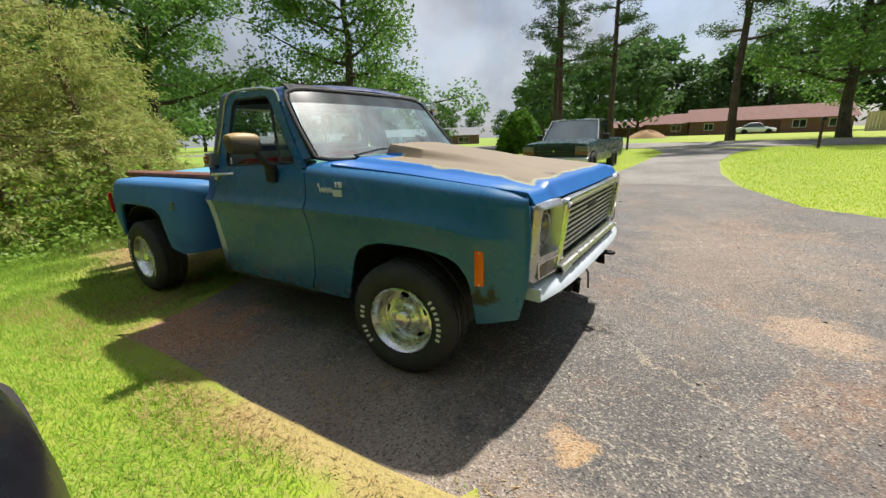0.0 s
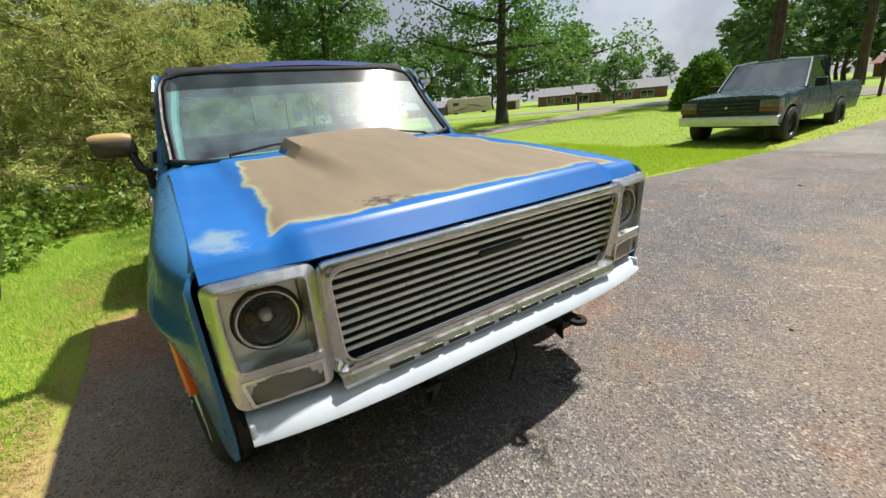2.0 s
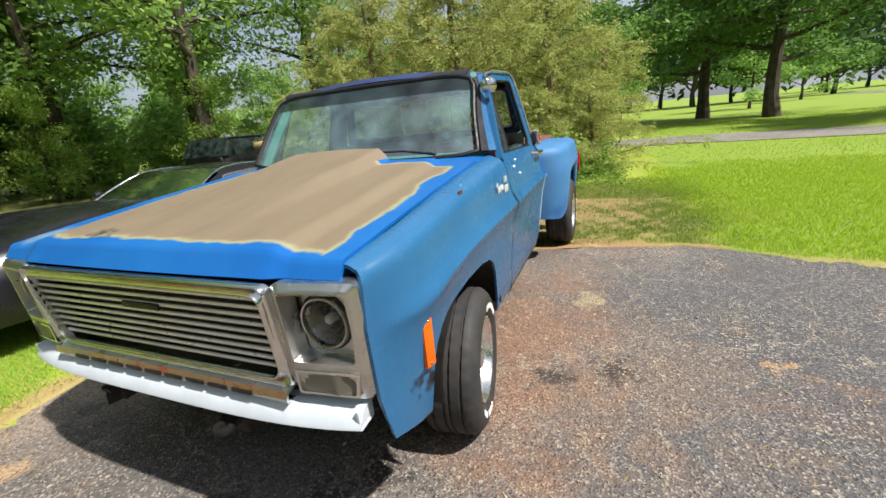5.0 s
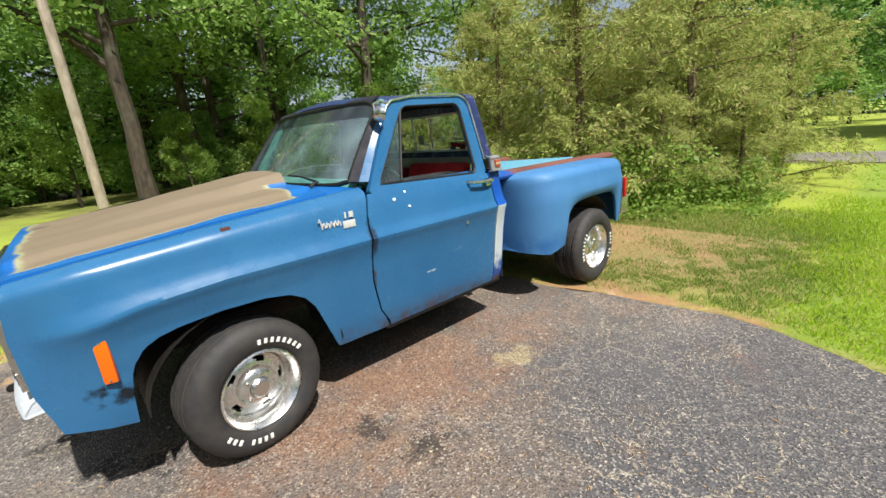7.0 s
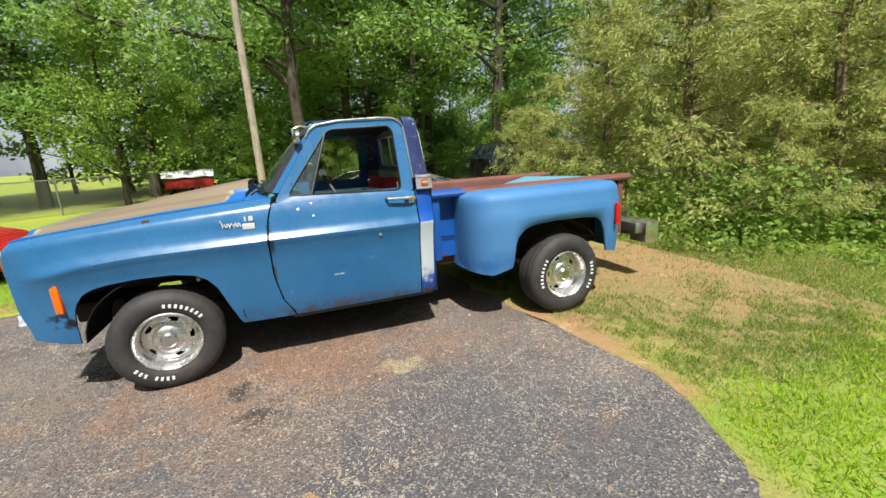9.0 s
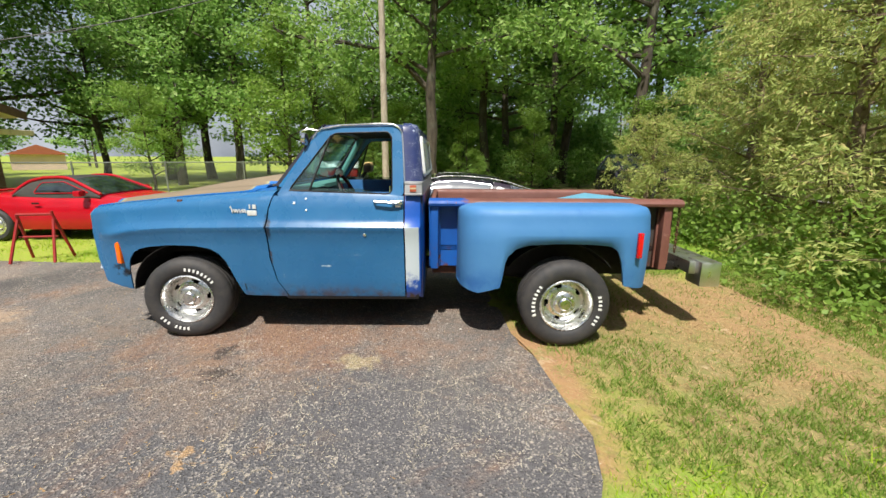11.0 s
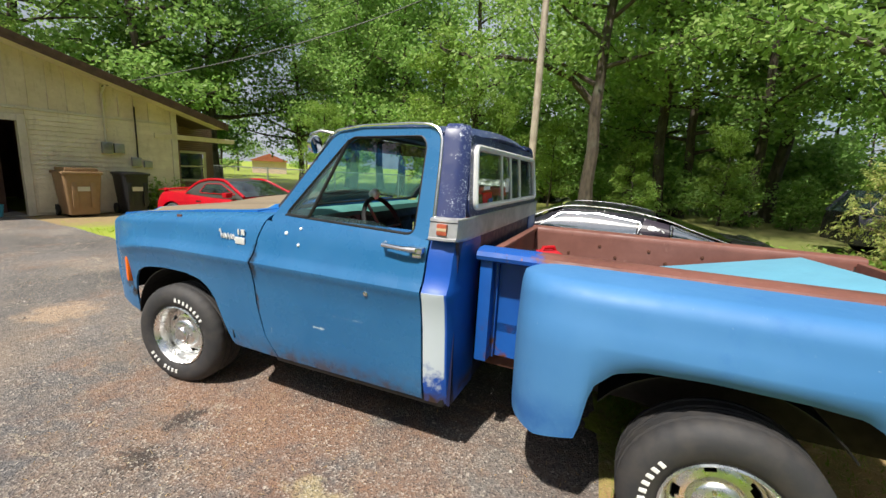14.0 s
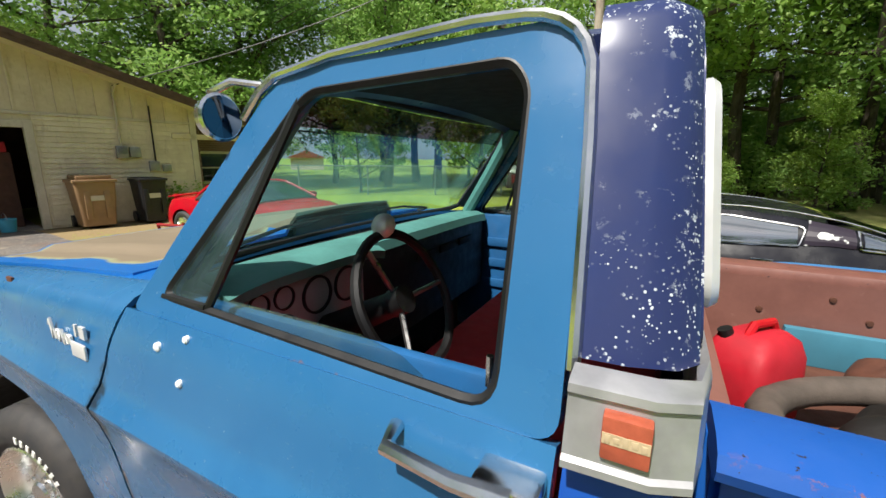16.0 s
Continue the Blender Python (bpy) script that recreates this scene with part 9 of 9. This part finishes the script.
jug = thing("fuel_jug", "red plastic fuel jug in the pickup bed", "fuel can", pose(-2.075, -0.075, 0.675, 0, 0, 48))
bm = mb()
rows = []
for z, k, b in ((0.0, 0.88, 0), (0.02, 1.0, 0), (0.15, 1.0, 0), (0.20, 0.96, 0.004), (0.245, 0.78, 0.012), (0.265, 0.5, 0.02)):
    rows.append([(0.110 * k * x - b, 0.095 * k * y, z) for x, y in round_path([(-1, -1), (1, -1), (1, 1), (-1, 1)], 0.45, 4)])
vs = sheet(bm, rows, close=True)
bm.faces.new(vs[0])
bm.faces.new(vs[-1])
bmesh.ops.recalc_face_normals(bm, faces=bm.faces)
part("jug_body", bm, simple("red_jug_plastic", lin(178, 24, 40), 0.6, 0, 0.25, 9), jug)
bm = mb()
tube(bm, [(0.055, -0.04, 0.225), (0.068, -0.05, 0.262)], 0.020, 12)
part("cap", bm, BLACK, jug)
bm = mb()
tube(bm, [(-0.09, 0, 0.235), (-0.06, 0, 0.285), (0.02, 0, 0.285), (0.04, 0, 0.25)], 0.013, 8)
part("handle", bm, simple("red_handle_plastic", lin(186, 18, 30), 0.4), jug)
strip_ = mb()
box(strip_, -3.3, -2.25, -0.572, -0.535, 0.675, 0.815, 0.006)
tagged(link_mesh("panel_strip", strip_, simple("teal_panel_paint", lin(66, 128, 150), 0.6, 0, 0.2, 5)), "teal painted panel leaning on the bed wall", "panel")
foam = thing("foam_board", "sheet of pale blue foam board lying in the pickup bed", "board", pose(-3.10, 0.0, 0.86, 2, 11, 6))
bm = mb()
box(bm, -0.50, 0.48, -0.50, 0.50, 0, 0.07, 0.012)
part("board", bm, simple("pale_blue_foam", lin(94, 154, 178), 0.7, 0, 0.12, 4, 0.1), foam)
crate = thing("parts_crate", "battered wooden crate under the foam board", "crate", pose(-3.05, 0.05, 0.675))
for k in range(4):
    bm = mb()
    box(bm, -0.45, 0.45, -0.46 + 0.24 * k, -0.26 + 0.24 * k, 0, 0.08, 0.01)
    part("crate_plank", bm, TWIG, crate)
for k, (x, y, r, mt_, lb, nm) in enumerate(((-2.45, 0.42, (0.16, 0.14, 0.10), TRIMW, "crumpled pale sack in the pickup bed", "sack"), (-2.35, 0.12, (0.12, 0.15, 0.09), FRAME_BLACK, "greasy dark engine part in the pickup bed", "engine_part"),
                                            (-2.62, -0.05, (0.16, 0.14, 0.09), FRAME_BLACK, "greasy black casting in the pickup bed", "scrap_metal"), (-2.52, -0.36, (0.13, 0.10, 0.07), RUST, "rusty metal scrap in the pickup bed", "scrap_metal"))):
    bm = mb()
    blob(bm, (x, y, 0.675 + r[2] * 0.9), r, k)
    tagged(link_mesh(nm, bm, mt_), lb, "scrap")
hose = mb()
tube(hose, [(-2.42 - 0.36 * math.cos(a), 0.22 + 0.32 * math.sin(a), 0.86 + 0.06 * math.sin(a + 0.8)) for a in (2 * math.pi * k / 30 for k in range(27))], 0.040, 10)
tagged(link_mesh("hose", hose, simple("dusty_hose_rubber", lin(92, 82, 74), 0.8, 0, 0.4, 12, 0.3, 80)), "thick dusty grey-black hose coiled over scrap in the bed", "hose")

# ---- loose stones and chips on the asphalt ----
def pebbles(name, count, region, size, material, seed, label):
    rng = np.random.default_rng(seed)
    x0, x1, y0, y1 = region
    p = np.column_stack([rng.uniform(x0, x1, count), rng.uniform(y0, y1, count)])
    dense = 0.5 + 0.45 * patchy(p[:, 0], p[:, 1], 1.7, 0.7)
    p = p[in_lot(p[:, 0], p[:, 1]) & (rng.uniform(0, 1, count) < dense)]
    n = len(p)
    s = size * rng.lognormal(0, 0.45, (n, 1, 1))
    unit = np.array([(1, 0, 0), (0, 1, 0), (-1, 0, 0), (0, -1, 0), (0, 0, 0.7), (0, 0, -0.5)])
    v = unit[None] * s * rng.uniform(0.55, 1.3, (n, 6, 1))
    a = rng.uniform(0, 6.28, n)
    c, d = np.cos(a), np.sin(a)
    v = np.stack([v[:, :, 0] * c[:, None] - v[:, :, 1] * d[:, None], v[:, :, 0] * d[:, None] + v[:, :, 1] * c[:, None], v[:, :, 2] + s[:, :, 0] * 0.3], axis=2)
    v[:, :, :2] += p[:, None, :]
    f = np.array([(0, 1, 4), (1, 2, 4), (2, 3, 4), (3, 0, 4), (1, 0, 5), (2, 1, 5), (3, 2, 5), (0, 3, 5)])
    f = (f[None] + 6 * np.arange(n)[:, None, None]).reshape(-1, 3)
    return tagged(raw_mesh(name, v.reshape(-1, 3), f, material), label, "gravel", kind="stuff")


STONE = Mat("pale_loose_stone", lin(176, 168, 156), 0.85)
STONE.tint(STONE.ramp(STONE.island(), 0.0, 0.5), lin(140, 132, 122))
STONE.tint(STONE.ramp(STONE.island(), 0.8, 1.0), lin(206, 200, 190))
CHIP = leafy("dry_leaf_chips", (186, 164, 124), (156, 126, 88), (206, 192, 160), 0.8, 0.15)
pebbles("loose_gravel", 7000, (-2.8, 5.0, -1.8, 6.5), 0.0042, STONE.m, 21, "small pale stones scattered over the asphalt")
blades("leaf_chips", 14000, (-2.9, 4.5, -1.8, 6.5), lambda x, y, r: in_lot(x, y) & (r.uniform(0, 1, len(x)) < 0.4 + 0.5 * patchy(x, y, 1.3, 2.2)), 0.009, 0.0035, 22, "dry leaf chips and straw scattered over the asphalt", CHIP, 1.6, 0.001)
PALE = leafy("bleached_clippings", (206, 198, 178), (188, 176, 148), (222, 216, 202), 0.8, 0.1)
blades("grass_clippings", 16000, (-2.9, 0.6, 1.2, 4.2), lambda x, y, r: in_lot(x, y) & (r.uniform(0, 1, len(x)) < np.clip(0.42 * patchy(x, y, 1.9, 1.4) + 0.35 * patchy(x, y, 6.0, 0.3) + 0.10 - 0.25 * (x + 0.9), 0.0, 1)), 0.011, 0.0016, 23, "bleached dry grass clippings strewn over the asphalt", PALE, 1.9, 0.0015)
